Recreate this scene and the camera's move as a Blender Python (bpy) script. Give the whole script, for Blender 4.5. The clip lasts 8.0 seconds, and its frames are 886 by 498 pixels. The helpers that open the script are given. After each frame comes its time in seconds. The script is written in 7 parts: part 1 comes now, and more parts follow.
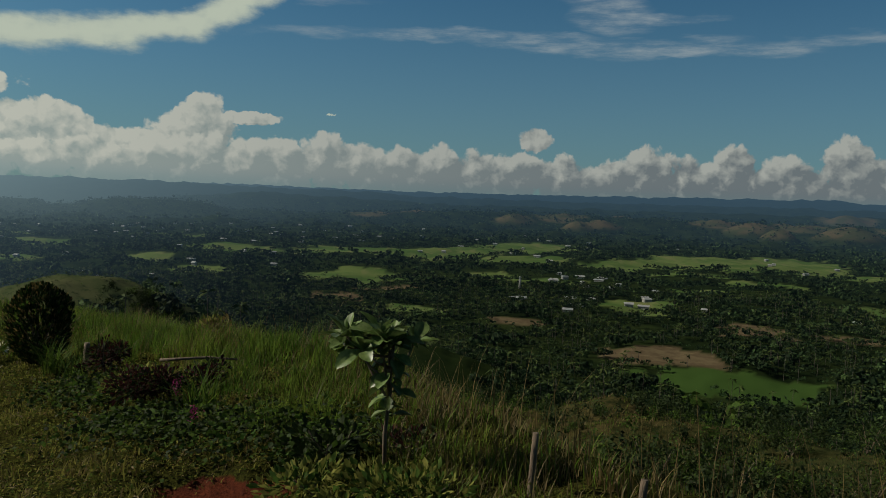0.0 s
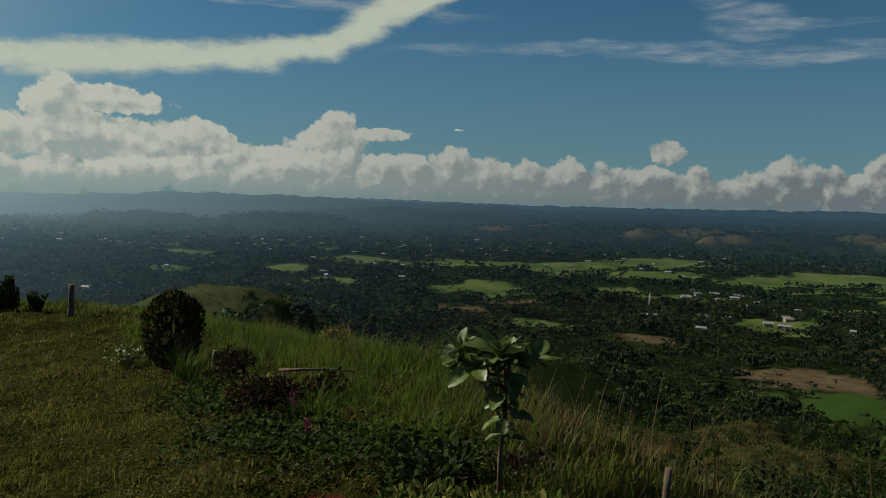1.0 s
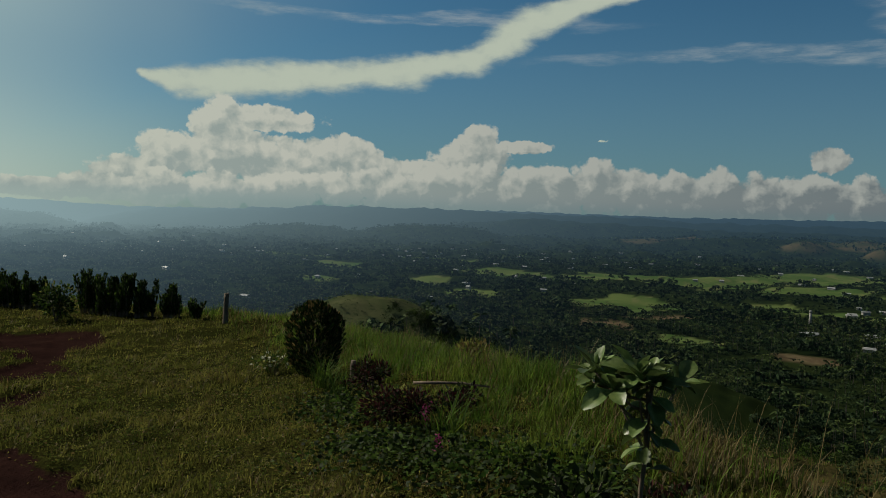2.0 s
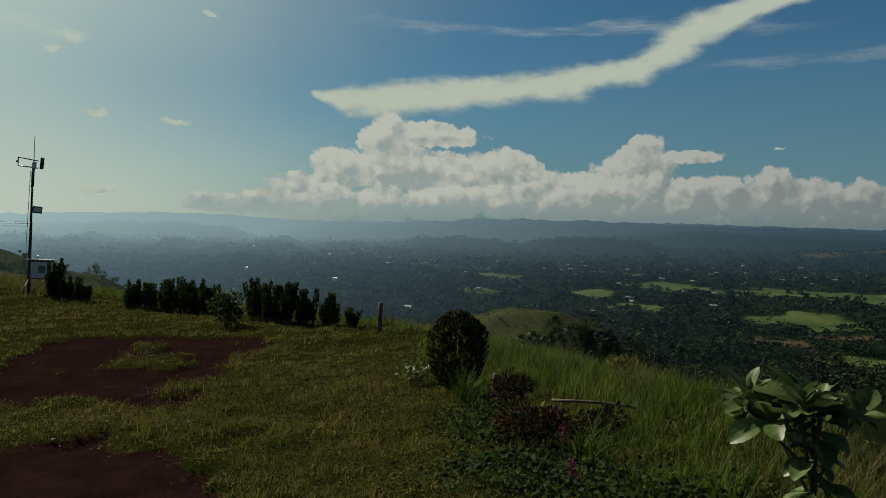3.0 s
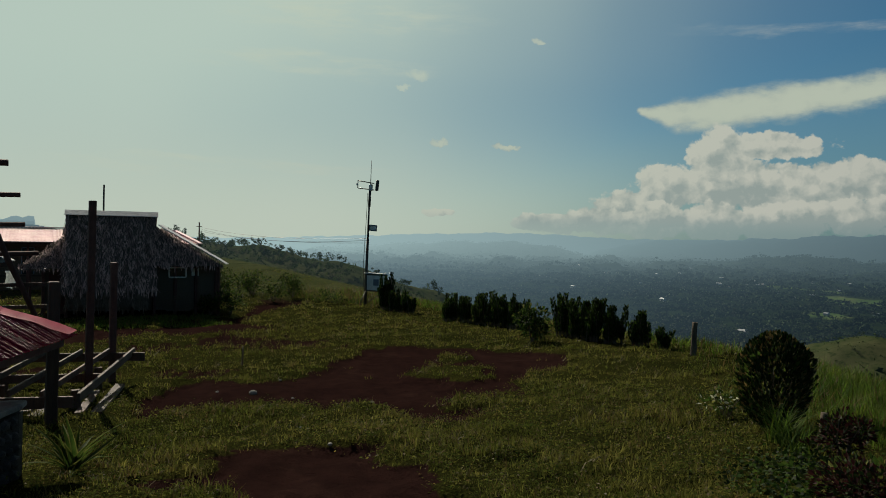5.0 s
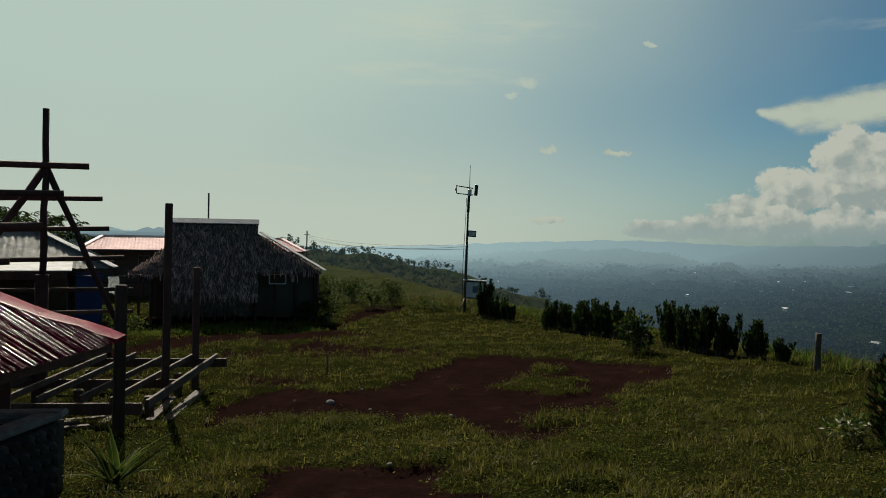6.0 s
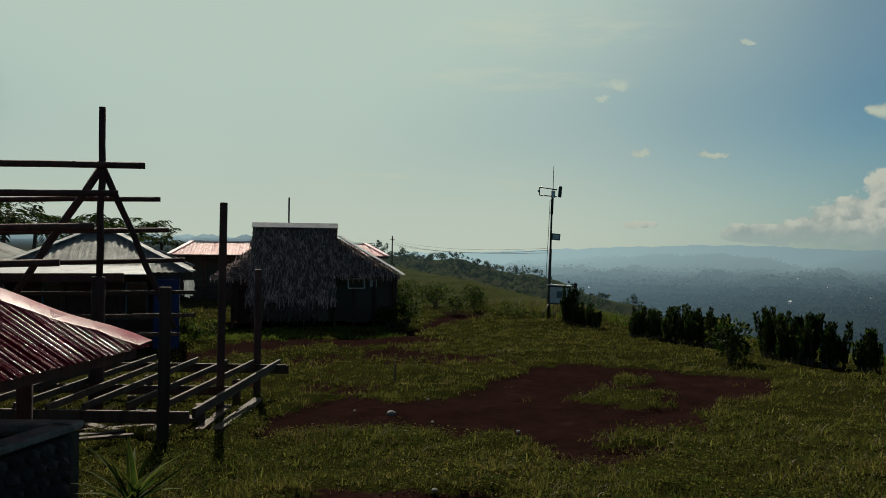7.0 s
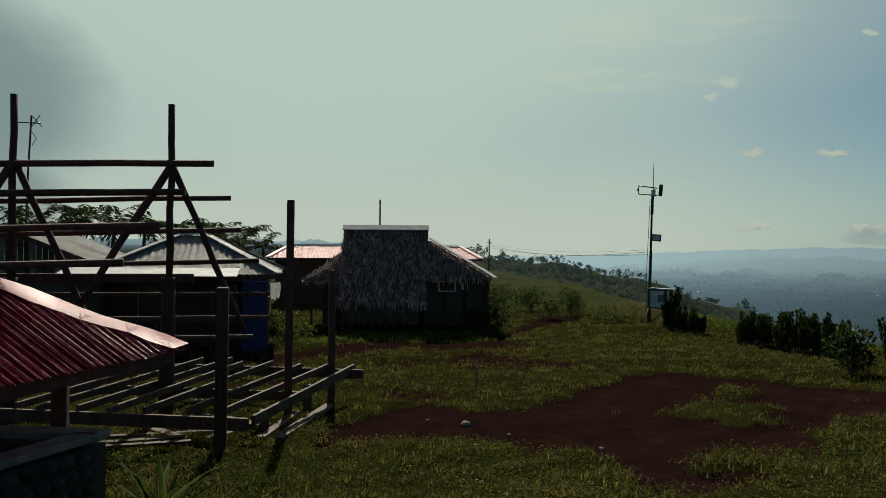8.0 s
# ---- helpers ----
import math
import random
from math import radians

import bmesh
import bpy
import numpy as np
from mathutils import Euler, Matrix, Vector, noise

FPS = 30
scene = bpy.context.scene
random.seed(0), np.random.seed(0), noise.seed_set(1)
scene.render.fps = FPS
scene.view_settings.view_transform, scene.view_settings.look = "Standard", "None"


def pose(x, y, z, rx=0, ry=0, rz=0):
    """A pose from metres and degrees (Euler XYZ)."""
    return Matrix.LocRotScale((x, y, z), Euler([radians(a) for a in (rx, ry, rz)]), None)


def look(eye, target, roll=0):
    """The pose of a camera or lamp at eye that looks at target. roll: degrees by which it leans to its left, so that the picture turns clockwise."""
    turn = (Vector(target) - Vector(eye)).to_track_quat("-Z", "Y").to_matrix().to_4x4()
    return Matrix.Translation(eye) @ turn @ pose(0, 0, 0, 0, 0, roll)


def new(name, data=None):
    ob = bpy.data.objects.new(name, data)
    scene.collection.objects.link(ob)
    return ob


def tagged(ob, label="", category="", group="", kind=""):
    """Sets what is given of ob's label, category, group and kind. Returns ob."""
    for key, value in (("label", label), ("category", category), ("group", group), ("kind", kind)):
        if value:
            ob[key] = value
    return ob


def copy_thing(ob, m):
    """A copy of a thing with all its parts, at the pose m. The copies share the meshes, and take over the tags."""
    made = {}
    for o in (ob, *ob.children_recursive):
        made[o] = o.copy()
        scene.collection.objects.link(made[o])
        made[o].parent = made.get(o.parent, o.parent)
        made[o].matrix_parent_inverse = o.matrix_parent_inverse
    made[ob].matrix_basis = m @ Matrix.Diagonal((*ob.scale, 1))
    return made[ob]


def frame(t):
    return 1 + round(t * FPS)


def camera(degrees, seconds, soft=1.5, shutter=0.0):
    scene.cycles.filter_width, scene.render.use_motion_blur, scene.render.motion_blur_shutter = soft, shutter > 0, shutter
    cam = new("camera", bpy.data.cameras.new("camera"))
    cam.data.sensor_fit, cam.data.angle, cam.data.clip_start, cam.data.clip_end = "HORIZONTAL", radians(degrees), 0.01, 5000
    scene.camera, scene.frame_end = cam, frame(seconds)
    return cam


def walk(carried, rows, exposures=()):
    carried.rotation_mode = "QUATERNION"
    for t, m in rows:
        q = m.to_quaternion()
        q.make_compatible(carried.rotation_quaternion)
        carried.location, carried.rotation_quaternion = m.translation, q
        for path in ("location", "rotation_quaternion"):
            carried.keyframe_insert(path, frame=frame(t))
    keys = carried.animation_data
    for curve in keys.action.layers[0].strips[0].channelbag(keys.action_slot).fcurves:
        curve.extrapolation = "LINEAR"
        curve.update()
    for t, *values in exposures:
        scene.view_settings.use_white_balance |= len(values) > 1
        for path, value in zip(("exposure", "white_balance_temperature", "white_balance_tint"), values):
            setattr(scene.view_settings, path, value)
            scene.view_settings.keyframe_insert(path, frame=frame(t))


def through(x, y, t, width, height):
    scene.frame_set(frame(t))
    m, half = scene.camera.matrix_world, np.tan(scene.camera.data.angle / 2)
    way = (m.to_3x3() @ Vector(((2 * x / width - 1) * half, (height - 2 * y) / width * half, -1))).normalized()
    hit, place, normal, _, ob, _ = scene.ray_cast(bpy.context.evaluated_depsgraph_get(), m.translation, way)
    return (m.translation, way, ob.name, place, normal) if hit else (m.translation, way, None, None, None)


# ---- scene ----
# ---------- camera and its walk ----------
cam = camera(58.8, 8.0, soft=0.9)
PATH = [
    (0.0, (0.038, 0.014, 3.191), (0.027, 9.995, 2.583), 2.45),
    (0.5, (0.033, 0.225, 3.163), (-0.737, 10.180, 2.613), 2.55),
    (1.0, (0.066, 0.342, 3.153), (-1.546, 10.198, 2.656), 2.39),
    (1.5, (0.057, 0.499, 3.133), (-2.431, 10.174, 2.681), 2.37),
    (1.7, (0.054, 0.536, 3.135), (-2.776, 10.118, 2.700), 2.32),
    (2.8, (0.103, 0.891, 3.096), (-4.722, 9.643, 2.760), 2.05),
    (3.0, (0.085, 1.052, 3.074), (-5.114, 9.589, 2.754), 2.02),
    (3.5, (0.062, 1.370, 3.016), (-6.043, 9.285, 2.729), 1.93),
    (4.0, (-0.011, 1.658, 2.971), (-6.940, 8.865, 2.716), 1.90),
    (4.5, (-0.141, 1.933, 2.936), (-7.768, 8.396, 2.705), 1.76),
    (4.7, (-0.195, 2.014, 2.928), (-8.053, 8.195, 2.706), 1.65),
    (5.8, (-0.687, 2.911, 2.794), (-9.466, 7.697, 2.659), 1.17),
    (6.0, (-0.848, 3.062, 2.791), (-9.734, 7.647, 2.664), 1.11),
    (6.5, (-1.226, 3.468, 2.739), (-10.357, 7.545, 2.645), 0.98),
    (7.0, (-1.570, 3.809, 2.701), (-10.921, 7.353, 2.628), 0.83),
    (7.5, (-1.873, 4.133, 2.667), (-11.433, 7.069, 2.613), 0.69),
    (8.0, (-2.260, 4.445, 2.621), (-11.989, 6.756, 2.583), 0.55),
]
walk(cam, [(t, look(eye, target, roll)) for t, eye, target, roll in PATH])

# ---------- sky, sun ----------
SUN_AZ, SUN_EL = 84.5, 37.0     # degrees left of +y, and above the horizon


def toward(az, el=0.0):
    a, e = radians(az), radians(el)
    return Vector((-math.sin(a) * math.cos(e), math.cos(a) * math.cos(e), math.sin(e)))


SUN_DIR = toward(SUN_AZ, SUN_EL)
sun_data = bpy.data.lights.new("sun", "SUN")
sun_data.energy, sun_data.angle, sun_data.color = 5.0, radians(0.6), (1.0, 0.92, 0.76)
sun = new("sun", sun_data)
sun.matrix_world = look((0, 0, 60), Vector((0, 0, 60)) - SUN_DIR)


class Nodes:
    """Short forms for building a node tree."""

    def __init__(self, tree, keep=False):
        self.tree = tree
        if not keep:
            tree.nodes.clear()

    def put(self, kind, **sets):
        n = self.tree.nodes.new(kind)
        for key, value in sets.items():
            setattr(n, key, value)
        return n

    def join(self, value, socket):
        if isinstance(value, bpy.types.NodeSocket):
            self.tree.links.new(value, socket)
        elif value is not None:
            socket.default_value = value

    def math(self, op, a, b=None, c=None, clamp=False):
        n = self.put("ShaderNodeMath", operation=op, use_clamp=clamp)
        for v, s in zip((a, b, c), n.inputs):
            self.join(v, s)
        return n.outputs[0]

    def vec(self, op, a, b=None, out=0):
        n = self.put("ShaderNodeVectorMath", operation=op)
        for v, s in zip((a, b), n.inputs):
            self.join(v, s)
        return n.outputs[out]

    def noise(self, vector, scale, detail=4.0, rough=0.55, out=0, dims="3D"):
        n = self.put("ShaderNodeTexNoise", noise_dimensions=dims)
        self.join(vector, n.inputs["Vector"])
        n.inputs["Scale"].default_value, n.inputs["Detail"].default_value = scale, detail
        n.inputs["Roughness"].default_value = rough
        return n.outputs[out]

    def ramp(self, value, a, b, lo=0.0, hi=1.0, kind="SMOOTHSTEP"):
        n = self.put("ShaderNodeMapRange", interpolation_type=kind)
        for v, s in zip((value, a, b, lo, hi), n.inputs):
            self.join(v, s)
        return n.outputs[0]

    def mix(self, fac, a, b):
        n = self.put("ShaderNodeMix", data_type="RGBA")
        self.join(fac, n.inputs[0])
        for v, s in ((a, n.inputs[6]), (b, n.inputs[7])):
            self.join((*v, 1.0) if isinstance(v, tuple) and len(v) == 3 else v, s)
        return n.outputs[2]


world = bpy.data.worlds.new("sky")
scene.world = world
world.use_nodes = True


def build_sky(tree):
    """Clear sky with a bright veil round the sun, a bank of cumulus over the far ridges and a torn streak above it."""
    k = Nodes(tree)
    sky = k.put("ShaderNodeTexSky", sky_type="NISHITA", sun_disc=False, sun_elevation=radians(SUN_EL),
                sun_rotation=radians(-SUN_AZ), altitude=300.0, air_density=1.0, dust_density=0.6, ozone_density=3.0)
    ray = k.put("ShaderNodeTexCoord").outputs["Generated"]
    sep = k.put("ShaderNodeSeparateXYZ")
    k.join(ray, sep.inputs[0])
    x, y, z = sep.outputs
    az = k.math("DEGREES", k.math("ARCTAN2", k.math("MULTIPLY", x, -1.0), y))
    el = k.math("DEGREES", k.math("ARCSINE", z))
    comb = k.put("ShaderNodeCombineXYZ")
    k.join(az, comb.inputs[0]), k.join(el, comb.inputs[1])
    p = comb.outputs[0]

    # angle from the sun, for the veil
    away = k.math("DEGREES", k.math("ARCCOSINE", k.vec("DOT_PRODUCT", ray, SUN_DIR, 1)))
    veil = k.ramp(k.math("ADD", away, k.math("MULTIPLY", k.math("SUBTRACT", k.noise(p, 0.05, 2), 0.5), 7.0)), 61.0, 25.0)
    veil = k.math("MULTIPLY", veil, k.ramp(el, 34.0, 17.0, 0.06, 1.0))
    low = k.ramp(el, 16.0, -1.0, 0.0, 0.5)
    base = k.vec("MULTIPLY", sky.outputs[0], (0.0236, 0.0434, 0.0470))
    haze = k.mix(veil, (0.13, 0.20, 0.24), (0.455, 0.565, 0.495))
    base = k.mix(k.ramp(el, 18.0, 40.0, 0.0, 0.85), base, (0.040, 0.052, 0.060))     # dims and greys the unseen sky overhead, to weaken its fill light
    col = k.mix(k.math("MAXIMUM", veil, low), base, haze)
    glow = k.math("MULTIPLY", k.ramp(el, 11.0, 0.0), k.ramp(k.math("ABSOLUTE", k.math("SUBTRACT", az, SUN_AZ)), 58.0, 18.0, 0.0, 0.9))
    col = k.mix(glow, col, (0.50, 0.565, 0.475))                                    # bright air low under the sun
    col = k.mix(k.math("MULTIPLY", k.ramp(away, 34.0, 8.0), k.ramp(el, 19.0, 30.0)), col, (0.95, 0.90, 0.72))                   # the glare round the sun

    def ellipses(q, rows):
        total = None
        for a, e, ra, re in rows:
            v = k.vec("MULTIPLY", k.vec("SUBTRACT", q, (a, e, 0.0)), (1 / ra, 1 / re, 0.0))
            d = k.math("SUBTRACT", 1.0, k.vec("DOT_PRODUCT", v, v, 1))
            total = d if total is None else k.math("MAXIMUM", total, d)
        return total

    def warped(amount, scale, stretch=(1, 1, 1)):
        n = k.noise(k.vec("MULTIPLY", p, stretch), scale, 5.0, 0.6, 1)
        v = k.vec("MULTIPLY", k.vec("SUBTRACT", n, (0.5, 0.5, 0.5)), (amount, amount * 0.7, 0.0))
        return k.vec("ADD", p, v)

    # thin wisps and the torn streak
    wisps = [(-10.0, 11.3, 26.0, 0.7), (-11.5, 13.2, 3.2, 1.2), (-9.0, 14.6, 1.8, 1.0), (-16.0, 13.2, 3.5, 0.5), (64.0, 11.5, 9.0, 1.0),
             (70.0, 4.5, 12.0, 0.7), (62.0, 15.0, 10.0, 1.6), (22.0, 14.0, 16.0, 0.5)]
    w = ellipses(warped(5.0, 0.22, (0.35, 1.6, 1)), wisps)
    fine = k.noise(k.vec("MULTIPLY", p, (0.25, 1.4, 1)), 0.9, 6, 0.65)
    wa = k.math("MULTIPLY", k.ramp(w, -0.3, 0.9), k.ramp(fine, 0.35, 0.75, 0.05, 0.6))
    col = k.mix(wa, col, k.mix(veil, (0.36, 0.40, 0.40), (0.52, 0.58, 0.46)))

    def strand(q, pts):
        """How deep a point lies inside a chain of tapering strokes."""
        total = None
        for (ax, ay, ar), (bx, by, br) in zip(pts[:-1], pts[1:]):
            va = k.vec("SUBTRACT", q, (ax, ay, 0.0))
            ab = (bx - ax, by - ay, 0.0)
            t = k.math("DIVIDE", k.vec("DOT_PRODUCT", va, ab, 1), ab[0] ** 2 + ab[1] ** 2, clamp=True)
            along = k.put("ShaderNodeCombineXYZ")
            k.join(k.math("MULTIPLY", t, ab[0]), along.inputs[0]), k.join(k.math("MULTIPLY", t, ab[1]), along.inputs[1])
            d = k.vec("LENGTH", k.vec("SUBTRACT", va, along.outputs[0]), out=1)
            v = k.math("SUBTRACT", 1.0, k.math("DIVIDE", d, k.math("MULTIPLY_ADD", t, br - ar, ar)))
            total = v if total is None else k.math("MAXIMUM", total, v)
        return total

    q = warped(2.2, 0.28, (0.6, 1.3, 1))
    s = strand(q, [(40.6, 8.7, 0.4), (38.4, 8.4, 1.2), (34.5, 8.9, 1.6), (28.0, 9.5, 1.25), (22.5, 10.3, 1.35), (18.0, 11.2, 1.15), (15.6, 12.7, 1.5), (14.0, 13.9, 1.5), (10.5, 15.1, 1.0), (2.0, 16.8, 0.6)])
    small = [(50.3, 6.35, 1.45, 0.28), (55.3, 6.45, 0.9, 0.4), (56.8, 11.3, 1.1, 0.55), (58.0, 10.3, 0.7, 0.3), (48.3, 13.7, 0.75, 0.3), (8.6, 5.8, 0.5, 0.1)]
    s = k.math("MAXIMUM", s, k.math("SUBTRACT", ellipses(warped(2.2, 0.8), small), 0.35))
    s = k.math("ADD", s, k.math("MULTIPLY", k.math("SUBTRACT", k.noise(k.vec("MULTIPLY", p, (0.55, 1.2, 1)), 0.6, 8, 0.62), 0.5), 1.15))
    sa = k.math("MULTIPLY", k.ramp(s, -0.06, 0.62), k.ramp(veil, 0.35, 1.0, 0.95, 0.5))
    tone = k.ramp(k.math("ADD", s, k.math("MULTIPLY", k.noise(p, 0.8, 5, 0.55), 1.2)), 0.4, 1.5)
    sc = k.mix(tone, (0.33, 0.385, 0.345), (0.46, 0.51, 0.41))
    sc = k.mix(k.ramp(veil, 0.5, 1.0), sc, (0.53, 0.60, 0.48))
    col = k.mix(sa, col, sc)

    # cumulus: ellipses roughened with two scales of rounded cells
    def billow(q):
        total = None
        for scale, weight in ((0.40, 0.46), (0.95, 0.32), (2.3, 0.15), (5.0, 0.07)):
            v = k.put("ShaderNodeTexVoronoi", voronoi_dimensions="2D", feature="SMOOTH_F1")
            k.join(q, v.inputs["Vector"])
            v.inputs["Scale"].default_value, v.inputs["Smoothness"].default_value = scale, 0.35
            d = k.math("MULTIPLY", k.math("SUBTRACT", 0.45, v.outputs["Distance"]), weight * 2)
            total = d if total is None else k.math("ADD", total, d)
        return total

    back = [(35.6, 5.6, 2.3, 2.1), (33.0, 6.4, 4.6, 0.9), (38.6, 3.6, 2.7, 1.8), (41.5, 2.3, 2.6, 1.1), (33.5, 3.6, 5.0, 1.9), (27.3, 4.0, 3.0, 1.5),
            (30.5, 3.4, 4.0, 1.5), (17.3, 5.5, 1.4, 1.4), (18.0, 4.2, 3.4, 1.4), (22.5, 3.3, 3.4, 0.9), (14.2, 5.2, 2.6, 0.45), (-6.3, 4.65, 1.25, 0.85)]
    front = [(46.5, 0.9, 3.6, 0.7), (43.0, 1.2, 3.0, 1.0), (39.5, 1.3, 3.0, 1.3), (36.0, 1.3, 3.4, 1.4), (31.5, 1.2, 3.6, 1.6), (27.0, 1.6, 3.2, 1.4),
             (23.5, 1.6, 3.2, 1.8), (19.8, 2.0, 2.6, 2.0), (17.0, 1.8, 2.4, 2.1), (14.2, 2.0, 2.2, 2.1), (11.3, 2.0, 2.2, 2.2), (8.6, 2.2, 1.7, 2.4),
             (6.0, 2.0, 2.2, 1.9), (3.0, 1.9, 2.2, 2.0), (0.6, 2.0, 2.0, 2.1), (-2.0, 1.9, 2.0, 1.9), (-5.0, 1.9, 2.0, 1.9), (-8.2, 1.7, 2.4, 1.8),
             (-11.5, 1.7, 2.6, 1.7), (-14.4, 2.3, 1.9, 2.2), (-17.4, 2.0, 2.2, 1.9), (-19.8, 2.3, 2.0, 2.1), (-23.0, 2.0, 2.4, 1.9), (-26.8, 2.6, 1.8, 2.5),
             (-25.0, 1.6, 3.0, 1.5), (-20.0, 0.7, 16.0, 1.2), (-30.0, 2.2, 3.0, 2.0), (-35.0, 2.0, 4.0, 2.2), (55.2, 1.5, 1.1, 0.3)]
    q0 = warped(0.9, 0.9)
    q1 = k.vec("ADD", q0, (0.42, 0.50, 0.0))
    fluff = k.noise(p, 1.6, 7, 0.6)
    b0, b1 = billow(q0), billow(q1)
    relief = k.math("SUBTRACT", b0, b1)
    q2 = k.vec("ADD", q0, (0.55, 0.75, 0.0))
    for rows, shade, bright in ((back, 0.0, 0.9), (front, 0.0, 1.0)):
        m = ellipses(q0, rows)
        d = k.math("ADD", k.math("ADD", m, k.math("MULTIPLY", b0, 0.9)), k.math("MULTIPLY", k.math("SUBTRACT", fluff, 0.5), 0.5))
        alpha = k.ramp(d, -0.04, 0.30)
        # lit where the cells face the sun, grey in the body and towards the flat base
        lit = k.math("ADD", k.math("MULTIPLY", relief, 1.25), k.ramp(d, 1.3, 0.0, -0.06, 0.18))
        facing = k.math("SUBTRACT", m, ellipses(q2, rows))
        lit = k.math("ADD", lit, k.ramp(facing, -0.1, 0.75, -0.08, 0.55))
        lit = k.math("ADD", lit, k.math("MULTIPLY", k.math("SUBTRACT", k.noise(p, 0.45, 5, 0.55), 0.5), 1.1))
        lit = k.math("ADD", lit, k.ramp(el, 0.6, 4.8, -0.22, 0.36))
        lit = k.math("ADD", lit, k.ramp(az, -25.0, 40.0, -0.06, 0.14), clamp=True)
        warm = k.mix(veil, k.mix(k.ramp(az, 0.0, 35.0), (0.34, 0.36, 0.33), (0.47, 0.485, 0.42)), (0.50, 0.57, 0.455))
        grey = k.mix(k.ramp(az, -20.0, 45.0), (0.135, 0.162, 0.172), (0.29, 0.345, 0.32))
        c = k.mix(lit, grey, warm)
        c = k.mix(k.ramp(el, 2.0, 0.2, 0.0, 0.75), c, k.mix(k.ramp(az, -10.0, 45.0), (0.105, 0.140, 0.160), (0.26, 0.33, 0.33)))
        foot = k.ramp(el, 0.2, 1.6, 0.55, 1.0)
        col = k.mix(k.math("MULTIPLY", k.math("MULTIPLY", alpha, foot), k.ramp(veil, 0.4, 1.0, 1.0, 0.45)), col, c)

    # a thicker grey-blue cloud at the sun's far side
    g = ellipses(warped(3.0, 0.25), [(112.0, 9.0, 13.5, 8.0), (110.0, 3.0, 9.0, 4.0)])
    col = k.mix(k.ramp(g, -0.1, 0.7, 0.0, 0.8), col, (0.17, 0.235, 0.235))

    bg = k.put("ShaderNodeBackground")
    k.join(col, bg.inputs["Color"])
    bg.inputs["Strength"].default_value = 1.0
    out = k.put("ShaderNodeOutputWorld")
    k.join(bg.outputs[0], out.inputs[0])


build_sky(world.node_tree)

# ---------- materials ----------
def material(name, a, b, scale=8.0, rough=0.85, bump=0.3, metal=0.0, stain=None, stretch=(1, 1, 1), through=0.0, spec=0.3, vary=0.0, fine=1.0):
    """Two colours mixed by grain at two scales, with relief; stain: a third colour in patches; vary: brightness by piece."""
    m = bpy.data.materials.new(name)
    m.use_nodes = True
    k = Nodes(m.node_tree)
    pos = k.vec("MULTIPLY", k.put("ShaderNodeTexCoord").outputs["Object"], stretch)
    n1, n2 = k.noise(pos, scale, 5, 0.6), k.noise(pos, scale * 7.3 * fine, 4, 0.6)
    mixed = k.math("ADD", k.math("MULTIPLY", n1, 0.6), k.math("MULTIPLY", n2, 0.4))
    col = k.mix(k.ramp(mixed, 0.36, 0.64), a, b)
    if stain:
        col = k.mix(k.ramp(k.noise(pos, scale * 0.23, 4, 0.65), 0.5, 0.68, 0.0, 0.8), col, stain)
    if vary:
        r = k.put("ShaderNodeObjectInfo").outputs["Random"]
        r2 = k.put("ShaderNodeNewGeometry").outputs["Random Per Island"]
        f = k.ramp(k.math("FRACT", k.math("ADD", r, r2)), 0.0, 1.0, 1.0 - vary, 1.0 + vary, "LINEAR")
        s = k.vec("SCALE", col)
        k.join(f, s.node.inputs["Scale"])
        col = s
    bsdf = k.put("ShaderNodeBsdfPrincipled")
    k.join(col, bsdf.inputs["Base Color"])
    bsdf.inputs["Metallic"].default_value = metal
    bsdf.inputs["Specular IOR Level"].default_value = spec
    k.join(k.ramp(n2, 0.2, 0.8, max(0.05, rough - 0.12), min(1.0, rough + 0.1)), bsdf.inputs["Roughness"])
    if bump:
        bp = k.put("ShaderNodeBump")
        bp.inputs["Strength"].default_value, bp.inputs["Distance"].default_value = bump, 0.02
        k.join(mixed, bp.inputs["Height"])
        k.join(bp.outputs[0], bsdf.inputs["Normal"])
    surface = bsdf.outputs[0]
    if through:
        tr = k.put("ShaderNodeBsdfTranslucent")
        k.join(col, tr.inputs["Color"])
        mx = k.put("ShaderNodeMixShader")
        mx.inputs[0].default_value = through
        k.join(surface, mx.inputs[1]), k.join(tr.outputs[0], mx.inputs[2])
        surface = mx.outputs[0]
    k.join(surface, k.put("ShaderNodeOutputMaterial").inputs[0])
    return m


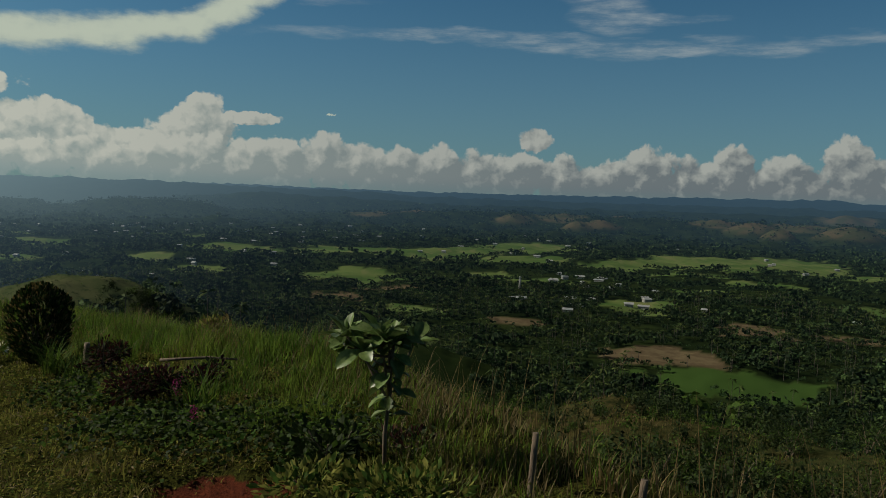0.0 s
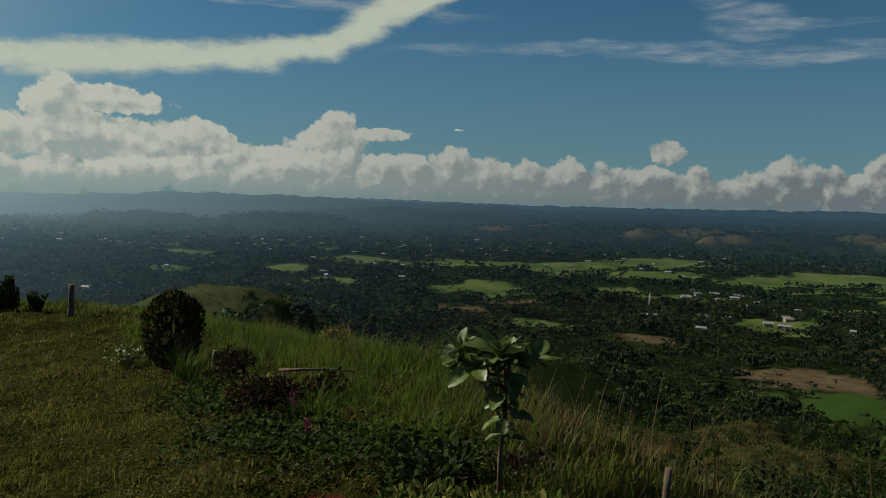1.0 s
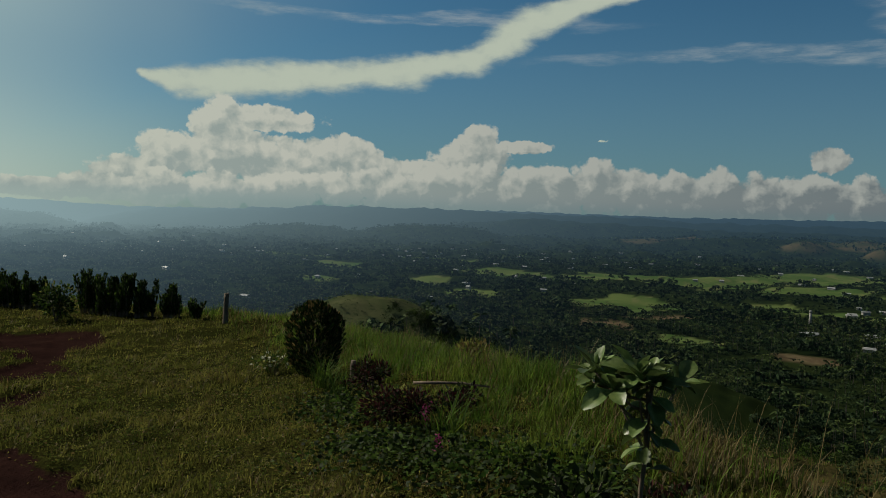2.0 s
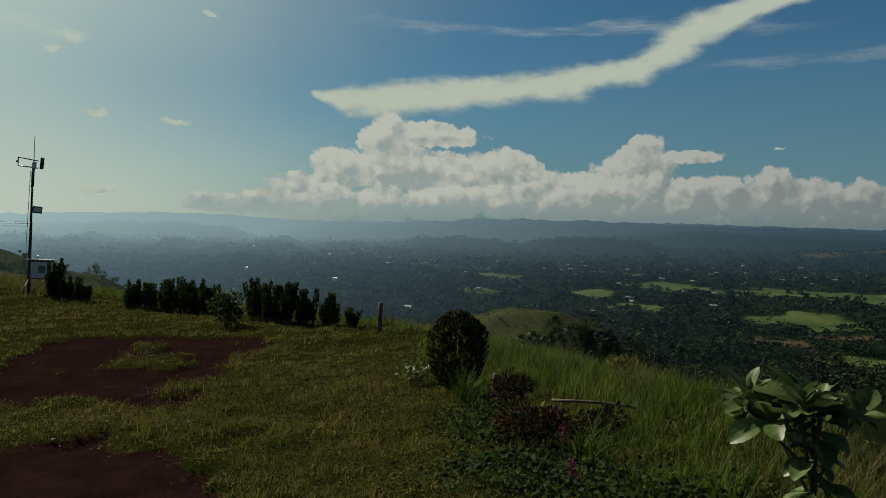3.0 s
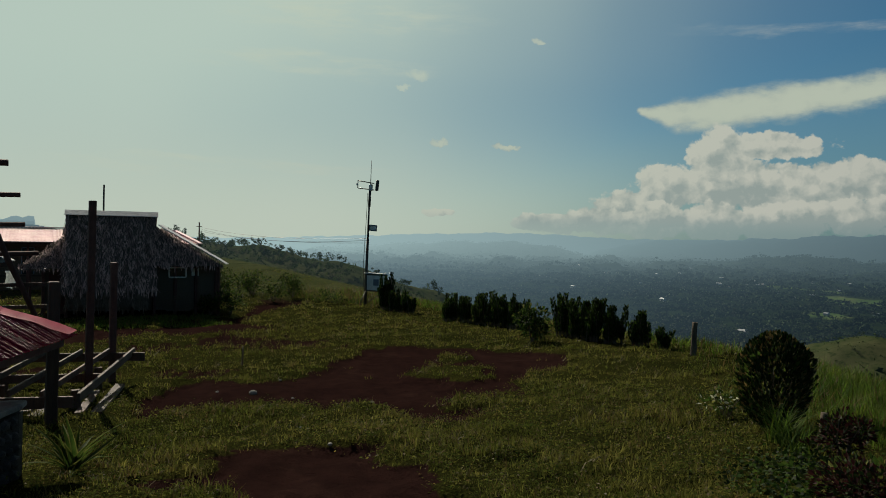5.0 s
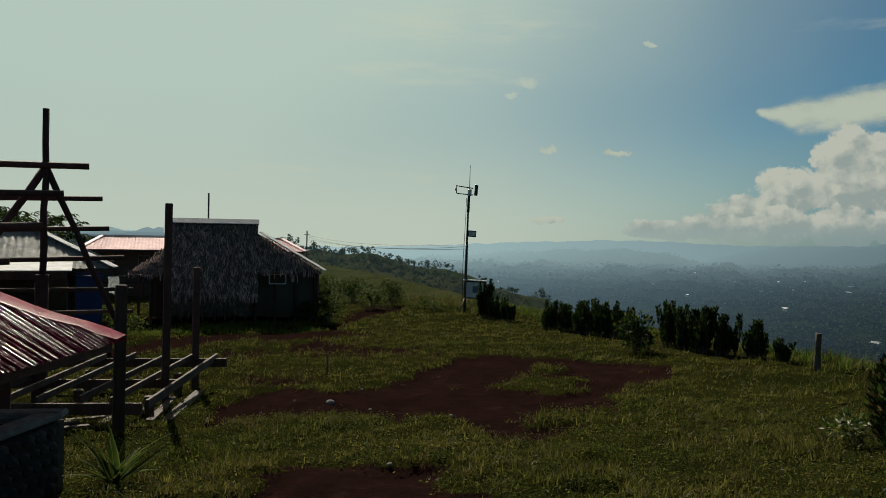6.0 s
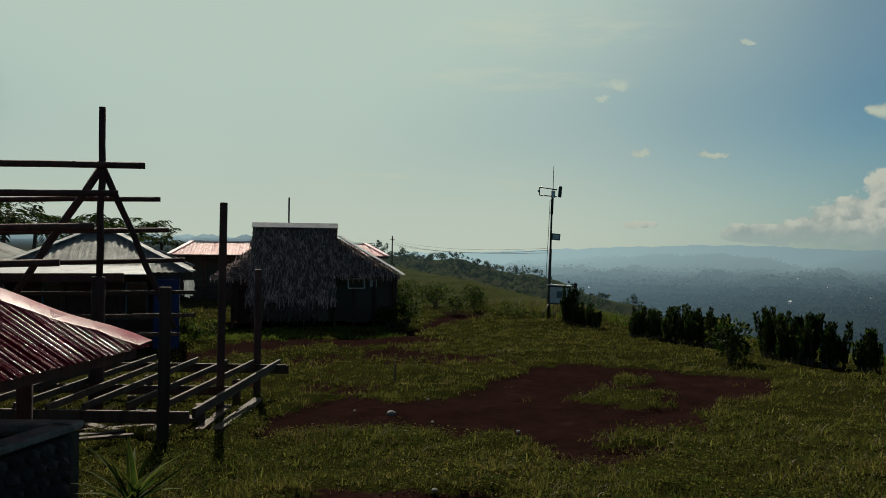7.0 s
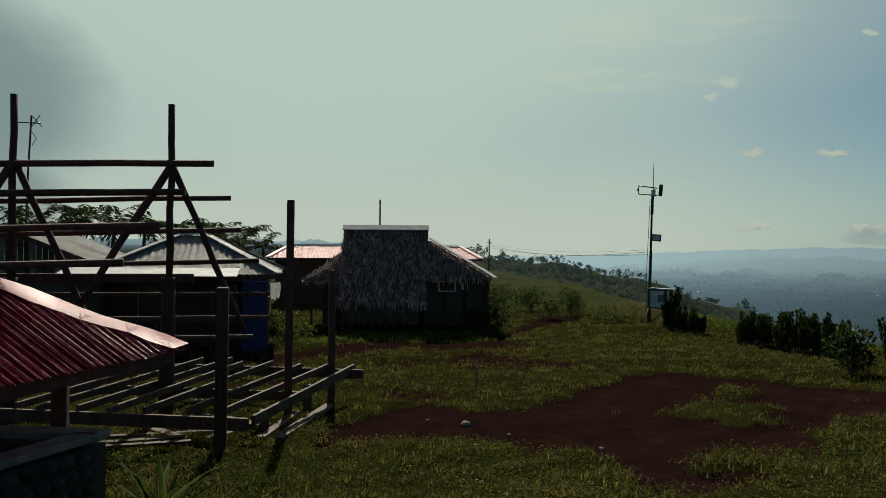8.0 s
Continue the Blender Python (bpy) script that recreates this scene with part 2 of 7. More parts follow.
def with_painted_haze(m, reach, sunward=True):
    """Paints the haze in front of far things into their material, as emission: more with the distance, and brighter on
    the sun's side.
    """
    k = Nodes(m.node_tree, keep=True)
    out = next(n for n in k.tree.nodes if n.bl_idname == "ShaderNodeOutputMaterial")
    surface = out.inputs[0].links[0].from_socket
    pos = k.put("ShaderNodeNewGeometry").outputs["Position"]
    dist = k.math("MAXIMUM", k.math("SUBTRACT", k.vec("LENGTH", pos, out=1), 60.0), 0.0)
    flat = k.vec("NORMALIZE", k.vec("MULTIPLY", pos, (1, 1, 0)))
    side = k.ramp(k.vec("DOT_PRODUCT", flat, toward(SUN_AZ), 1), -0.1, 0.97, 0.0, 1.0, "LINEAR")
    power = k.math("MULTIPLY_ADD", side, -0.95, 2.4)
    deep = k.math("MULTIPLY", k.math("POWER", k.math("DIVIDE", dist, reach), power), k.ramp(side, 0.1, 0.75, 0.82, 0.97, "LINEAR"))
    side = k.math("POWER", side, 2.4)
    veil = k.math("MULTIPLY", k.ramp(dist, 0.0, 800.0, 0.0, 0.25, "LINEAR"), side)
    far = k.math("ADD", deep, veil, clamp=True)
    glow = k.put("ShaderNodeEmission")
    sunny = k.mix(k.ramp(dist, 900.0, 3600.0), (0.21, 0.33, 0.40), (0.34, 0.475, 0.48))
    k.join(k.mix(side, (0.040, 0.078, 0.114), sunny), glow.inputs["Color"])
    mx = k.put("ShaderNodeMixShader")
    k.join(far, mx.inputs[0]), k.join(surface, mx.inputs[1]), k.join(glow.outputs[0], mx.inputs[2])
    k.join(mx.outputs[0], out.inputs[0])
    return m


GRASS = material("grass_blade", (0.070, 0.086, 0.015), (0.150, 0.140, 0.034), 0.5, 0.6, 0.0, through=0.42, vary=0.5, spec=0.0)
WEED = material("weed_leaf", (0.034, 0.056, 0.012), (0.082, 0.094, 0.022), 1.2, 0.6, 0.0, through=0.35, vary=0.5, spec=0.0)
TALL_GRASS = material("tall_grass", (0.042, 0.088, 0.010), (0.092, 0.125, 0.018), 0.6, 0.6, 0.0, through=0.48, vary=0.6, spec=0.06)
DRY_GRASS = material("dry_grass", (0.125, 0.086, 0.032), (0.080, 0.066, 0.020), 0.8, 0.7, 0.0, through=0.35, vary=0.45)
LEAF = material("leaf", (0.020, 0.046, 0.008), (0.056, 0.088, 0.016), 3.0, 0.7, 0.1, through=0.4, vary=0.5, spec=0.06)
LEAF_BIG = material("broad_leaf", (0.048, 0.085, 0.022), (0.110, 0.150, 0.048), 6.0, 0.42, 0.15, through=0.28, vary=0.5)
LEAF_DARK = material("dark_leaf", (0.009, 0.018, 0.005), (0.024, 0.036, 0.009), 4.0, 0.75, 0.1, through=0.15, vary=0.45, spec=0.1)
LEAF_RED = material("red_leaf", (0.020, 0.0065, 0.0065), (0.042, 0.013, 0.011), 5.0, 0.75, 0.1, through=0.25, vary=0.45, spec=0.1)
LEAF_PALE = material("pale_leaf", (0.09, 0.105, 0.022), (0.17, 0.165, 0.042), 5.0, 0.75, 0.1, through=0.35, vary=0.4, spec=0.05)
PETAL = material("petal", (0.16, 0.014, 0.07), (0.24, 0.03, 0.11), 9.0, 0.6, 0.0, through=0.3)
PETAL_WHITE = material("white_petal", (0.55, 0.55, 0.42), (0.65, 0.65, 0.5), 9.0, 0.6, 0.0, through=0.3)
BARK = material("bark", (0.07, 0.05, 0.035), (0.13, 0.10, 0.07), 20.0, 0.9, 0.6, stretch=(1, 1, 0.2))
WOOD = material("weathered_timber", (0.048, 0.027, 0.020), (0.098, 0.058, 0.043), 9.0, 0.8, 0.4, stretch=(1, 1, 0.15), stain=(0.085, 0.058, 0.047), vary=0.3)
POLE = material("dark_pole", (0.058, 0.024, 0.020), (0.100, 0.046, 0.036), 12.0, 0.8, 0.4, stretch=(0.6, 0.6, 0.3), vary=0.25)
PLANK = material("pale_plank", (0.040, 0.026, 0.019), (0.085, 0.058, 0.043), 8.0, 0.8, 0.3, stretch=(0.3, 1, 1), stain=(0.11, 0.080, 0.062), vary=0.45)

# ---------- the lie of the land ----------
RNG = np.random.default_rng(7)
EDGE = np.array([(6.0, -30.0), (3.0, -6.0), (1.5, 1.3), (0.15, 3.7), (-1.3, 6.9), (-2.8, 9.2), (-4.6, 10.7), (-8.0, 15.0), (-12.8, 19.3), (-20.0, 21.8), (-31.0, 23.2),
                 (-46.0, 27.0), (-75.0, 33.0), (-130.0, 40.0)])


def edge_distance(x, y):
    """Metres beyond the rim of the hilltop; negative on top of it."""
    best, side = np.full(np.shape(x), 1e9), np.zeros(np.shape(x))
    for (ax, ay), (bx, by) in zip(EDGE[:-1], EDGE[1:]):
        ux, uy = bx - ax, by - ay
        t = np.clip(((x - ax) * ux + (y - ay) * uy) / (ux * ux + uy * uy), 0, 1)
        dx, dy = x - ax - t * ux, y - ay - t * uy
        d = np.hypot(dx, dy)
        near = d < best
        best = np.where(near, d, best)
        side = np.where(near, np.where(ux * dy - uy * dx < 0, 1.0, -1.0), side)
    return best * side


def wave(x, y, size, seed):
    """Smooth noise from turned sine waves, about -1 to 1, with features of that size in metres."""
    r = np.random.default_rng(seed)
    total, weight = 0.0, 0.0
    for octave in range(3):
        for _ in range(4):
            a, f, ph = r.uniform(0, math.tau), 2 ** octave / size * r.uniform(0.7, 1.3) * math.tau, r.uniform(0, math.tau)
            amp = 0.55 ** octave
            total = total + amp * np.sin((x * math.cos(a) + y * math.sin(a)) * f + ph + 1.3 * np.sin((x * math.sin(a) - y * math.cos(a)) * f * 0.6 + ph))
            weight += amp * amp / 2
    return total / math.sqrt(weight) * 0.5


def step(v, a, b):
    t = np.clip((v - a) / (b - a), 0, 1)
    return t * t * (3 - 2 * t)


VALLEY = -95.0
# ranges of ridges: distance, half width, roughness, size of the humps, then bearing and elevation along the crest
RANGES = [(4500.0, 300.0, 5.0, 190.0, [(-60, 1.0), (-28, 0.95), (-26.3, 1.13), (-8.6, 0.80), (3.7, 0.60), (14.9, 0.62), (30, 0.2), (38, -0.05), (41, -0.07), (47, 0.12), (51, 0.15), (57.5, -0.12), (67, -0.62), (80, -0.8), (115, -0.8)]),
          (4050.0, 330.0, 6.0, 230.0, [(-60, 0.6), (-28, 0.55), (-10, 0.35), (2, 0.30), (6, 0.50), (12, 0.45), (21, 0.60), (29, 0.46), (34, 0.08), (40, -0.10), (42, -0.5), (45, -1.3), (48, -2.2), (115, -2.2)]),
          (3600.0, 300.0, 6.0, 260.0, [(-60, 0.0), (-28, 0.1), (-12, -0.1), (0, -0.2), (8, 0.0), (14, 0.15), (18, -0.4), (24, -1.0), (40, -1.9), (44, -1.5), (47, -0.7), (50, -0.5), (54, -0.6), (58, -0.9), (63, -1.3), (70, -1.6), (115, -1.8)]),
          (3050.0, 230.0, 6.0, 240.0, [(-60, -0.5), (-20, -0.6), (-2, -0.6), (3, -0.85), (9, -1.2), (15, -1.2), (17.5, -0.75), (20, -0.57), (23, -0.65), (25.5, -1.2), (27, -1.15), (30, -0.95), (33, -1.05), (36, -1.6), (40, -2.2), (115, -2.4)])]
HILLS = [(-5.0, -0.66, 2900, 80), (-8.3, -0.68, 3000, 110), (-11.1, -0.85, 2850, 85), (-12.6, -0.5, 3200, 110), (-19.0, -0.47, 3000, 100), (-21.4, -0.55, 2900, 110),
         (-24.4, -0.6, 3000, 100), (-27.2, -0.55, 2800, 115), (-27.0, 0.2, 3500, 120), (-15.6, -0.6, 3300, 100), (-1.5, -0.75, 3200, 100), (2.5, -0.9, 3100, 90),
         (-9.6, -1.0, 2800, 60), (-23.0, -0.9, 2750, 60), (5.5, -1.15, 3000, 90), (-30.5, -0.4, 3000, 110)]


def land(x, y):
    """Height of the ground."""
    x, y = np.asarray(x, float), np.asarray(y, float)
    r, az = np.hypot(x, y), np.degrees(np.arctan2(-x, y))
    top = -0.9 + 2.5 * np.exp(-np.maximum(-x, -3.0) / 14.0) + 0.05 * wave(x, y, 5.0, 3) + 0.030 * wave(x, y, 1.1, 4)
    s = edge_distance(x, y)
    top = top - np.where((r < 46) & (s < 0.5), 0.10 * soil_amount(x, y), 0.0)      # the turf stands proud of the bare soil
    out = np.maximum(s, 0.0)
    ramp = np.where(out < 3.0, out * out / 6.0, out - 1.5)
    slope = 0.42 * ramp + 0.30 * np.maximum(out - 30.0, 0) * step(out, 30, 70)
    hill = top - slope + step(out, 4, 40) * (1.6 * wave(x, y, 38.0, 5) + 0.4 * wave(x, y, 11.0, 6))
    # a shoulder of open ground below the path
    right = (1 - step(az, -4, 16)) * step(y, -6, 3)
    hill = hill + right * (np.interp(az, [-25, -12, -6, 2, 12], [5.2, 4.2, 2.9, 2.3, 1.5]) * np.exp(-((out - 31.0 - 4.0 * wave(x, y, 30.0, 15)) / 12.0) ** 2) - 1.9 * step(out, 0.6, 6.0))
    floor = VALLEY + 4.0 * wave(x, y, 260.0, 8) * step(r, 300, 700) + 1.2 * wave(x, y, 60.0, 9)
    z = np.logaddexp(hill / 6.0, floor / 6.0) * 6.0
    z = np.where(s < 20, hill, z)

    def over(z, h, k=3.0):
        return np.where(h > z - 25, np.logaddexp(np.clip(z / k, -300, 300), np.clip(h / k, -300, 300)) * k, z)

    # the spur that carries on behind the hut
    crest = np.interp(az, [40, 52, 58.8, 62.7, 67.8, 73, 80, 100, 130], [-60, -16, -7.3, -4.4, -1.2, 0.6, 2.0, 3.0, 2.0])
    back = np.abs(r - 195.0)
    spur = crest + 1.0 * wave(x, y, 30, 12) - np.where(r < 195, back * 0.105 + (back / 34.0) ** 2 * 0.25, back * 0.4)
    z = np.where(s > 8, over(z, np.where((az > 40) & (az < 130), spur, -400), 2.0), z)
    # a green mound and a lower one beside it, below the rim
    for a, rr, h, rad, drop in ((25.0, 262.0, -24.0, 44.0, 24.0), (4.5, 330.0, -58.0, 70.0, 26.0), (13.5, 250.0, -62.0, 55.0, 20.0)):
        c = toward(a) * rr
        d = np.hypot(x - c.x, y - c.y)
        z = over(z, h + 0.8 * wave(x, y, 20, 14) - drop * (d / rad) ** 2 / (1 + 0.35 * (d / rad)), 2.0)
    # far hills
    z = z + step(r, 1900, 2600) * (17.0 * np.maximum(wave(x, y, 330.0, 20), -0.25) + 9.0 * np.maximum(wave(x, y, 140.0, 22), -0.3))
    for a, e, rr, rad in HILLS:
        c = toward(a) * rr
        d = np.hypot(x - c.x, y - c.y) / rad
        peak = 3.0 + rr * math.tan(radians(e))
        z = over(z, np.where(d < 3, peak - (peak - VALLEY) * 0.62 * d ** 1.8, -400), 2.5)
    for k, (rr, wide, rough, size, crest) in enumerate(RANGES):
        e = np.interp(az, [c[0] for c in crest], [c[1] for c in crest])
        bumps = rough * wave(x, y, size, 30 + k) + 5.0 * np.maximum(wave(x, y, 85.0, 36 + k), -0.25)
        peak = 3.0 + rr * np.tan(np.radians(e)) + bumps * np.clip((e + 2.4) / 1.2, 0, 1)
        ridge = VALLEY - 4 + (peak - VALLEY) * np.exp(-((r - rr) / wide) ** 2)
        z = np.where(np.abs(r - rr) < 2.4 * wide, over(z, ridge, 2.0), z)
    return z


def height(x, y):
    return float(land(np.array([x]), np.array([y]))[0])


def mesh_from(name, verts, faces, mats, index=None, smooth=False):
    """One mesh from arrays of corners and of equal-sided faces."""
    me = bpy.data.meshes.new(name)
    verts, faces = np.asarray(verts, np.float32).reshape(-1, 3), np.asarray(faces, np.int32)
    n, k = faces.shape
    me.vertices.add(len(verts)), me.loops.add(n * k), me.polygons.add(n)
    me.vertices.foreach_set("co", verts.ravel())
    me.loops.foreach_set("vertex_index", faces.ravel())
    me.polygons.foreach_set("loop_start", np.arange(n, dtype=np.int32) * k)
    me.polygons.foreach_set("loop_total", np.full(n, k, np.int32))
    for m in mats:
        me.materials.append(m)
    if index is not None:
        me.polygons.foreach_set("material_index", np.asarray(index, np.int32))
    if smooth:
        me.polygons.foreach_set("use_smooth", np.ones(n, bool))
    me.update(calc_edges=True)
    return me


# bare red soil in the lawn: centre, half lengths, turn in degrees
SOIL = [[(-11.9, 5.1), (-13.5, 5.6), (-15.2, 6.5), (-15.9, 7.4), (-14.4, 8.0), (-14.9, 9.2), (-18.7, 12.6), (-18.9, 14.3), (-16.9, 15.3), (-14.4, 16.2), (-12.2, 13.9), (-11.8, 12.3),
          (-9.8, 10.7), (-8.2, 8.4), (-8.8, 8.0), (-10.3, 8.0), (-11.8, 7.3), (-12.2, 6.1)],
        [(-8.6, 5.1), (-8.4, 5.8), (-7.8, 6.4), (-7.0, 6.5), (-5.9, 6.25), (-4.9, 5.85), (-4.1, 5.2), (-4.3, 4.4), (-5.6, 4.3), (-7.0, 4.4), (-7.9, 3.9), (-7.6, 4.6)],
        [(-26.9, 8.9), (-29.8, 11.1), (-29.9, 13.4), (-39.4, 18.5), (-37.7, 20.4), (-32.1, 15.4), (-25.8, 11.6), (-24.6, 9.4)],
        [(-23.2, 4.1), (-27.1, 6.3), (-28.9, 9.0), (-27.3, 10.0), (-25.4, 8.2), (-24.1, 6.1), (-21.9, 4.8)],
        [(-1.75, 4.85), (-1.25, 5.08), (-0.80, 4.75), (-0.70, 3.9), (-1.7, 3.8)]]
TUFTS = [[(-13.8, 10.9), (-14.9, 12.2), (-14.1, 12.8), (-12.3, 11.9), (-12.2, 11.1)], [(-15.7, 12.9), (-16.5, 13.9), (-15.1, 13.7), (-14.8, 12.9)],
         [(-9.9, 9.2), (-10.2, 9.7), (-9.9, 10.5), (-9.1, 9.8), (-9.5, 9.0)], [(-11.2, 12.2), (-12.2, 13.2), (-11.9, 14.0), (-10.9, 13.0)]]


def inside(rows, x, y):
    """Metres inside the nearest outline; negative outside."""
    best = np.full(np.shape(x), -99.0)
    for pts in rows:
        d, inn = np.full(np.shape(x), 1e9), np.zeros(np.shape(x), bool)
        for (ax, ay), (bx, by) in zip(pts, pts[1:] + pts[:1]):
            ux, uy = bx - ax, by - ay
            t = np.clip(((x - ax) * ux + (y - ay) * uy) / (ux * ux + uy * uy), 0, 1)
            d = np.minimum(d, np.hypot(x - ax - t * ux, y - ay - t * uy))
            inn ^= ((ay > y) != (by > y)) & (x < ux * (y - ay) / (uy if abs(uy) > 1e-9 else 1e-9) + ax)
        best = np.maximum(best, np.where(inn, d, -d))
    return best


def soil_amount(x, y):
    """0 in the lawn, 1 on bare soil."""
    n = 0.22 * wave(x, y, 1.9, 41) + 0.14 * wave(x, y, 0.6, 42)
    bare = step(inside(SOIL, x, y) + n, -0.12, 0.2) * (1 - step(inside(TUFTS, x, y) + n, -0.1, 0.12))
    worn = step(wave(x, y, 7.0, 43) * 0.9 + 0.45 * wave(x, y, 0.9, 44) + 0.35 * wave(x, y, 0.35, 45) + 0.4 * step(-x, 18.0, 22.0), 0.35, 0.75) * step(-x, 13.0, 18.0)  * step(15.0 - y, 0.0, 3.0)
    return np.maximum(bare, 0.85 * worn)


# fields on the valley floor: middle, half lengths, turn; rice near and far, dry fields, and one bright meadow
NEAR_RICE = [(135, 1000, 45, 45, -15), (200, 800, 36, 60, -20), (-105, 985, 62, 70, -30), (-305, 985, 38, 30, -25), (440, 1080, 46, 34, -5), (375, 1195, 62, 36, -12),
             (-550, 1015, 26, 22, 0), (450, 835, 26, 34, 0), (-20, 700, 32, 26, -30), (320, 985, 30, 24, 0), (60, 1090, 34, 30, 0), (-420, 1120, 30, 40, 0)]
FAR_RICE = [(-355, 1390, 84, 70, -35), (-195, 1440, 78, 110, -12), (-5, 1500, 80, 160, -30), (200, 1790, 110, 190, -25), (150, 1400, 72, 110, -12), (305, 1350, 50, 80, -35),
            (490, 1500, 125, 210, -30), (680, 1540, 105, 210, -32), (680, 1300, 56, 66, -8), (-700, 1350, 70, 40, 0), (-900, 1560, 90, 40, 0), (-620, 1720, 90, 50, 0)]
DRY_FIELDS = [(145, 518, 32, 30, 0), (337, 630, 32, 16, -20), (-104, 780, 26, 22, 0), (268, 660, 24, 40, -20), (-60, 860, 34, 16, 0), (60, 640, 24, 14, 0)]
FIELDS = [(167, 445, 50, 36, -22, 0)] + [(*f, 2) for f in NEAR_RICE + FAR_RICE] + [(*f, 1) for f in DRY_FIELDS]


def field_at(x, y):
    """Which kind of field lies there, -1: none."""
    kind, best = np.full(np.shape(x), -1), np.full(np.shape(x), 0.0)
    wob = 0.25 * wave(x, y, 70.0, 51)
    for cx, cy, a, b, turn, kd in FIELDS:
        c, s = math.cos(radians(turn)), math.sin(radians(turn))
        u, v = ((x - cx) * c + (y - cy) * s) / a, (-(x - cx) * s + (y - cy) * c) / b
        m = 1 - np.maximum(np.abs(u), np.abs(v)) + wob
        kind, best = np.where(m > best, kd, kind), np.maximum(best, m)
    return kind


def ground_material():
    """Lawn, red soil, rough slopes and the mixed greens of the valley, chosen by masks stored on the sheet."""
    m = bpy.data.materials.new("ground")
    m.use_nodes = True
    k = Nodes(m.node_tree)
    pos = k.put("ShaderNodeTexCoord").outputs["Object"]

    def stored(name):
        return k.put("ShaderNodeAttribute", attribute_name=name).outputs["Fac"]
    n_big, n_mid, n_fine = k.noise(pos, 0.35, 5), k.noise(pos, 3.0, 5, 0.65), k.noise(pos, 28.0, 4, 0.65)
    lawn = k.mix(k.ramp(n_big, 0.3, 0.7), (0.018, 0.022, 0.005), (0.034, 0.034, 0.008))
    lawn = k.mix(k.ramp(n_fine, 0.35, 0.7), lawn, (0.006, 0.006, 0.0025))
    soil = k.mix(k.ramp(n_mid, 0.3, 0.7), (0.0108, 0.0055, 0.0050), (0.0185, 0.0090, 0.0077))
    soil = k.mix(k.ramp(n_fine, 0.5, 0.75, 0, 0.6), soil, (0.0085, 0.0046, 0.0040))
    soil = k.mix(k.ramp(k.noise(pos, 0.8, 6, 0.7), 0.52, 0.72, 0, 0.6), soil, (0.031, 0.0165, 0.0130))
    # one patch by the path gets a stronger, redder soil colour
    soil = k.mix(stored("redder_soil"), soil, k.mix(k.ramp(n_fine, 0.35, 0.7), (0.060, 0.017, 0.009), (0.034, 0.011, 0.007)))
    near = k.mix(k.ramp(k.math("ADD", stored("soil"), k.math("MULTIPLY", k.math("SUBTRACT", n_mid, 0.5), 0.9)), 0.4, 0.6), lawn, soil)
    w1, w2 = k.noise(pos, 0.018, 6, 0.6), k.noise(pos, 0.09, 5, 0.6)
    wild = k.mix(k.ramp(w1, 0.35, 0.65), (0.010, 0.017, 0.005), (0.023, 0.028, 0.009))
    wild = k.mix(k.ramp(w2, 0.45, 0.7), wild, (0.016, 0.027, 0.009))
    wild = k.mix(k.ramp(k.noise(pos, 0.7, 5, 0.6), 0.5, 0.75, 0, 0.45), wild, (0.050, 0.043, 0.016))
    col = k.mix(stored("wild"), near, wild)
    pasture = k.mix(k.ramp(w2, 0.3, 0.7), (0.030, 0.042, 0.016), (0.058, 0.060, 0.028))
    pasture = k.mix(k.ramp(k.noise(pos, 0.45, 6, 0.7), 0.5, 0.68, 0, 0.75), pasture, (0.014, 0.024, 0.008))
    col = k.mix(stored("pasture"), col, pasture)
    straw = k.mix(k.ramp(k.noise(pos, 1.6, 5, 0.65), 0.4, 0.65), (0.050, 0.041, 0.016), (0.010, 0.013, 0.005))
    col = k.mix(stored("straw"), col, straw)
    wood = k.mix(k.ramp(k.noise(pos, 0.02, 6, 0.7), 0.35, 0.7), (0.006, 0.011, 0.004), (0.015, 0.023, 0.007))
    col = k.mix(stored("wood"), col, wood)
    rice = k.mix(k.ramp(k.noise(pos, 0.012, 4), 0.4, 0.6), (0.040, 0.072, 0.020), (0.070, 0.098, 0.030))
    rice = k.mix(k.ramp(k.noise(k.vec("MULTIPLY", pos, (1, 0.3, 1)), 0.05, 3), 0.5, 0.7, 0, 0.7), rice, (0.10, 0.105, 0.045))
    col = k.mix(stored("rice"), col, rice)
    col = k.mix(stored("green"), col, (0.028, 0.054, 0.013))
    col = k.mix(stored("tan"), col, k.mix(k.ramp(w2, 0.35, 0.65), (0.060, 0.045, 0.027), (0.090, 0.071, 0.041)))
    brown = k.mix(k.ramp(w1, 0.4, 0.6), (0.046, 0.048, 0.022), (0.078, 0.058, 0.033))
    col = k.mix(stored("bare_hill"), col, brown)
    bsdf = k.put("ShaderNodeBsdfPrincipled")
    k.join(col, bsdf.inputs["Base Color"])
    bsdf.inputs["Roughness"].default_value, bsdf.inputs["Specular IOR Level"].default_value = 0.95, 0.0
    bp = k.put("ShaderNodeBump")
    bp.inputs["Strength"].default_value, bp.inputs["Distance"].default_value = 0.9, 0.06
    k.join(k.math("ADD", n_mid, k.math("MULTIPLY", n_fine, 0.5)), bp.inputs["Height"])
    k.join(bp.outputs[0], bsdf.inputs["Normal"])
    k.join(bsdf.outputs[0], k.put("ShaderNodeOutputMaterial").inputs[0])
    # the sheet gets painted haze as well, from 60 m outwards
    return with_painted_haze(m, 4300.0)


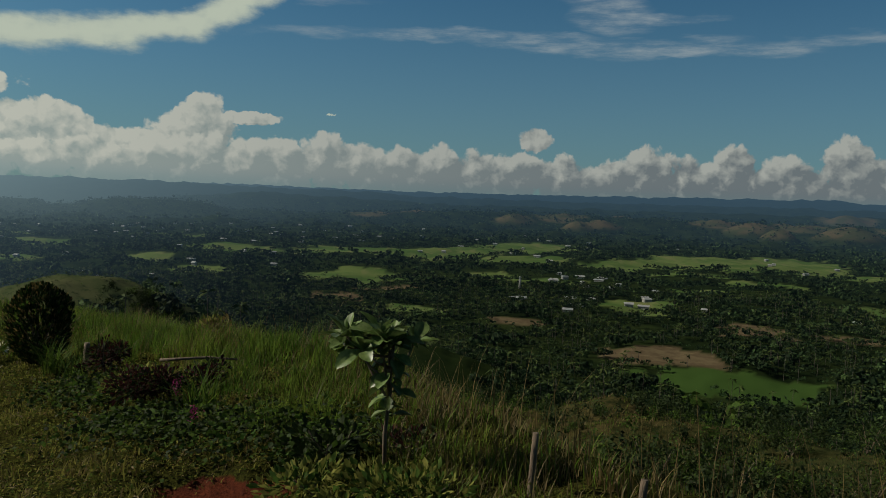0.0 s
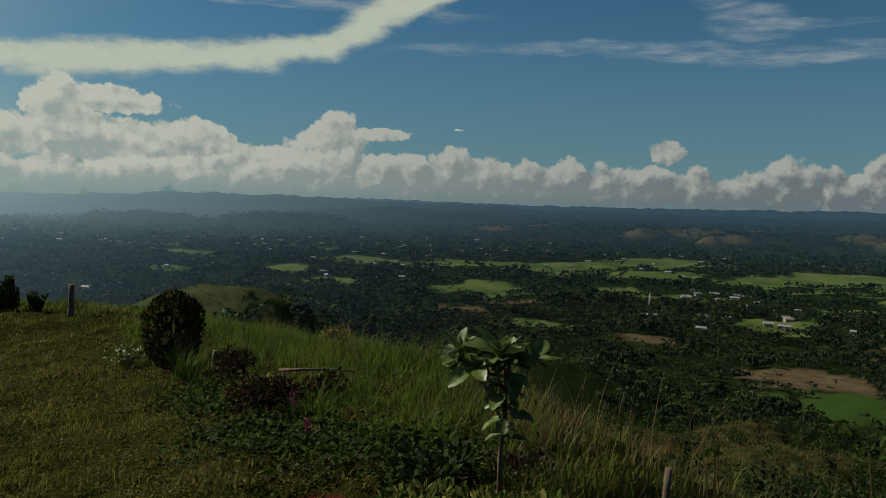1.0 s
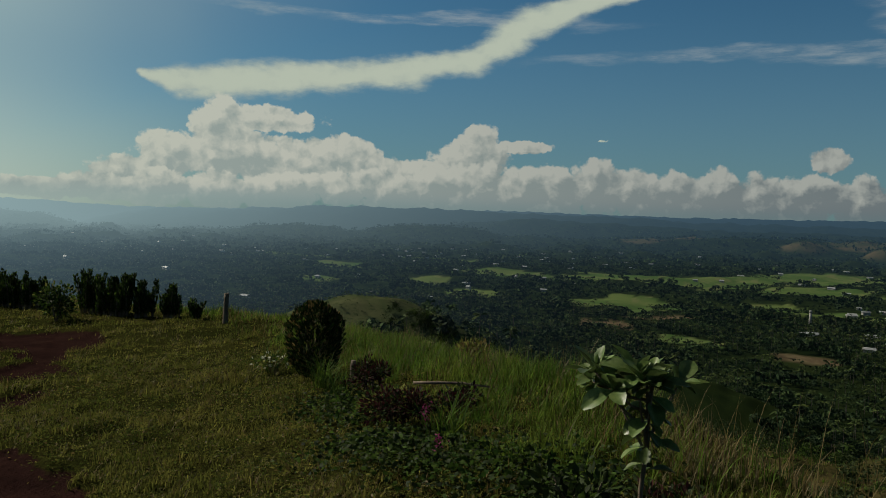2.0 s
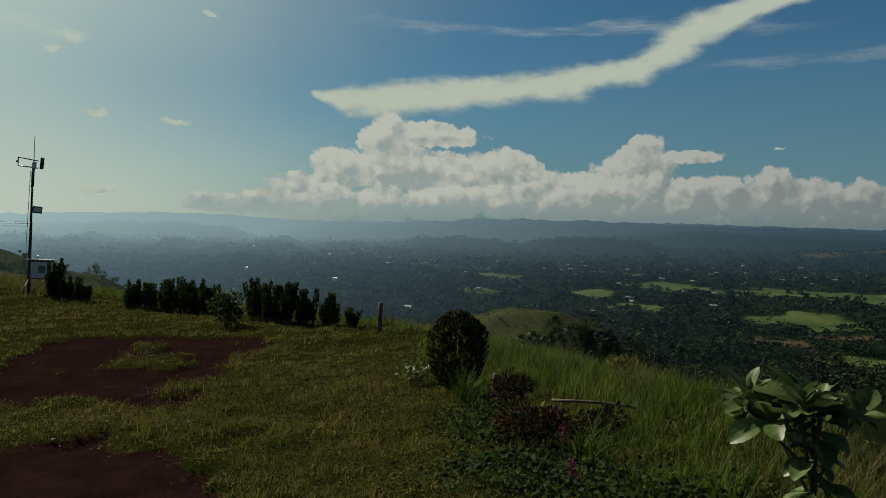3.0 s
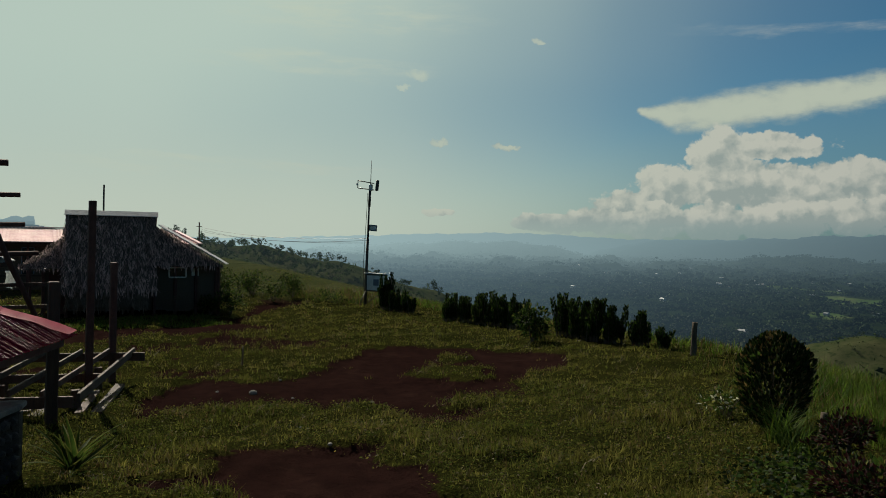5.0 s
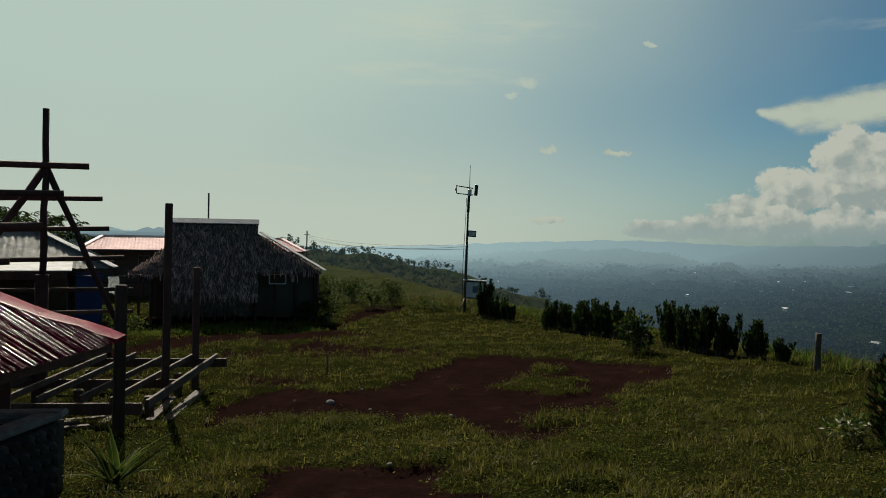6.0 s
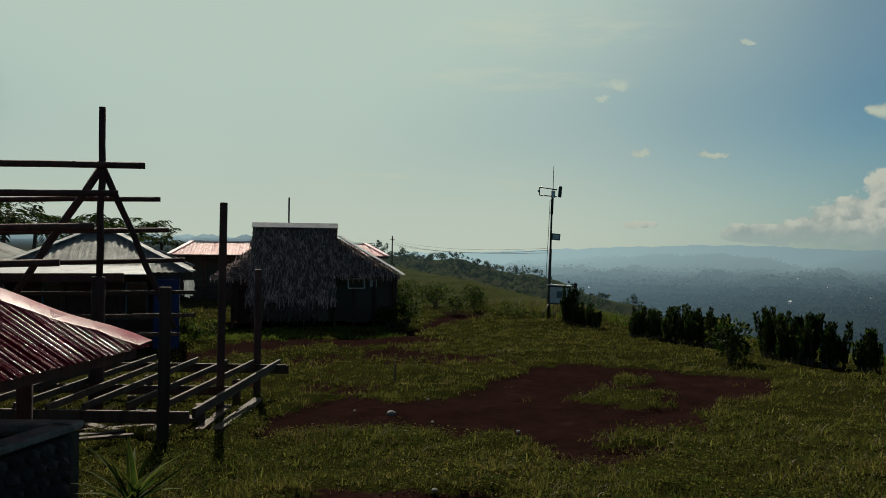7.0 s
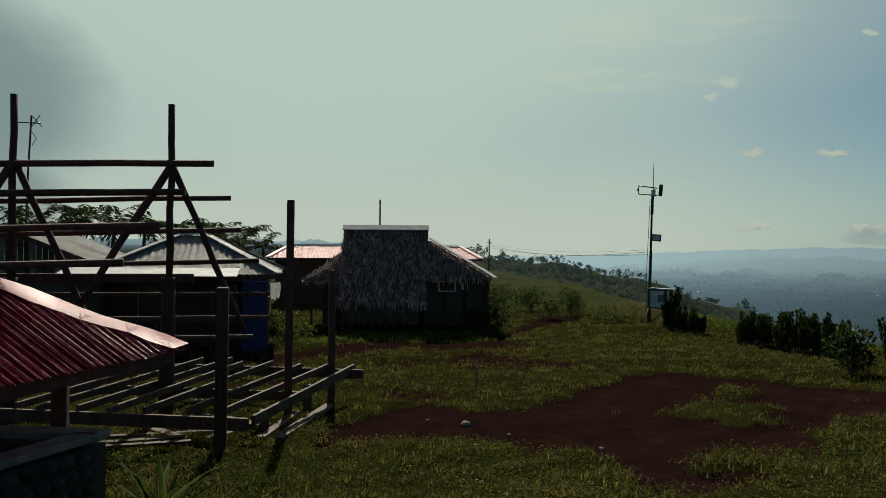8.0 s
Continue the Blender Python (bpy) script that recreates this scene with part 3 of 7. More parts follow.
def build_ground():
    az = np.concatenate([np.linspace(-42, 122, 500), np.linspace(126, 314, 48)])
    r = np.concatenate([[0.4], np.geomspace(1.0, 60.0, 190), np.geomspace(61.5, 2400.0, 200)[1:], np.linspace(2420, 4750, 150)])
    a, rr = np.meshgrid(np.radians(az), r, indexing="ij")
    x, y = -np.sin(a) * rr, np.cos(a) * rr
    z = land(x, y)
    na, nr = x.shape
    i, j = np.meshgrid(np.arange(na), np.arange(nr - 1), indexing="ij")
    i2 = (i + 1) % na
    faces = np.stack([i * nr + j, i * nr + j + 1, i2 * nr + j + 1, i2 * nr + j], -1).reshape(-1, 4)
    centre = np.array([[0, 0, height(0, 0)]])
    verts = np.concatenate([np.stack([x, y, z], -1).reshape(-1, 3), centre])
    me = mesh_from("ground", verts, faces[:, ::-1], [ground_material()], smooth=True)
    vx, vy = verts[:, 0], verts[:, 1]
    s, vr = edge_distance(vx, vy), np.hypot(vx, vy)
    kind = field_at(vx, vy)
    vaz = np.degrees(np.arctan2(-vx, vy))
    flat = (verts[:, 2] < VALLEY + 12) & (vr > 300)
    hills = np.zeros(len(vx))
    for ha, he, hr, rad in HILLS:
        c = toward(ha) * hr
        hills = np.maximum(hills, 1 - step(np.hypot(vx - c.x, vy - c.y) / rad, 0.75, 1.05))
    masks = dict(redder_soil=step(inside(SOIL[4:], vx, vy), -0.3, 0.1), soil=soil_amount(vx, vy) * (s < 1), wild=step(s, 0.5, 5.0), rice=(kind == 2) * flat * 1.0, green=(kind == 0) * flat * 1.0,
                 straw=(vaz < 24) * step(s, 3, 7) * (1 - step(s, 45, 60)) * np.clip(0.75 + 0.4 * wave(vx, vy, 13.0, 83), 0, 1), pasture=np.maximum(0.95 - 0.95 * step(np.hypot(vx + 110.7, vy - 237.4) + 5.0 * wave(vx, vy, 14.0, 95), 36, 44), 0.95 * (vaz > 50) * (vaz < 130) * (vr < 260) * np.maximum(step(s, 8, 14), step(vr, 40, 50))), tan=(kind == 1) * flat * 1.0, bare_hill=hills * 0.8,
                 wood=step(vr, 110, 190) * step(s, 60, 90) * step(np.hypot(vx + 110.7, vy - 237.4), 36, 46) * (kind < 0) * (1 - hills) * np.where((vaz > 40) & (vr < 800), step(verts[:, 2], -40, -70), 1.0))
    for name, values in masks.items():
        at = me.attributes.new(name, "FLOAT", "POINT")
        at.data.foreach_set("value", np.asarray(values, np.float32))
    ob = new("ground", me)
    return tagged(ob, "grassy hilltop with red soil above a wooded valley and far ridges", "ground", kind="structure")


ground = build_ground()

# ---------- building helpers ----------
BASE = {}


def thing(name, x, y, z, label, category, group="", turn=0.0):
    """An Empty at a thing's base, which its parts hang from."""
    ob = new(name)
    ob.empty_display_size = 0.2
    ob.matrix_basis = pose(x, y, z, 0, 0, turn)
    BASE[ob] = Vector((0, 0, 0))
    return tagged(ob, label, category, group)


def part(name, shape, mat, parent, label=""):
    """Links a bmesh or mesh, in its thing's own coordinates, as one mesh under a thing or a part."""
    if isinstance(shape, bmesh.types.BMesh):
        me = bpy.data.meshes.new(name)
        shape.to_mesh(me)
        shape.free()
    else:
        me = shape
    if mat is not None and not me.materials:
        me.materials.append(mat)
    ob = new(name, me)
    ob.parent = parent
    return tagged(ob, label)


def beam(p, q, w, h, bm=None, bevel=0.08, skew=0.0):
    """A squared timber from p to q, w across and h deep, with its arrises taken off."""
    own = bmesh.new()
    p, q = Vector(p), Vector(q)
    d = q - p
    up = Vector((0, 0, 1)) if abs(d.normalized().z) < 0.9 else Vector((0, 1, 0))
    side = d.cross(up).normalized()
    top = side.cross(d).normalized()
    vs = []
    for c, f in ((p, 1.0), (q, 1.0 - skew)):
        for a, b in ((-1, -1), (1, -1), (1, 1), (-1, 1)):
            vs.append(own.verts.new(c + side * (a * w / 2 * f) + top * (b * h / 2 * f)))
    for idx in ((3, 2, 1, 0), (4, 5, 6, 7), (0, 1, 5, 4), (1, 2, 6, 5), (2, 3, 7, 6), (3, 0, 4, 7)):
        own.faces.new([vs[i] for i in idx])
    if bevel:
        bmesh.ops.bevel(own, geom=own.edges[:], offset=min(w, h) * bevel, segments=1, affect="EDGES")
    bmesh.ops.recalc_face_normals(own, faces=own.faces[:])
    return add_to(bm, own)


def add_to(bm, own):
    if bm is None:
        return own
    me = bpy.data.meshes.new("join")
    own.to_mesh(me)
    own.free()
    bm.from_mesh(me)
    bpy.data.meshes.remove(me)
    return bm


def tube(points, radii, sides=8, bm=None, cap=True):
    """A round, tapered and bent rod through the points."""
    own = bmesh.new()
    pts = [Vector(p) for p in points]
    radii = radii if hasattr(radii, "__len__") else [radii] * len(pts)
    rings = []
    for i, c in enumerate(pts):
        d = (pts[min(i + 1, len(pts) - 1)] - pts[max(i - 1, 0)]).normalized()
        ref = Vector((1, 0, 0)) if abs(d.x) < 0.8 else Vector((0, 1, 0))
        u = d.cross(ref).normalized()
        v = d.cross(u).normalized()
        rings.append([own.verts.new(c + (u * math.cos(a) + v * math.sin(a)) * radii[i]) for a in [math.tau * k / sides for k in range(sides)]])
    for a, b in zip(rings[:-1], rings[1:]):
        for k in range(sides):
            own.faces.new((a[k], a[(k + 1) % sides], b[(k + 1) % sides], b[k])).smooth = sides > 5
    if cap:
        own.faces.new(rings[0][::-1]), own.faces.new(rings[-1])
    bmesh.ops.recalc_face_normals(own, faces=own.faces[:])
    return add_to(bm, own)


def slab(corners, thick, bm=None, down=None):
    """A flat plate on four or more corners, thickened along its normal (or along down)."""
    own = bmesh.new()
    top = [Vector(c) for c in corners]
    n = (top[1] - top[0]).cross(top[2] - top[0]).normalized()
    off = (Vector(down) if down else -n) * thick
    a, b = [own.verts.new(c) for c in top], [own.verts.new(c + off) for c in top]
    own.faces.new(a), own.faces.new(b[::-1])
    for i in range(len(a)):
        j = (i + 1) % len(a)
        own.faces.new((a[i], b[i], b[j], a[j]))
    bmesh.ops.recalc_face_normals(own, faces=own.faces[:])
    return add_to(bm, own)


def corrugated(origin, along, down, count, length_of, pitch, depth, thick=0.004, fine=4):
    """A ribbed metal sheet: ribs side by side from origin, each running down by length_of(i) (start, end)."""
    own = bmesh.new()
    along, down = Vector(along).normalized(), Vector(down).normalized()
    up = along.cross(down).normalized()
    if up.z < 0:
        up = -up
    last = None
    n = count * fine
    for i in range(n + 1):
        s = i / fine
        a, b = length_of(s * pitch)
        off = up * (depth * 0.5 * (1 + math.cos(math.tau * s)))
        base = Vector(origin) + along * (s * pitch) + off
        row = [own.verts.new(base + down * a), own.verts.new(base + down * b)]
        if last:
            own.faces.new((last[0], row[0], row[1], last[1])).smooth = True
        last = row
    faces = own.faces[:]
    bmesh.ops.solidify(own, geom=faces, thickness=thick)
    bmesh.ops.recalc_face_normals(own, faces=own.faces[:])
    return own


def leaf_cloud(name, centres, dirs, length, width, mats, rng, droop=0.35, index=None, fold=0.25, simple=False):
    """Many pointed leaves as one mesh: two bent quads each, from a base along a direction."""
    n = len(centres)
    c, d = np.asarray(centres, float), np.asarray(dirs, float)
    d = d / np.maximum(np.linalg.norm(d, axis=1, keepdims=True), 1e-6)
    L = (np.asarray(length) * np.ones(n))[:, None]
    W = (np.asarray(width) * np.ones(n))[:, None] * 0.5
    r = rng.normal(size=(n, 3))
    side = np.cross(d, r)
    side /= np.maximum(np.linalg.norm(side, axis=1, keepdims=True), 1e-6)
    up = np.cross(side, d)
    sag = np.array([[0, 0, -1.0]])
    mid = c + d * L * 0.5 + sag * L * droop * 0.18
    tip = c + d * L + sag * L * droop * 0.6
    if simple:
        quad = np.stack([c, mid + side * W, tip, mid - side * W], 1)
        return mesh_from(name, quad.reshape(-1, 3), np.arange(n * 4).reshape(-1, 4), mats, index)
    v = np.stack([c, mid + side * W + up * W * fold, tip, mid - side * W + up * W * fold, mid - up * W * 0.02], 1)
    base = (np.arange(n) * 5)[:, None]
    f = np.concatenate([base + [[0, 1, 4]], base + [[4, 1, 2]], base + [[0, 4, 3]], base + [[4, 2, 3]]], 1).reshape(-1, 3)
    idx = None if index is None else np.repeat(np.asarray(index), 4)
    return mesh_from(name, v.reshape(-1, 3), f, mats, idx)


def leaf_shell(name, centres, outward, size, mats, rng, index=None):
    """Crowns as many small facets that lie on their rounded surface, each turned a little."""
    n = len(centres)
    nrm = np.asarray(outward, float) + rng.normal(size=(n, 3)) * 0.38
    nrm /= np.maximum(np.linalg.norm(nrm, axis=1, keepdims=True), 1e-6)
    u = np.cross(nrm, rng.normal(size=(n, 3)))
    u /= np.maximum(np.linalg.norm(u, axis=1, keepdims=True), 1e-6)
    v = np.cross(nrm, u)
    c, L = np.asarray(centres, float), (np.asarray(size) * np.ones(n))[:, None]
    quad = np.stack([c - u * L, c - v * L * 0.62, c + u * L * 0.9 - nrm * L * 0.25, c + v * L * 0.62], 1)
    return mesh_from(name, quad.reshape(-1, 3), np.arange(n * 4).reshape(-1, 4), mats, index)


def blades(name, roots, heights, widths, mats, rng, lean=0.35, index=None, parts=3):
    """Many grass blades as one mesh, each a bent, tapering strip."""
    n = len(roots)
    a = rng.uniform(0, math.tau, n)
    dx, dy = np.cos(a), np.sin(a)
    bend = rng.uniform(0.2, 1.0, n) * lean
    verts = []
    for k in range(parts + 1):
        t = k / parts
        w = widths * (1 - t) ** 0.8 * 0.5
        off = heights * bend * t * t
        p = np.stack([roots[:, 0] + dx * off, roots[:, 1] + dy * off, roots[:, 2] + heights * t * (1 - 0.3 * bend * t)], 1)
        side = np.stack([-dy * w, dx * w, 0 * w], 1)
        if k < parts:
            verts += [p - side, p + side]
        else:
            verts += [p]
    m = 2 * parts + 1
    v = np.stack(verts, 1).reshape(-1, 3)
    base = (np.arange(n) * m)[:, None]
    tris = []
    for k in range(parts - 1):
        o = 2 * k
        tris += [[o, o + 1, o + 3], [o, o + 3, o + 2]]
    tris += [[2 * parts - 2, 2 * parts - 1, 2 * parts]]
    f = np.concatenate([base + [t] for t in tris], 1).reshape(-1, 3)
    idx = None if index is None else np.repeat(np.asarray(index), len(tris))
    return mesh_from(name, v, f, mats, idx)


def rough_pole(p, q, r, rng, sides=7, wob=0.02):
    """A hewn round pole, slightly bent and uneven."""
    p, q = Vector(p), Vector(q)
    pts, rad = [], []
    for i in range(6):
        t = i / 5
        pts.append(p.lerp(q, t) + Vector(rng.normal(size=3) * wob * 0.4 * (0.3 if i in (0, 5) else 1)))
        rad.append(r * (1 + rng.normal() * 0.05) * (1.06 - 0.12 * t))
    return tube(pts, rad, sides)

# ---------- buildings and timber frames ----------
METAL = material("weathered_zinc_sheet", (0.30, 0.31, 0.305), (0.46, 0.47, 0.46), 2.0, 0.74, 0.0, stain=(0.22, 0.18, 0.15), spec=0.12, fine=0.3)
RED_SHEET = material("red_painted_sheet", (0.26, 0.010, 0.040), (0.36, 0.020, 0.060), 3.0, 0.30, 0.0, stain=(0.22, 0.012, 0.036), spec=0.25, fine=0.12)
PALE_RED = material("worn_red_flashing", (0.30, 0.016, 0.055), (0.40, 0.05, 0.10), 2.0, 0.40, 0.0, fine=0.2, stain=(0.38, 0.13, 0.17), spec=0.12)
PINK_SHEET = material("faded_red_sheet", (0.50, 0.27, 0.29), (0.60, 0.40, 0.41), 2.0, 0.62, 0.0, spec=0.3, fine=0.3)
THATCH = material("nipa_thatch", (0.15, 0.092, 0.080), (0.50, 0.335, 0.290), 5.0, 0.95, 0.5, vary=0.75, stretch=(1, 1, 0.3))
THATCH_DARK = material("dark_thatch", (0.09, 0.065, 0.048), (0.16, 0.12, 0.09), 5.0, 0.95, 0.5, vary=0.4)
BAMBOO = material("woven_bamboo", (0.07, 0.05, 0.035), (0.13, 0.10, 0.07), 30.0, 0.85, 0.5)
CONCRETE = material("rough_concrete", (0.13, 0.125, 0.115), (0.23, 0.22, 0.205), 6.0, 0.9, 0.5, stain=(0.12, 0.11, 0.09))
STONE = material("dark_field_stone", (0.024, 0.022, 0.022), (0.062, 0.056, 0.053), 9.0, 0.85, 0.6, vary=0.4)
MORTAR = material("mortar", (0.022, 0.020, 0.018), (0.040, 0.037, 0.034), 20.0, 0.95, 0.5)
BLUE = material("blue_tarp_wall", (0.010, 0.022, 0.085), (0.015, 0.034, 0.12), 3.0, 0.55, 0.2)
WHITE = material("white_paint", (0.62, 0.62, 0.58), (0.75, 0.75, 0.71), 4.0, 0.55, 0.1, stain=(0.45, 0.42, 0.38))
DARK_METAL = material("dark_steel", (0.05, 0.045, 0.042), (0.09, 0.08, 0.075), 14.0, 0.5, 0.15, metal=0.6, stain=(0.10, 0.05, 0.03))
GLASS = material("dark_glass", (0.015, 0.018, 0.02), (0.03, 0.034, 0.036), 2.0, 0.12, 0.0, spec=0.6)
CLOTH = material("pale_cloth", (0.45, 0.47, 0.46), (0.6, 0.62, 0.6), 6.0, 0.9, 0.2)
PALE_ZINC = material("bright_zinc", (0.36, 0.38, 0.39), (0.52, 0.54, 0.54), 3.0, 0.70, 0.05, stain=(0.28, 0.27, 0.26), spec=0.15)
SLATE = material("slate_blue_paint", (0.10, 0.13, 0.17), (0.15, 0.18, 0.22), 5.0, 0.6, 0.1)


def timber_platform():
    """The open floor of a house in building: rims, joists, corner posts and offcuts."""
    rng = np.random.default_rng(11)
    c, e1, e2 = Vector((-12.36, 4.40, 0)), Vector((-0.918, 0.397, 0)), Vector((-0.36, -0.933, 0))
    th = thing("floor_frame", c.x, c.y, 0.0, "open timber floor frame of a house under construction", "timber frame")

    def at(a, b, z):
        return e1 * a + e2 * b + Vector((0, 0, z))
    part("rim_beam", beam(at(-0.05, -0.05, 0.43), at(4.35, -0.05, 0.43), 0.05, 0.13), PLANK, th, "pale sawn rim beam")
    part("rim_beam", beam(at(-0.03, 0.02, 0.37), at(-0.03, 4.6, 0.37), 0.06, 0.16), WOOD, th)
    part("rim_beam", beam(at(4.05, -0.3, 0.36), at(4.05, 4.6, 0.36), 0.06, 0.16), WOOD, th)
    part("rim_beam", beam(at(2.05, 0.0, 0.33), at(2.05, 4.6, 0.33), 0.06, 0.14), WOOD, th)
    for i in range(9):
        b = 0.48 + 0.46 * i + rng.uniform(-0.05, 0.05)
        part("joist", beam(at(-0.1 + rng.uniform(-0.05, 0.25), b, 0.475), at(4.0 + rng.uniform(0.0, 0.7), b + rng.uniform(-0.1, 0.1), 0.475), 0.042, 0.095), PLANK if i % 3 else WOOD, th)
    for a, b in ((0.9, 0.2), (2.9, 0.3), (1.4, 1.4), (3.2, 1.9)):
        part("stump", beam(at(a, b, -0.35), at(a, b, 0.36), 0.13, 0.13), WOOD, th)
    return th


def loose_planks():
    rng = np.random.default_rng(12)
    rows = [((-12.55, 4.72), (-15.0, 5.62), 0.16, 0.05, PLANK), ((-12.75, 4.52), (-14.2, 5.05), 0.12, 0.05, WOOD), ((-12.7, 3.9), (-13.5, 4.25), 0.20, 0.03, PLANK),
            ((-12.2, 3.7), (-12.0, 2.2), 0.10, 0.03, WOOD), ((-12.5, 3.6), (-12.35, 2.0), 0.12, 0.03, PLANK), ((-13.3, 4.0), (-13.1, 1.8), 0.10, 0.04, WOOD),
            ((-14.0, 4.1), (-13.3, 4.6), 0.18, 0.03, PLANK), ((-12.9, 3.5), (-13.7, 3.0), 0.14, 0.03, PLANK), ((-14.6, 3.6), (-13.9, 4.2), 0.12, 0.03, PLANK)]
    for (ax, ay), (bx, by), w, h, m in rows:
        mx, my = (ax + bx) / 2, (ay + by) / 2
        za, zb = max(height(ax, ay), height(mx, my)) + h / 2 + 0.01, height(bx, by) + h / 2 + 0.03
        ob = part("loose_plank", beam((ax - ax, 0, za - za + 0.0), (bx - ax, by - ay, zb - za), w, h), m, None)
        ob.location = (ax, ay, za)
        tagged(ob, "loose sawn plank lying on the ground by the floor frame", "plank", "loose planks")


def frame_posts():
    rng = np.random.default_rng(13)
    rows = [(-12.06, 4.04, 2.10, 0.15, WOOD, "squared grey timber post with a weathered top", 0.02), (-14.15, 4.92, 3.28, 0.115, POLE, "tall dark timber post", 0.02),
            (-16.28, 5.76, 2.17, 0.125, POLE, "dark timber post with a plank beside it", 0.0)]
    for x, y, top, w, m, label, lean in rows:
        z = height(x, y) - 0.25
        ob = part("timber_post", beam((0, 0, 0), (0.01, lean, top - z), w, w, skew=0.06), m, None)
        ob.location = (x, y, z)
        tagged(ob, label, "post", "posts of the frame")


def roof_frame():
    """A bare ridge with king posts, braces and purlins, waiting for its roof."""
    rng = np.random.default_rng(14)
    x0 = -15.0
    th = thing("roof_frame", x0, 1.0, 0.0, "dark pole roof frame of an unfinished house", "roof frame")

    def at(x, y, z):
        return (x - x0, y - 1.0, z)
    for y, top in ((3.16, 4.76), (0.95, 4.80), (-1.3, 4.78)):
        part("king_post", rough_pole(at(-15.02, y - 0.02, 2.0), at(-15.02, y, top), 0.055, rng), POLE, th)
        part("post", rough_pole(at(-15.02, y - 0.05, height(-15.0, y) - 0.2), at(-15.02, y - 0.03, 2.1), 0.11, rng, 8, 0.01), POLE, th, "thick dark timber post")
        part("brace", rough_pole(at(-15.0, y, 3.82), at(-15.0, y - 1.27, 1.70), 0.058, rng), POLE, th)
        part("brace", rough_pole(at(-15.04, y + 0.02, 3.82), at(-15.04, y + 1.12, 1.25), 0.052, rng), POLE, th)
    for x, y, z, r in ((-14.93, 3.80, 3.86, 0.05), (-15.42, 4.04, 3.36, 0.042), (-14.45, 3.42, 3.38, 0.052), (-16.05, 4.20, 2.86, 0.042), (-13.95, 3.12, 2.86, 0.052),
                       (-16.6, 4.5, 2.33, 0.045), (-13.5, 2.72, 2.36, 0.05)):
        part("purlin", rough_pole(at(x, y, z), at(x - 0.12, y - 7.0, z - 0.24), r, rng), POLE, th)
    part("tie_beam", beam(at(-15.1, 3.5, 2.08), at(-15.15, -3.0, 2.08), 0.09, 0.14), POLE, th)
    for z, y in ((1.72, 4.7), (1.30, 4.7), (0.95, 4.4)):
        part("rail", beam(at(-16.9, y, z), at(-16.7, -2.4, z + 0.02), 0.04, 0.07), WOOD, th)
    return th


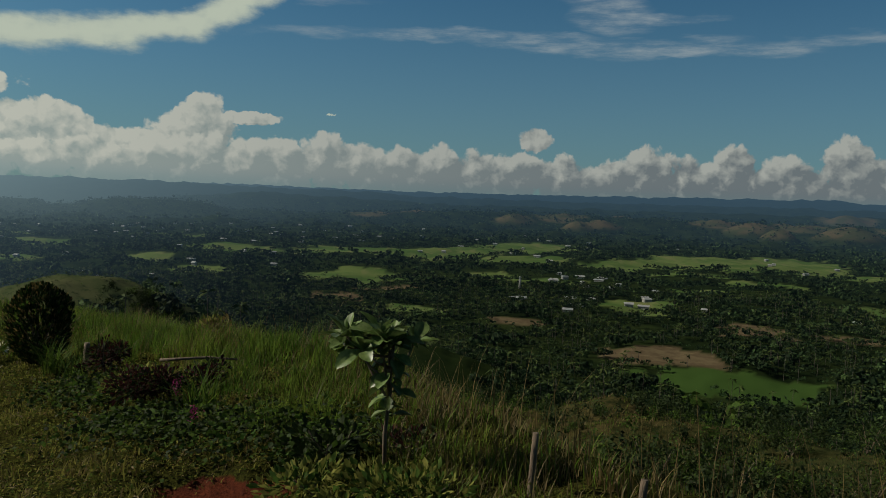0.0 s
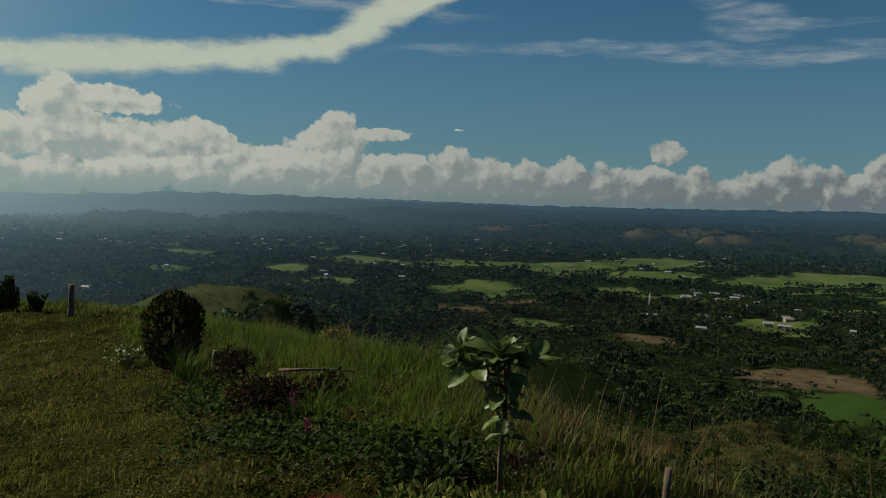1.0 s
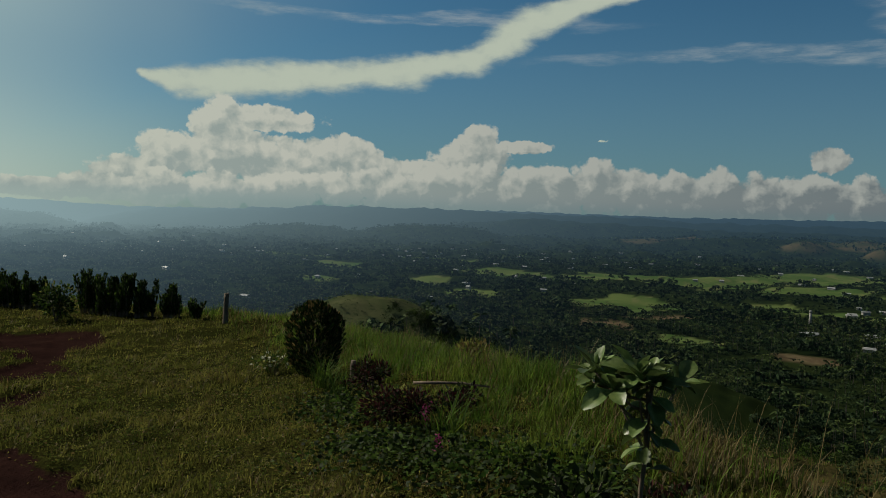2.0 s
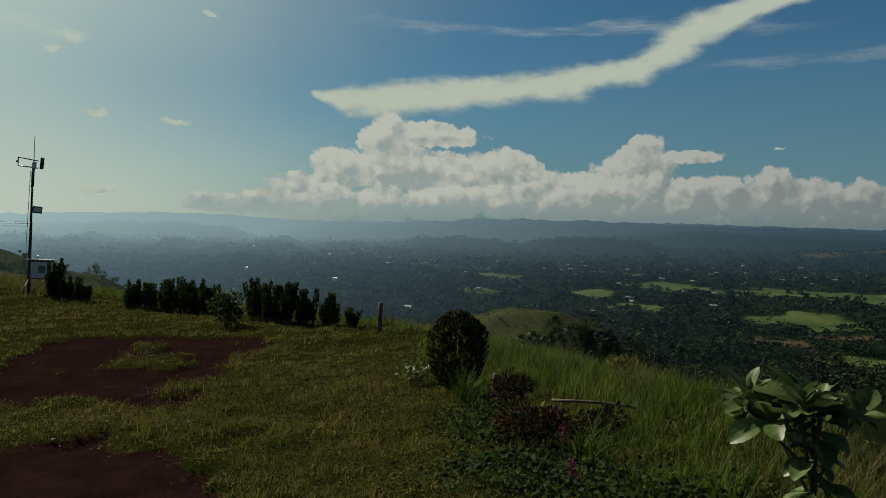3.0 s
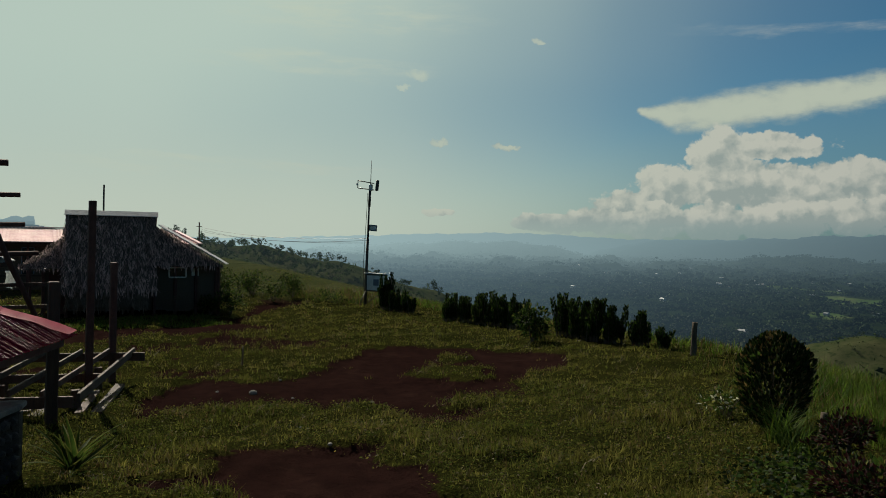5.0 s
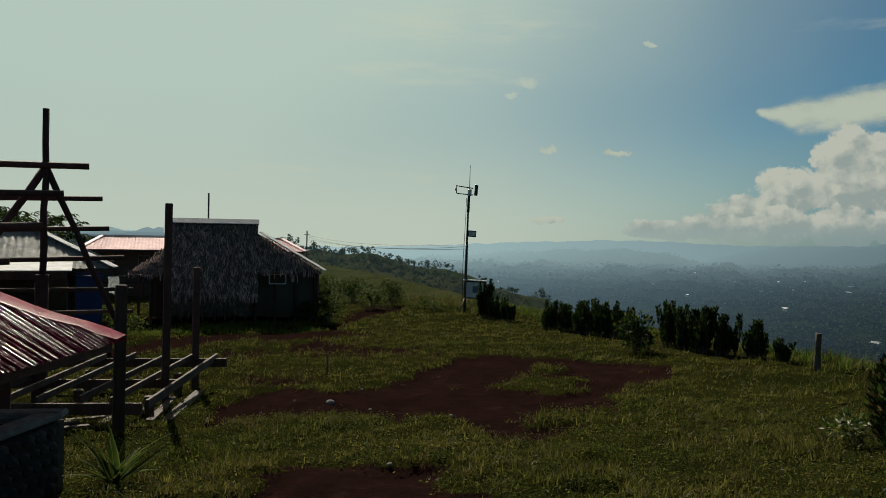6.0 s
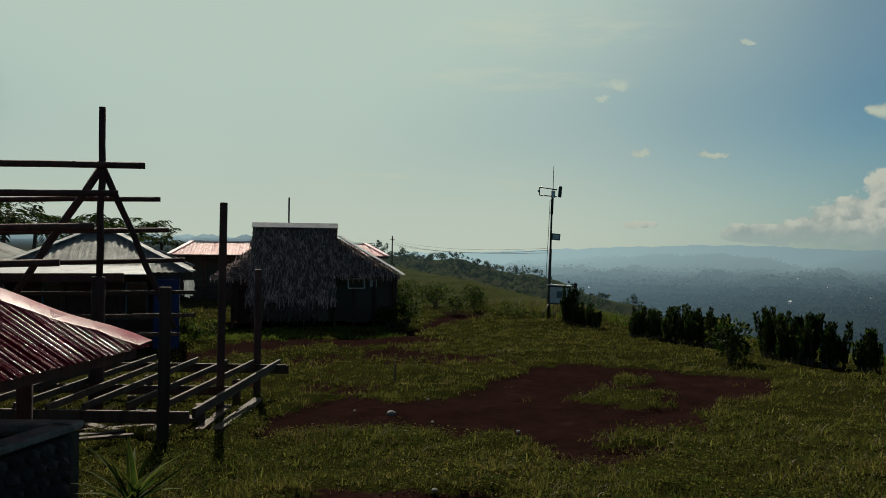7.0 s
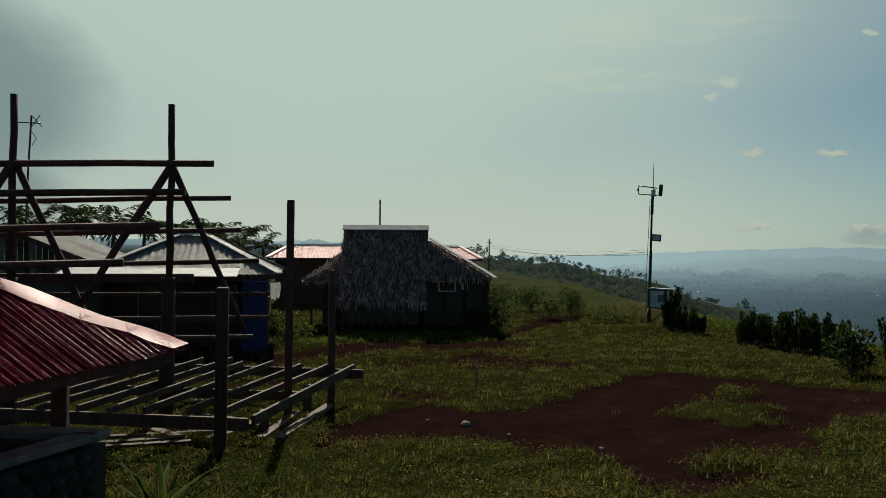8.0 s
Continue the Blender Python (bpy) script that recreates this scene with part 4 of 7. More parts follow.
def red_shed():
    """A low shelter with a hipped red ribbed roof on posts, over a stone wall."""
    rng = np.random.default_rng(15)
    cx, cy, cz = -9.45, 3.88, 1.69
    e = Vector((1.70, -1.0, 0)).normalized()          # along the eave, from the corner
    n = Vector((-e.y, e.x, 0))
    n = -n if n.dot(Vector((-1, -1, 0))) < 0 else n    # inward
    th = thing("shelter", cx, cy, 0.0, "low open shelter with a hipped red ribbed metal roof", "shelter")
    rise, run, eave_len = 1.0, 1.75, 5.0
    slope = (n * run + Vector((0, 0, rise))).normalized()
    full = math.hypot(run, rise)

    def rib(s):
        lim = min(s, eave_len - s, run) / run * full
        return (0.0, max(lim, 0.01))
    o = Vector((0, 0, cz))
    part("roof_sheet", corrugated(o, e, slope, int(eave_len / 0.076), rib, 0.076, 0.023, fine=8), RED_SHEET, th)
    # the hipped end, running back from the corner
    o2 = o + n * (2 * run)

    def rib2(s):
        lim = min(s, 2 * run - s) / run * full
        return (0.0, max(lim, 0.01))
    part("roof_sheet", corrugated(o, n, (e * run + Vector((0, 0, rise))).normalized(), int(2 * run / 0.076), rib2, 0.076, 0.023, fine=8), RED_SHEET, th)

    def rib3(s):
        lim = min(s, eave_len - s, run) / run * full
        return (0.0, max(lim, 0.01))
    part("roof_sheet", corrugated(o2, e, (-n * run + Vector((0, 0, rise))).normalized(), int(eave_len / 0.076), rib3, 0.076, 0.023, fine=8), RED_SHEET, th)
    # folded cap over the hip, bent and creased
    top = o + e * run + n * run + Vector((0, 0, rise))
    own = bmesh.new()
    rows = []
    for i in range(15):
        t = i / 14
        c = o.lerp(top, t) + Vector((0, 0, 0.060 + 0.014 * math.sin(i * 1.1)))
        wl, wr = 0.24 + 0.012 * rng.normal(), 0.22 + 0.012 * rng.normal()
        rows.append([own.verts.new(c + e * wl + Vector((0, 0, -0.02 + 0.006 * rng.normal()))), own.verts.new(c), own.verts.new(c + n * wr + Vector((0, 0, -0.02 + 0.006 * rng.normal())))])
    for a, b in zip(rows[:-1], rows[1:]):
        for k in range(2):
            own.faces.new((a[k], a[k + 1], b[k + 1], b[k])).smooth = True
    bmesh.ops.solidify(own, geom=own.faces[:], thickness=0.004)
    bmesh.ops.recalc_face_normals(own, faces=own.faces[:])
    part("hip_cap", own, PALE_RED, th, "creased worn red hip flashing")
    part("ridge_cap", beam(top + Vector((0, 0, 0.03)), o + e * (eave_len - run) + n * run + Vector((0, 0, rise + 0.03)), 0.22, 0.04), RED_SHEET, th)
    part("eave_beam", beam(o + e * 0.1 + n * 0.12 + Vector((0, 0, -0.05)), o + e * (eave_len - 0.1) + n * 0.12 + Vector((0, 0, -0.05)), 0.05, 0.10), POLE, th)
    part("eave_beam", beam(o + e * 0.12 + n * 0.1 + Vector((0, 0, -0.05)), o + e * 0.12 + n * (2 * run - 0.1) + Vector((0, 0, -0.05)), 0.05, 0.10), POLE, th)
    for a, b in ((0.30, 1.1), (2.6, 0.5), (0.35, 2.9), (2.6, 2.9), (4.6, 0.5), (4.6, 2.9)):
        p = o + e * a + n * b
        part("post", beam((p.x, p.y, -0.2), (p.x, p.y, cz + 0.05), 0.13, 0.13), POLE, th)
    return th


def stone_wall():
    """A low wall of dark stones with a pale mortar cap, round the shelter."""
    rng = np.random.default_rng(16)
    c = Vector((-8.76, 3.25, 0))
    a, b = Vector((-8.08, 2.79, 0)), Vector((-9.6, 0.9, 0))
    d1 = (a - c).normalized()
    end1 = c + d1 * 4.2
    d2 = Vector((-0.33, -0.94, 0)).normalized()
    end2 = c + d2 * 2.6
    th = thing("low_wall", c.x, c.y, 0.0, "low dark stone wall with a pale cement cap", "wall")
    top, w = 1.12, 0.16
    data = []
    for k in range(6):
        bm = bmesh.new()
        bmesh.ops.create_icosphere(bm, subdivisions=1, radius=1.0)
        for v in bm.verts:
            v.co *= 1 + rng.normal() * 0.12
        me = bpy.data.meshes.new("stone")
        bm.to_mesh(me), bm.free()
        me.materials.append(STONE)
        data.append(me)
    for d, end, out in ((d1, end1, Vector((d1.y, -d1.x, 0))), (d2, end2, Vector((d2.y, -d2.x, 0)))):
        out = out if out.dot(Vector((3, 1.2, 0)) ) > 0 else -out
        core = bmesh.new()
        s, t = Vector((0, 0, 0)), end - c
        beam(s + Vector((0, 0, 0.45)) - out * w / 2, t + Vector((0, 0, 0.45)) - out * w / 2, w, 1.2, core, 0.02)
        part("core", core, MORTAR, th)
        part("cap", beam(Vector((0, 0, top)) - out * w / 2 - d * 0.03, t + Vector((0, 0, top)) - out * w / 2, w + 0.05, 0.06, bevel=0.2), CONCRETE, th, "pale cement cap")
        ln = t.length
        z = 0.12
        while z < top - 0.06:
            x = rng.uniform(0, 0.1)
            while x < ln and x < 2.6:
                r = rng.uniform(0.055, 0.085)
                ob = new("stone", data[int(rng.integers(6))])
                ob.parent = th
                ob.matrix_basis = Matrix.LocRotScale(d * (x + r) + out * 0.005 + Vector((0, 0, z)), Euler(rng.uniform(-0.4, 0.4, 3)), (r * 1.15, 0.05, r * 0.8)) if abs(d.x) > 0.9 else \
                    Matrix.Translation(d * (x + r) + out * 0.005 + Vector((0, 0, z))) @ Matrix.Rotation(math.atan2(d.y, d.x), 4, "Z") @ Matrix.Diagonal((r * 1.15, 0.05, r * 0.8, 1))
                x += 2.2 * r
            z += 0.125
    table = thing("slab_table", -9.75, 2.2, 0.0, "pale concrete slab table under the shelter", "table")
    part("tabletop", beam((0.3, -0.75, 0.80), (-0.3, 0.55, 0.80), 0.75, 0.07), CONCRETE, table)
    part("base", beam((0.0, -0.1, 0.1), (0.0, -0.1, 0.77), 0.4, 0.4), CONCRETE, table)


def thatch_panel(name, parent, o, u, v, wide, tall, rows, per, rng, taper=(0.0, 0.0), mat=None, fringe=0.0):
    """A slope covered with overlapping rows of hanging nipa strips: o is the lower corner, u along the eave, v up the slope."""
    u, v = Vector(u).normalized(), Vector(v).normalized()
    n = u.cross(v).normalized()
    if n.x < 0:
        n = -n
    o = Vector(o)
    l, r = taper
    bm = bmesh.new()
    # core in the darker thatch colour, under the strips
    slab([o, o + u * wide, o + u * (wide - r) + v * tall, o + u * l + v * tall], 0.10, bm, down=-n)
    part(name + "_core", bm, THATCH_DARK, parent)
    vs, fs = [], []
    for i in range(rows):
        t = (i + 0.2) / rows * tall
        a, b = l * t / tall, wide - r * t / tall
        for k in range(int(1.5 * per * (b - a))):
            x = rng.uniform(a - 0.05, b + 0.05)
            ln, w = rng.uniform(0.13, 0.28) + (fringe * rng.uniform(0, 1) if i == 0 else 0), rng.uniform(0.018, 0.042)
            c = o + u * x + v * (t + rng.uniform(0.05, 0.22)) + n * rng.uniform(0.01, 0.04)
            tilt = u * rng.normal() * 0.06 - v * ln + n * rng.uniform(0.02, 0.10)
            i0 = len(vs)
            vs += [c - u * w / 2, c + u * w / 2, c + tilt + u * w * 0.35, c + tilt - u * w * 0.35]
            fs.append((i0, i0 + 1, i0 + 2, i0 + 3))
    me = mesh_from(name, [tuple(q) for q in vs], fs, [mat or THATCH])
    tagged(part(name, me, None, parent), kind="stuff")


def nipa_hut():
    rng = np.random.default_rng(17)
    bx, by = -32.6, 9.5
    z0 = height(bx, by)
    th = thing("thatched_hut", bx, by, z0, "large thatched hut with steep nipa roof and zinc ridge cap", "hut")

    def at(depth, along, z):
        """depth: away from the lawn; along: to the north-east; z: true height."""
        d, a = Vector((-0.975, 0.22, 0)), Vector((0.22, 0.975, 0))
        return d * depth + a * along + Vector((0, 0, z - z0))
    away, side = Vector((-0.975, 0.22, 0)), Vector((0.22, 0.975, 0))
    # body: dark woven walls under the wings, on stilts
    for p, q, nm in ((at(0.55, -2.6, 0), at(0.55, 3.8, 0), "front_wall"), (at(4.2, -2.6, 0), at(4.2, 3.8, 0), "back_wall"), (at(0.55, -2.6, 0), at(4.2, -2.6, 0), "side_wall"), (at(0.55, 3.8, 0), at(4.2, 3.8, 0), "side_wall")):
        part(nm, beam(p + Vector((0, 0, 0.45)), q + Vector((0, 0, 0.45)), 0.08, 1.9, bevel=0.0), BAMBOO, th)
    for i in range(9):
        a = -2.6 + 6.4 * i / 8
        part("stilt", beam(at(0.45, a, z0 - 0.2), at(0.45, a, 1.35), 0.11, 0.11), POLE, th)
    # main steep front slope, reaching almost to the ground
    lean = (away * 1.6 + Vector((0, 0, 3.0)))
    thatch_panel("front_thatch", th, at(-0.62, -1.95, 0.30), side, lean, 3.35, lean.length, 22, 26, rng, (0.10, 0.0), fringe=0.25)
    thatch_panel("lower_thatch", th, at(-0.5, -1.75, -0.25), side, (0, 0, 1), 2.9, 0.75, 4, 26, rng, mat=THATCH_DARK, fringe=0.2)
    # lower wings at both sides, hipped
    lean_r = (away * 1.1 + Vector((0, 0, 1.45)))
    thatch_panel("right_thatch", th, at(-0.25, 1.25, 1.33), side, lean_r, 2.75, lean_r.length, 15, 26, rng, (0.0, 2.45), fringe=0.25)
    lean_l = (away * 1.0 + Vector((0, 0, 1.15)))
    thatch_panel("left_thatch", th, at(0.1, -3.4, 1.15), side, lean_l, 1.7, lean_l.length, 13, 24, rng, (1.45, 0.0), fringe=0.2)
    # end slopes and the back
    thatch_panel("end_thatch", th, at(4.9, 4.0, 1.33), -away, (-side * 2.5 + Vector((0, 0, 1.45))), 5.0, 2.88, 8, 18, rng, (1.3, 1.3))
    thatch_panel("end_thatch", th, at(0.1, -3.4, 1.15), away, (side * 1.5 + Vector((0, 0, 1.15))), 4.6, 1.88, 8, 18, rng, (1.2, 1.2))
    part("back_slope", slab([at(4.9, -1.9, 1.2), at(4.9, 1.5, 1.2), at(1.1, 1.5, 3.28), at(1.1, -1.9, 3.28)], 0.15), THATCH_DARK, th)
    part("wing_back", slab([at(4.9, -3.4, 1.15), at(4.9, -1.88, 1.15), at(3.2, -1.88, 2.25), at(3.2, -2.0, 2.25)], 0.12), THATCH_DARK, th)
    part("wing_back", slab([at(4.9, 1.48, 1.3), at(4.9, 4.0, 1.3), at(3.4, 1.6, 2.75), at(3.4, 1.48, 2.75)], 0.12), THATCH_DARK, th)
    for a in (-1.88, 1.36):
        bm = bmesh.new()
        face = [bm.verts.new(at(d, a, z)) for d, z in ((-0.5, 0.35), (1.02, 3.26), (4.7, 1.25), (4.2, 0.3))]
        side_face = bm.faces.new(face)
        more = bmesh.ops.extrude_face_region(bm, geom=[side_face])["geom"]
        bmesh.ops.translate(bm, verts=[v for v in more if isinstance(v, bmesh.types.BMVert)], vec=side * 0.08)
        bmesh.ops.recalc_face_normals(bm, faces=bm.faces[:])
        part("gable", bm, THATCH_DARK, th)
    for fall in (-0.30, 0.30):
        part("ridge_cap", slab([at(1.02, -1.92, 3.44), at(1.02, 1.52, 3.45), at(1.02 + fall, 1.52, 3.26), at(1.02 + fall, -1.92, 3.25)], 0.02, down=(0, 0, -1)), PALE_ZINC, th, "pale zinc ridge cap")
    # zinc flashing strips down the hip, overlapping
    a, b = at(0.75, 1.62, 2.82), at(-0.22, 4.10, 1.33)
    for i in range(5):
        p, q = a.lerp(b, i / 5 - 0.01), a.lerp(b, (i + 1) / 5 + 0.02)
        part("hip_flashing", beam(p + Vector((0, 0, 0.10 + 0.006 * i)), q + Vector((0, 0, 0.09 + 0.006 * i)), 0.44, 0.03), PALE_ZINC, th)
    # window, small notice, lattice and steps on the right
    fr = bmesh.new()
    for p, q in (((0.42, 1.95, 1.22), (0.42, 2.6, 1.22)), ((0.42, 1.95, 0.83), (0.42, 2.6, 0.83)), ((0.42, 1.95, 0.83), (0.42, 1.95, 1.22)), ((0.42, 2.6, 0.83), (0.42, 2.6, 1.22))):
        beam(at(*p), at(*q), 0.06, 0.05, fr)
    part("window", slab([at(0.46, 1.95, 0.83), at(0.46, 2.6, 0.83), at(0.46, 2.6, 1.22), at(0.46, 1.95, 1.22)], 0.03), GLASS, th)
    part("window_frame", fr, WHITE, th, "white painted window frame")
    part("notice_board", beam(at(0.42, 2.82, 1.05), at(0.42, 3.1, 1.05), 0.02, 0.3), WHITE, th)
    part("corner_post", beam(at(-0.1, 3.85, z0 - 0.2), at(-0.1, 3.85, 1.4), 0.09, 0.09), POLE, th)
    part("corner_post", beam(at(-0.1, -3.0, z0 - 0.2), at(-0.1, -3.0, 1.2), 0.09, 0.09), POLE, th)
    lat = bmesh.new()
    for i in range(8):
        beam(at(0.3, 1.9 + 0.12 * i, -0.55), at(0.3, 1.9 + 0.12 * i, 0.1), 0.03, 0.02, lat, 0.0)
        beam(at(0.29, 1.85, -0.5 + 0.08 * i), at(0.29, 2.8, -0.5 + 0.08 * i), 0.02, 0.03, lat, 0.0)
    part("lattice", lat, BAMBOO, th)
    part("door", slab([at(0.48, -2.4, -0.6), at(0.48, -1.85, -0.6), at(0.48, -1.85, 0.95), at(0.48, -2.4, 0.95)], 0.03), POLE, th, "dark plank door")
    part("roof_pole", tube([at(2.5, -0.55, 2.5), at(2.5, -0.55, 4.55)], 0.035, 6), DARK_METAL, th)
    return th


def zinc_house(name, x, y, turn, wide, deep, eave, rise, label, sheet, wall, hip=1.4, open_front=True, blue_end=False):
    """A one-storey house with a hipped ribbed roof; x, y is the middle of its front."""
    z0 = height(x, y)
    th = thing(name, x, y, z0, label, "house", turn=turn)
    e = eave - z0
    o = 0.45
    ridge = wide / 2 - hip

    def rib(s):
        half = (wide + 2 * o) / 2
        k = min(s, wide + 2 * o - s)
        lim = min(1.0, k / max(0.01, hip + o)) * math.hypot(deep / 2 + o, rise)
        return (0.0, max(lim, 0.01))
    w2, d2 = wide / 2 + o, deep / 2 + o
    up = Vector((0, d2, rise)).normalized()
    part("roof_sheet", corrugated((-w2, -o, e), (1, 0, 0), up, int(2 * w2 / 0.19), rib, 0.19, 0.026, fine=6), sheet, th)
    part("roof_sheet", corrugated((-w2, deep + o, e), (1, 0, 0), Vector((0, -d2, rise)), int(2 * w2 / 0.19), rib, 0.19, 0.026, fine=6), sheet, th)
    for sx in (-1, 1):
        def rib_end(s):
            k = min(s, 2 * d2 - s)
            lim = min(1.0, k / d2) * math.hypot(hip + o, rise)
            return (0.0, max(lim, 0.01))
        part("roof_sheet", corrugated((sx * w2, -o, e), (0, 1, 0), Vector((-sx * (hip + o), 0, rise)), int(2 * d2 / 0.19), rib_end, 0.19, 0.026, fine=6), sheet, th)
        for y0, sy in ((-o, 1), (deep + o, -1)):
            part("hip_cap", beam((sx * w2, y0, e + 0.06), (sx * ridge, deep / 2, e + rise + 0.06), 0.26, 0.03), sheet, th)
    part("ridge_cap", beam((-ridge, deep / 2, e + rise + 0.06), (ridge, deep / 2, e + rise + 0.06), 0.3, 0.04), sheet, th)
    part("fascia", beam((-w2, -o + 0.03, e - 0.05), (w2, -o + 0.03, e - 0.05), 0.03, 0.13), WOOD, th)
    for p, q in (((-wide / 2, deep), (wide / 2, deep)), ((-wide / 2, 0), (-wide / 2, deep)), ((wide / 2, 0), (wide / 2, deep))):
        part("wall", beam((p[0], p[1], e / 2 - 0.1), (q[0], q[1], e / 2 - 0.1), 0.1, e + 0.1, bevel=0.0), wall, th)
    part("wall", beam((-wide / 2, 0.9, e / 2 - 0.1), (wide / 2, 0.9, e / 2 - 0.1), 0.1, e + 0.1, bevel=0.0), wall, th)
    for i in range(int(wide / 1.3) + 1):
        xx = -wide / 2 + i * wide / int(wide / 1.3)
        part("post", beam((xx, 0.0, -0.3), (xx, 0.0, e), 0.11, 0.11), POLE, th)
    if blue_end:
        part("blue_wall", beam((wide / 2 - 0.62, -0.35, e / 2 - 0.12), (wide / 2 + 0.1, -0.35, e / 2 - 0.12), 0.06, e, bevel=0.0), BLUE, th, "blue panelled end wall")
        part("lean_to", slab([(-wide / 2 - 0.9, -1.5, e + 0.0), (wide / 2 - 0.7, -1.5, e + 0.0), (wide / 2 - 0.7, -0.3, e + 0.2), (-wide / 2 - 0.9, -0.3, e + 0.2)], 0.02), PALE_ZINC, th, "pale zinc awning strip")
    for z in (0.85, 0.45):
        part("rail", beam((-wide / 2, -0.02, z), (wide / 2, -0.02, z), 0.04, 0.08), WOOD, th)
    for i in range(2):
        xx = -wide / 4 + i * wide / 2
        part("window", slab([(xx - 0.3, 0.84, 0.9), (xx + 0.3, 0.84, 0.9), (xx + 0.3, 0.84, e - 0.35), (xx - 0.3, 0.84, e - 0.35)], 0.03), GLASS, th)
        fr = bmesh.new()
        for p, q in (((xx - 0.3, 0.9), (xx - 0.3, e - 0.35)), ((xx + 0.3, 0.9), (xx + 0.3, e - 0.35))):
            beam((p[0], 0.82, p[1]), (q[0], 0.82, q[1]), 0.05, 0.05, fr)
        beam((xx - 0.3, 0.82, e - 0.35), (xx + 0.3, 0.82, e - 0.35), 0.05, 0.05, fr)
        part("window_frame", fr, SLATE, th)
    return th


def gable_house(x, y, turn, wide, deep, eave, rise, label):
    """A timber house whose ridge runs away from the lawn, with an upright-planked gable and pale zinc slopes."""
    rng = np.random.default_rng(19)
    z0 = height(x, y)
    th = thing("gabled_house", x, y, z0, label, "house", turn=turn)
    e, w2, o = eave - z0, wide / 2, 0.4
    long = deep + 2 * o
    fall = math.hypot(w2 + o, rise)
    for sx in (-1, 1):
        part("roof_sheet", corrugated((sx * (w2 + o), -o, e), (0, 1, 0), Vector((-sx * (w2 + o), 0, rise)), int(long / 0.19), lambda t: (0.0, fall), 0.19, 0.026, fine=6), METAL, th)
        part("barge_board", beam((sx * (w2 + o), -o - 0.02, e - 0.02), (0, -o - 0.02, e + rise - 0.02), 0.03, 0.16), WOOD, th)
        part("side_wall", beam((sx * w2, 0, e / 2 - 0.1), (sx * w2, deep, e / 2 - 0.1), 0.1, e + 0.1, bevel=0.0), BAMBOO, th)
    part("ridge_cap", beam((0, -o, e + rise + 0.05), (0, deep + o, e + rise + 0.05), 0.3, 0.04), METAL, th)
    part("back_wall", beam((-w2, deep, e / 2 - 0.1), (w2, deep, e / 2 - 0.1), 0.1, e + 0.1, bevel=0.0), BAMBOO, th)
    part("front_wall", beam((-w2, 0.06, e / 2 - 0.15), (w2, 0.06, e / 2 - 0.15), 0.08, e, bevel=0.0), BAMBOO, th)
    n = int(wide / 0.17)
    for i in range(n):
        px = -w2 + (i + 0.5) * wide / n
        top = e + rise * (1 - abs(px) / (w2 + o)) - 0.12
        part("plank", beam((px, 0.0, e - 0.35 + rng.uniform(-0.05, 0.05)), (px, 0.0, top), 0.145, 0.03, bevel=0.0), (WOOD, PLANK, CONCRETE)[int(rng.integers(3))], th)
    return th


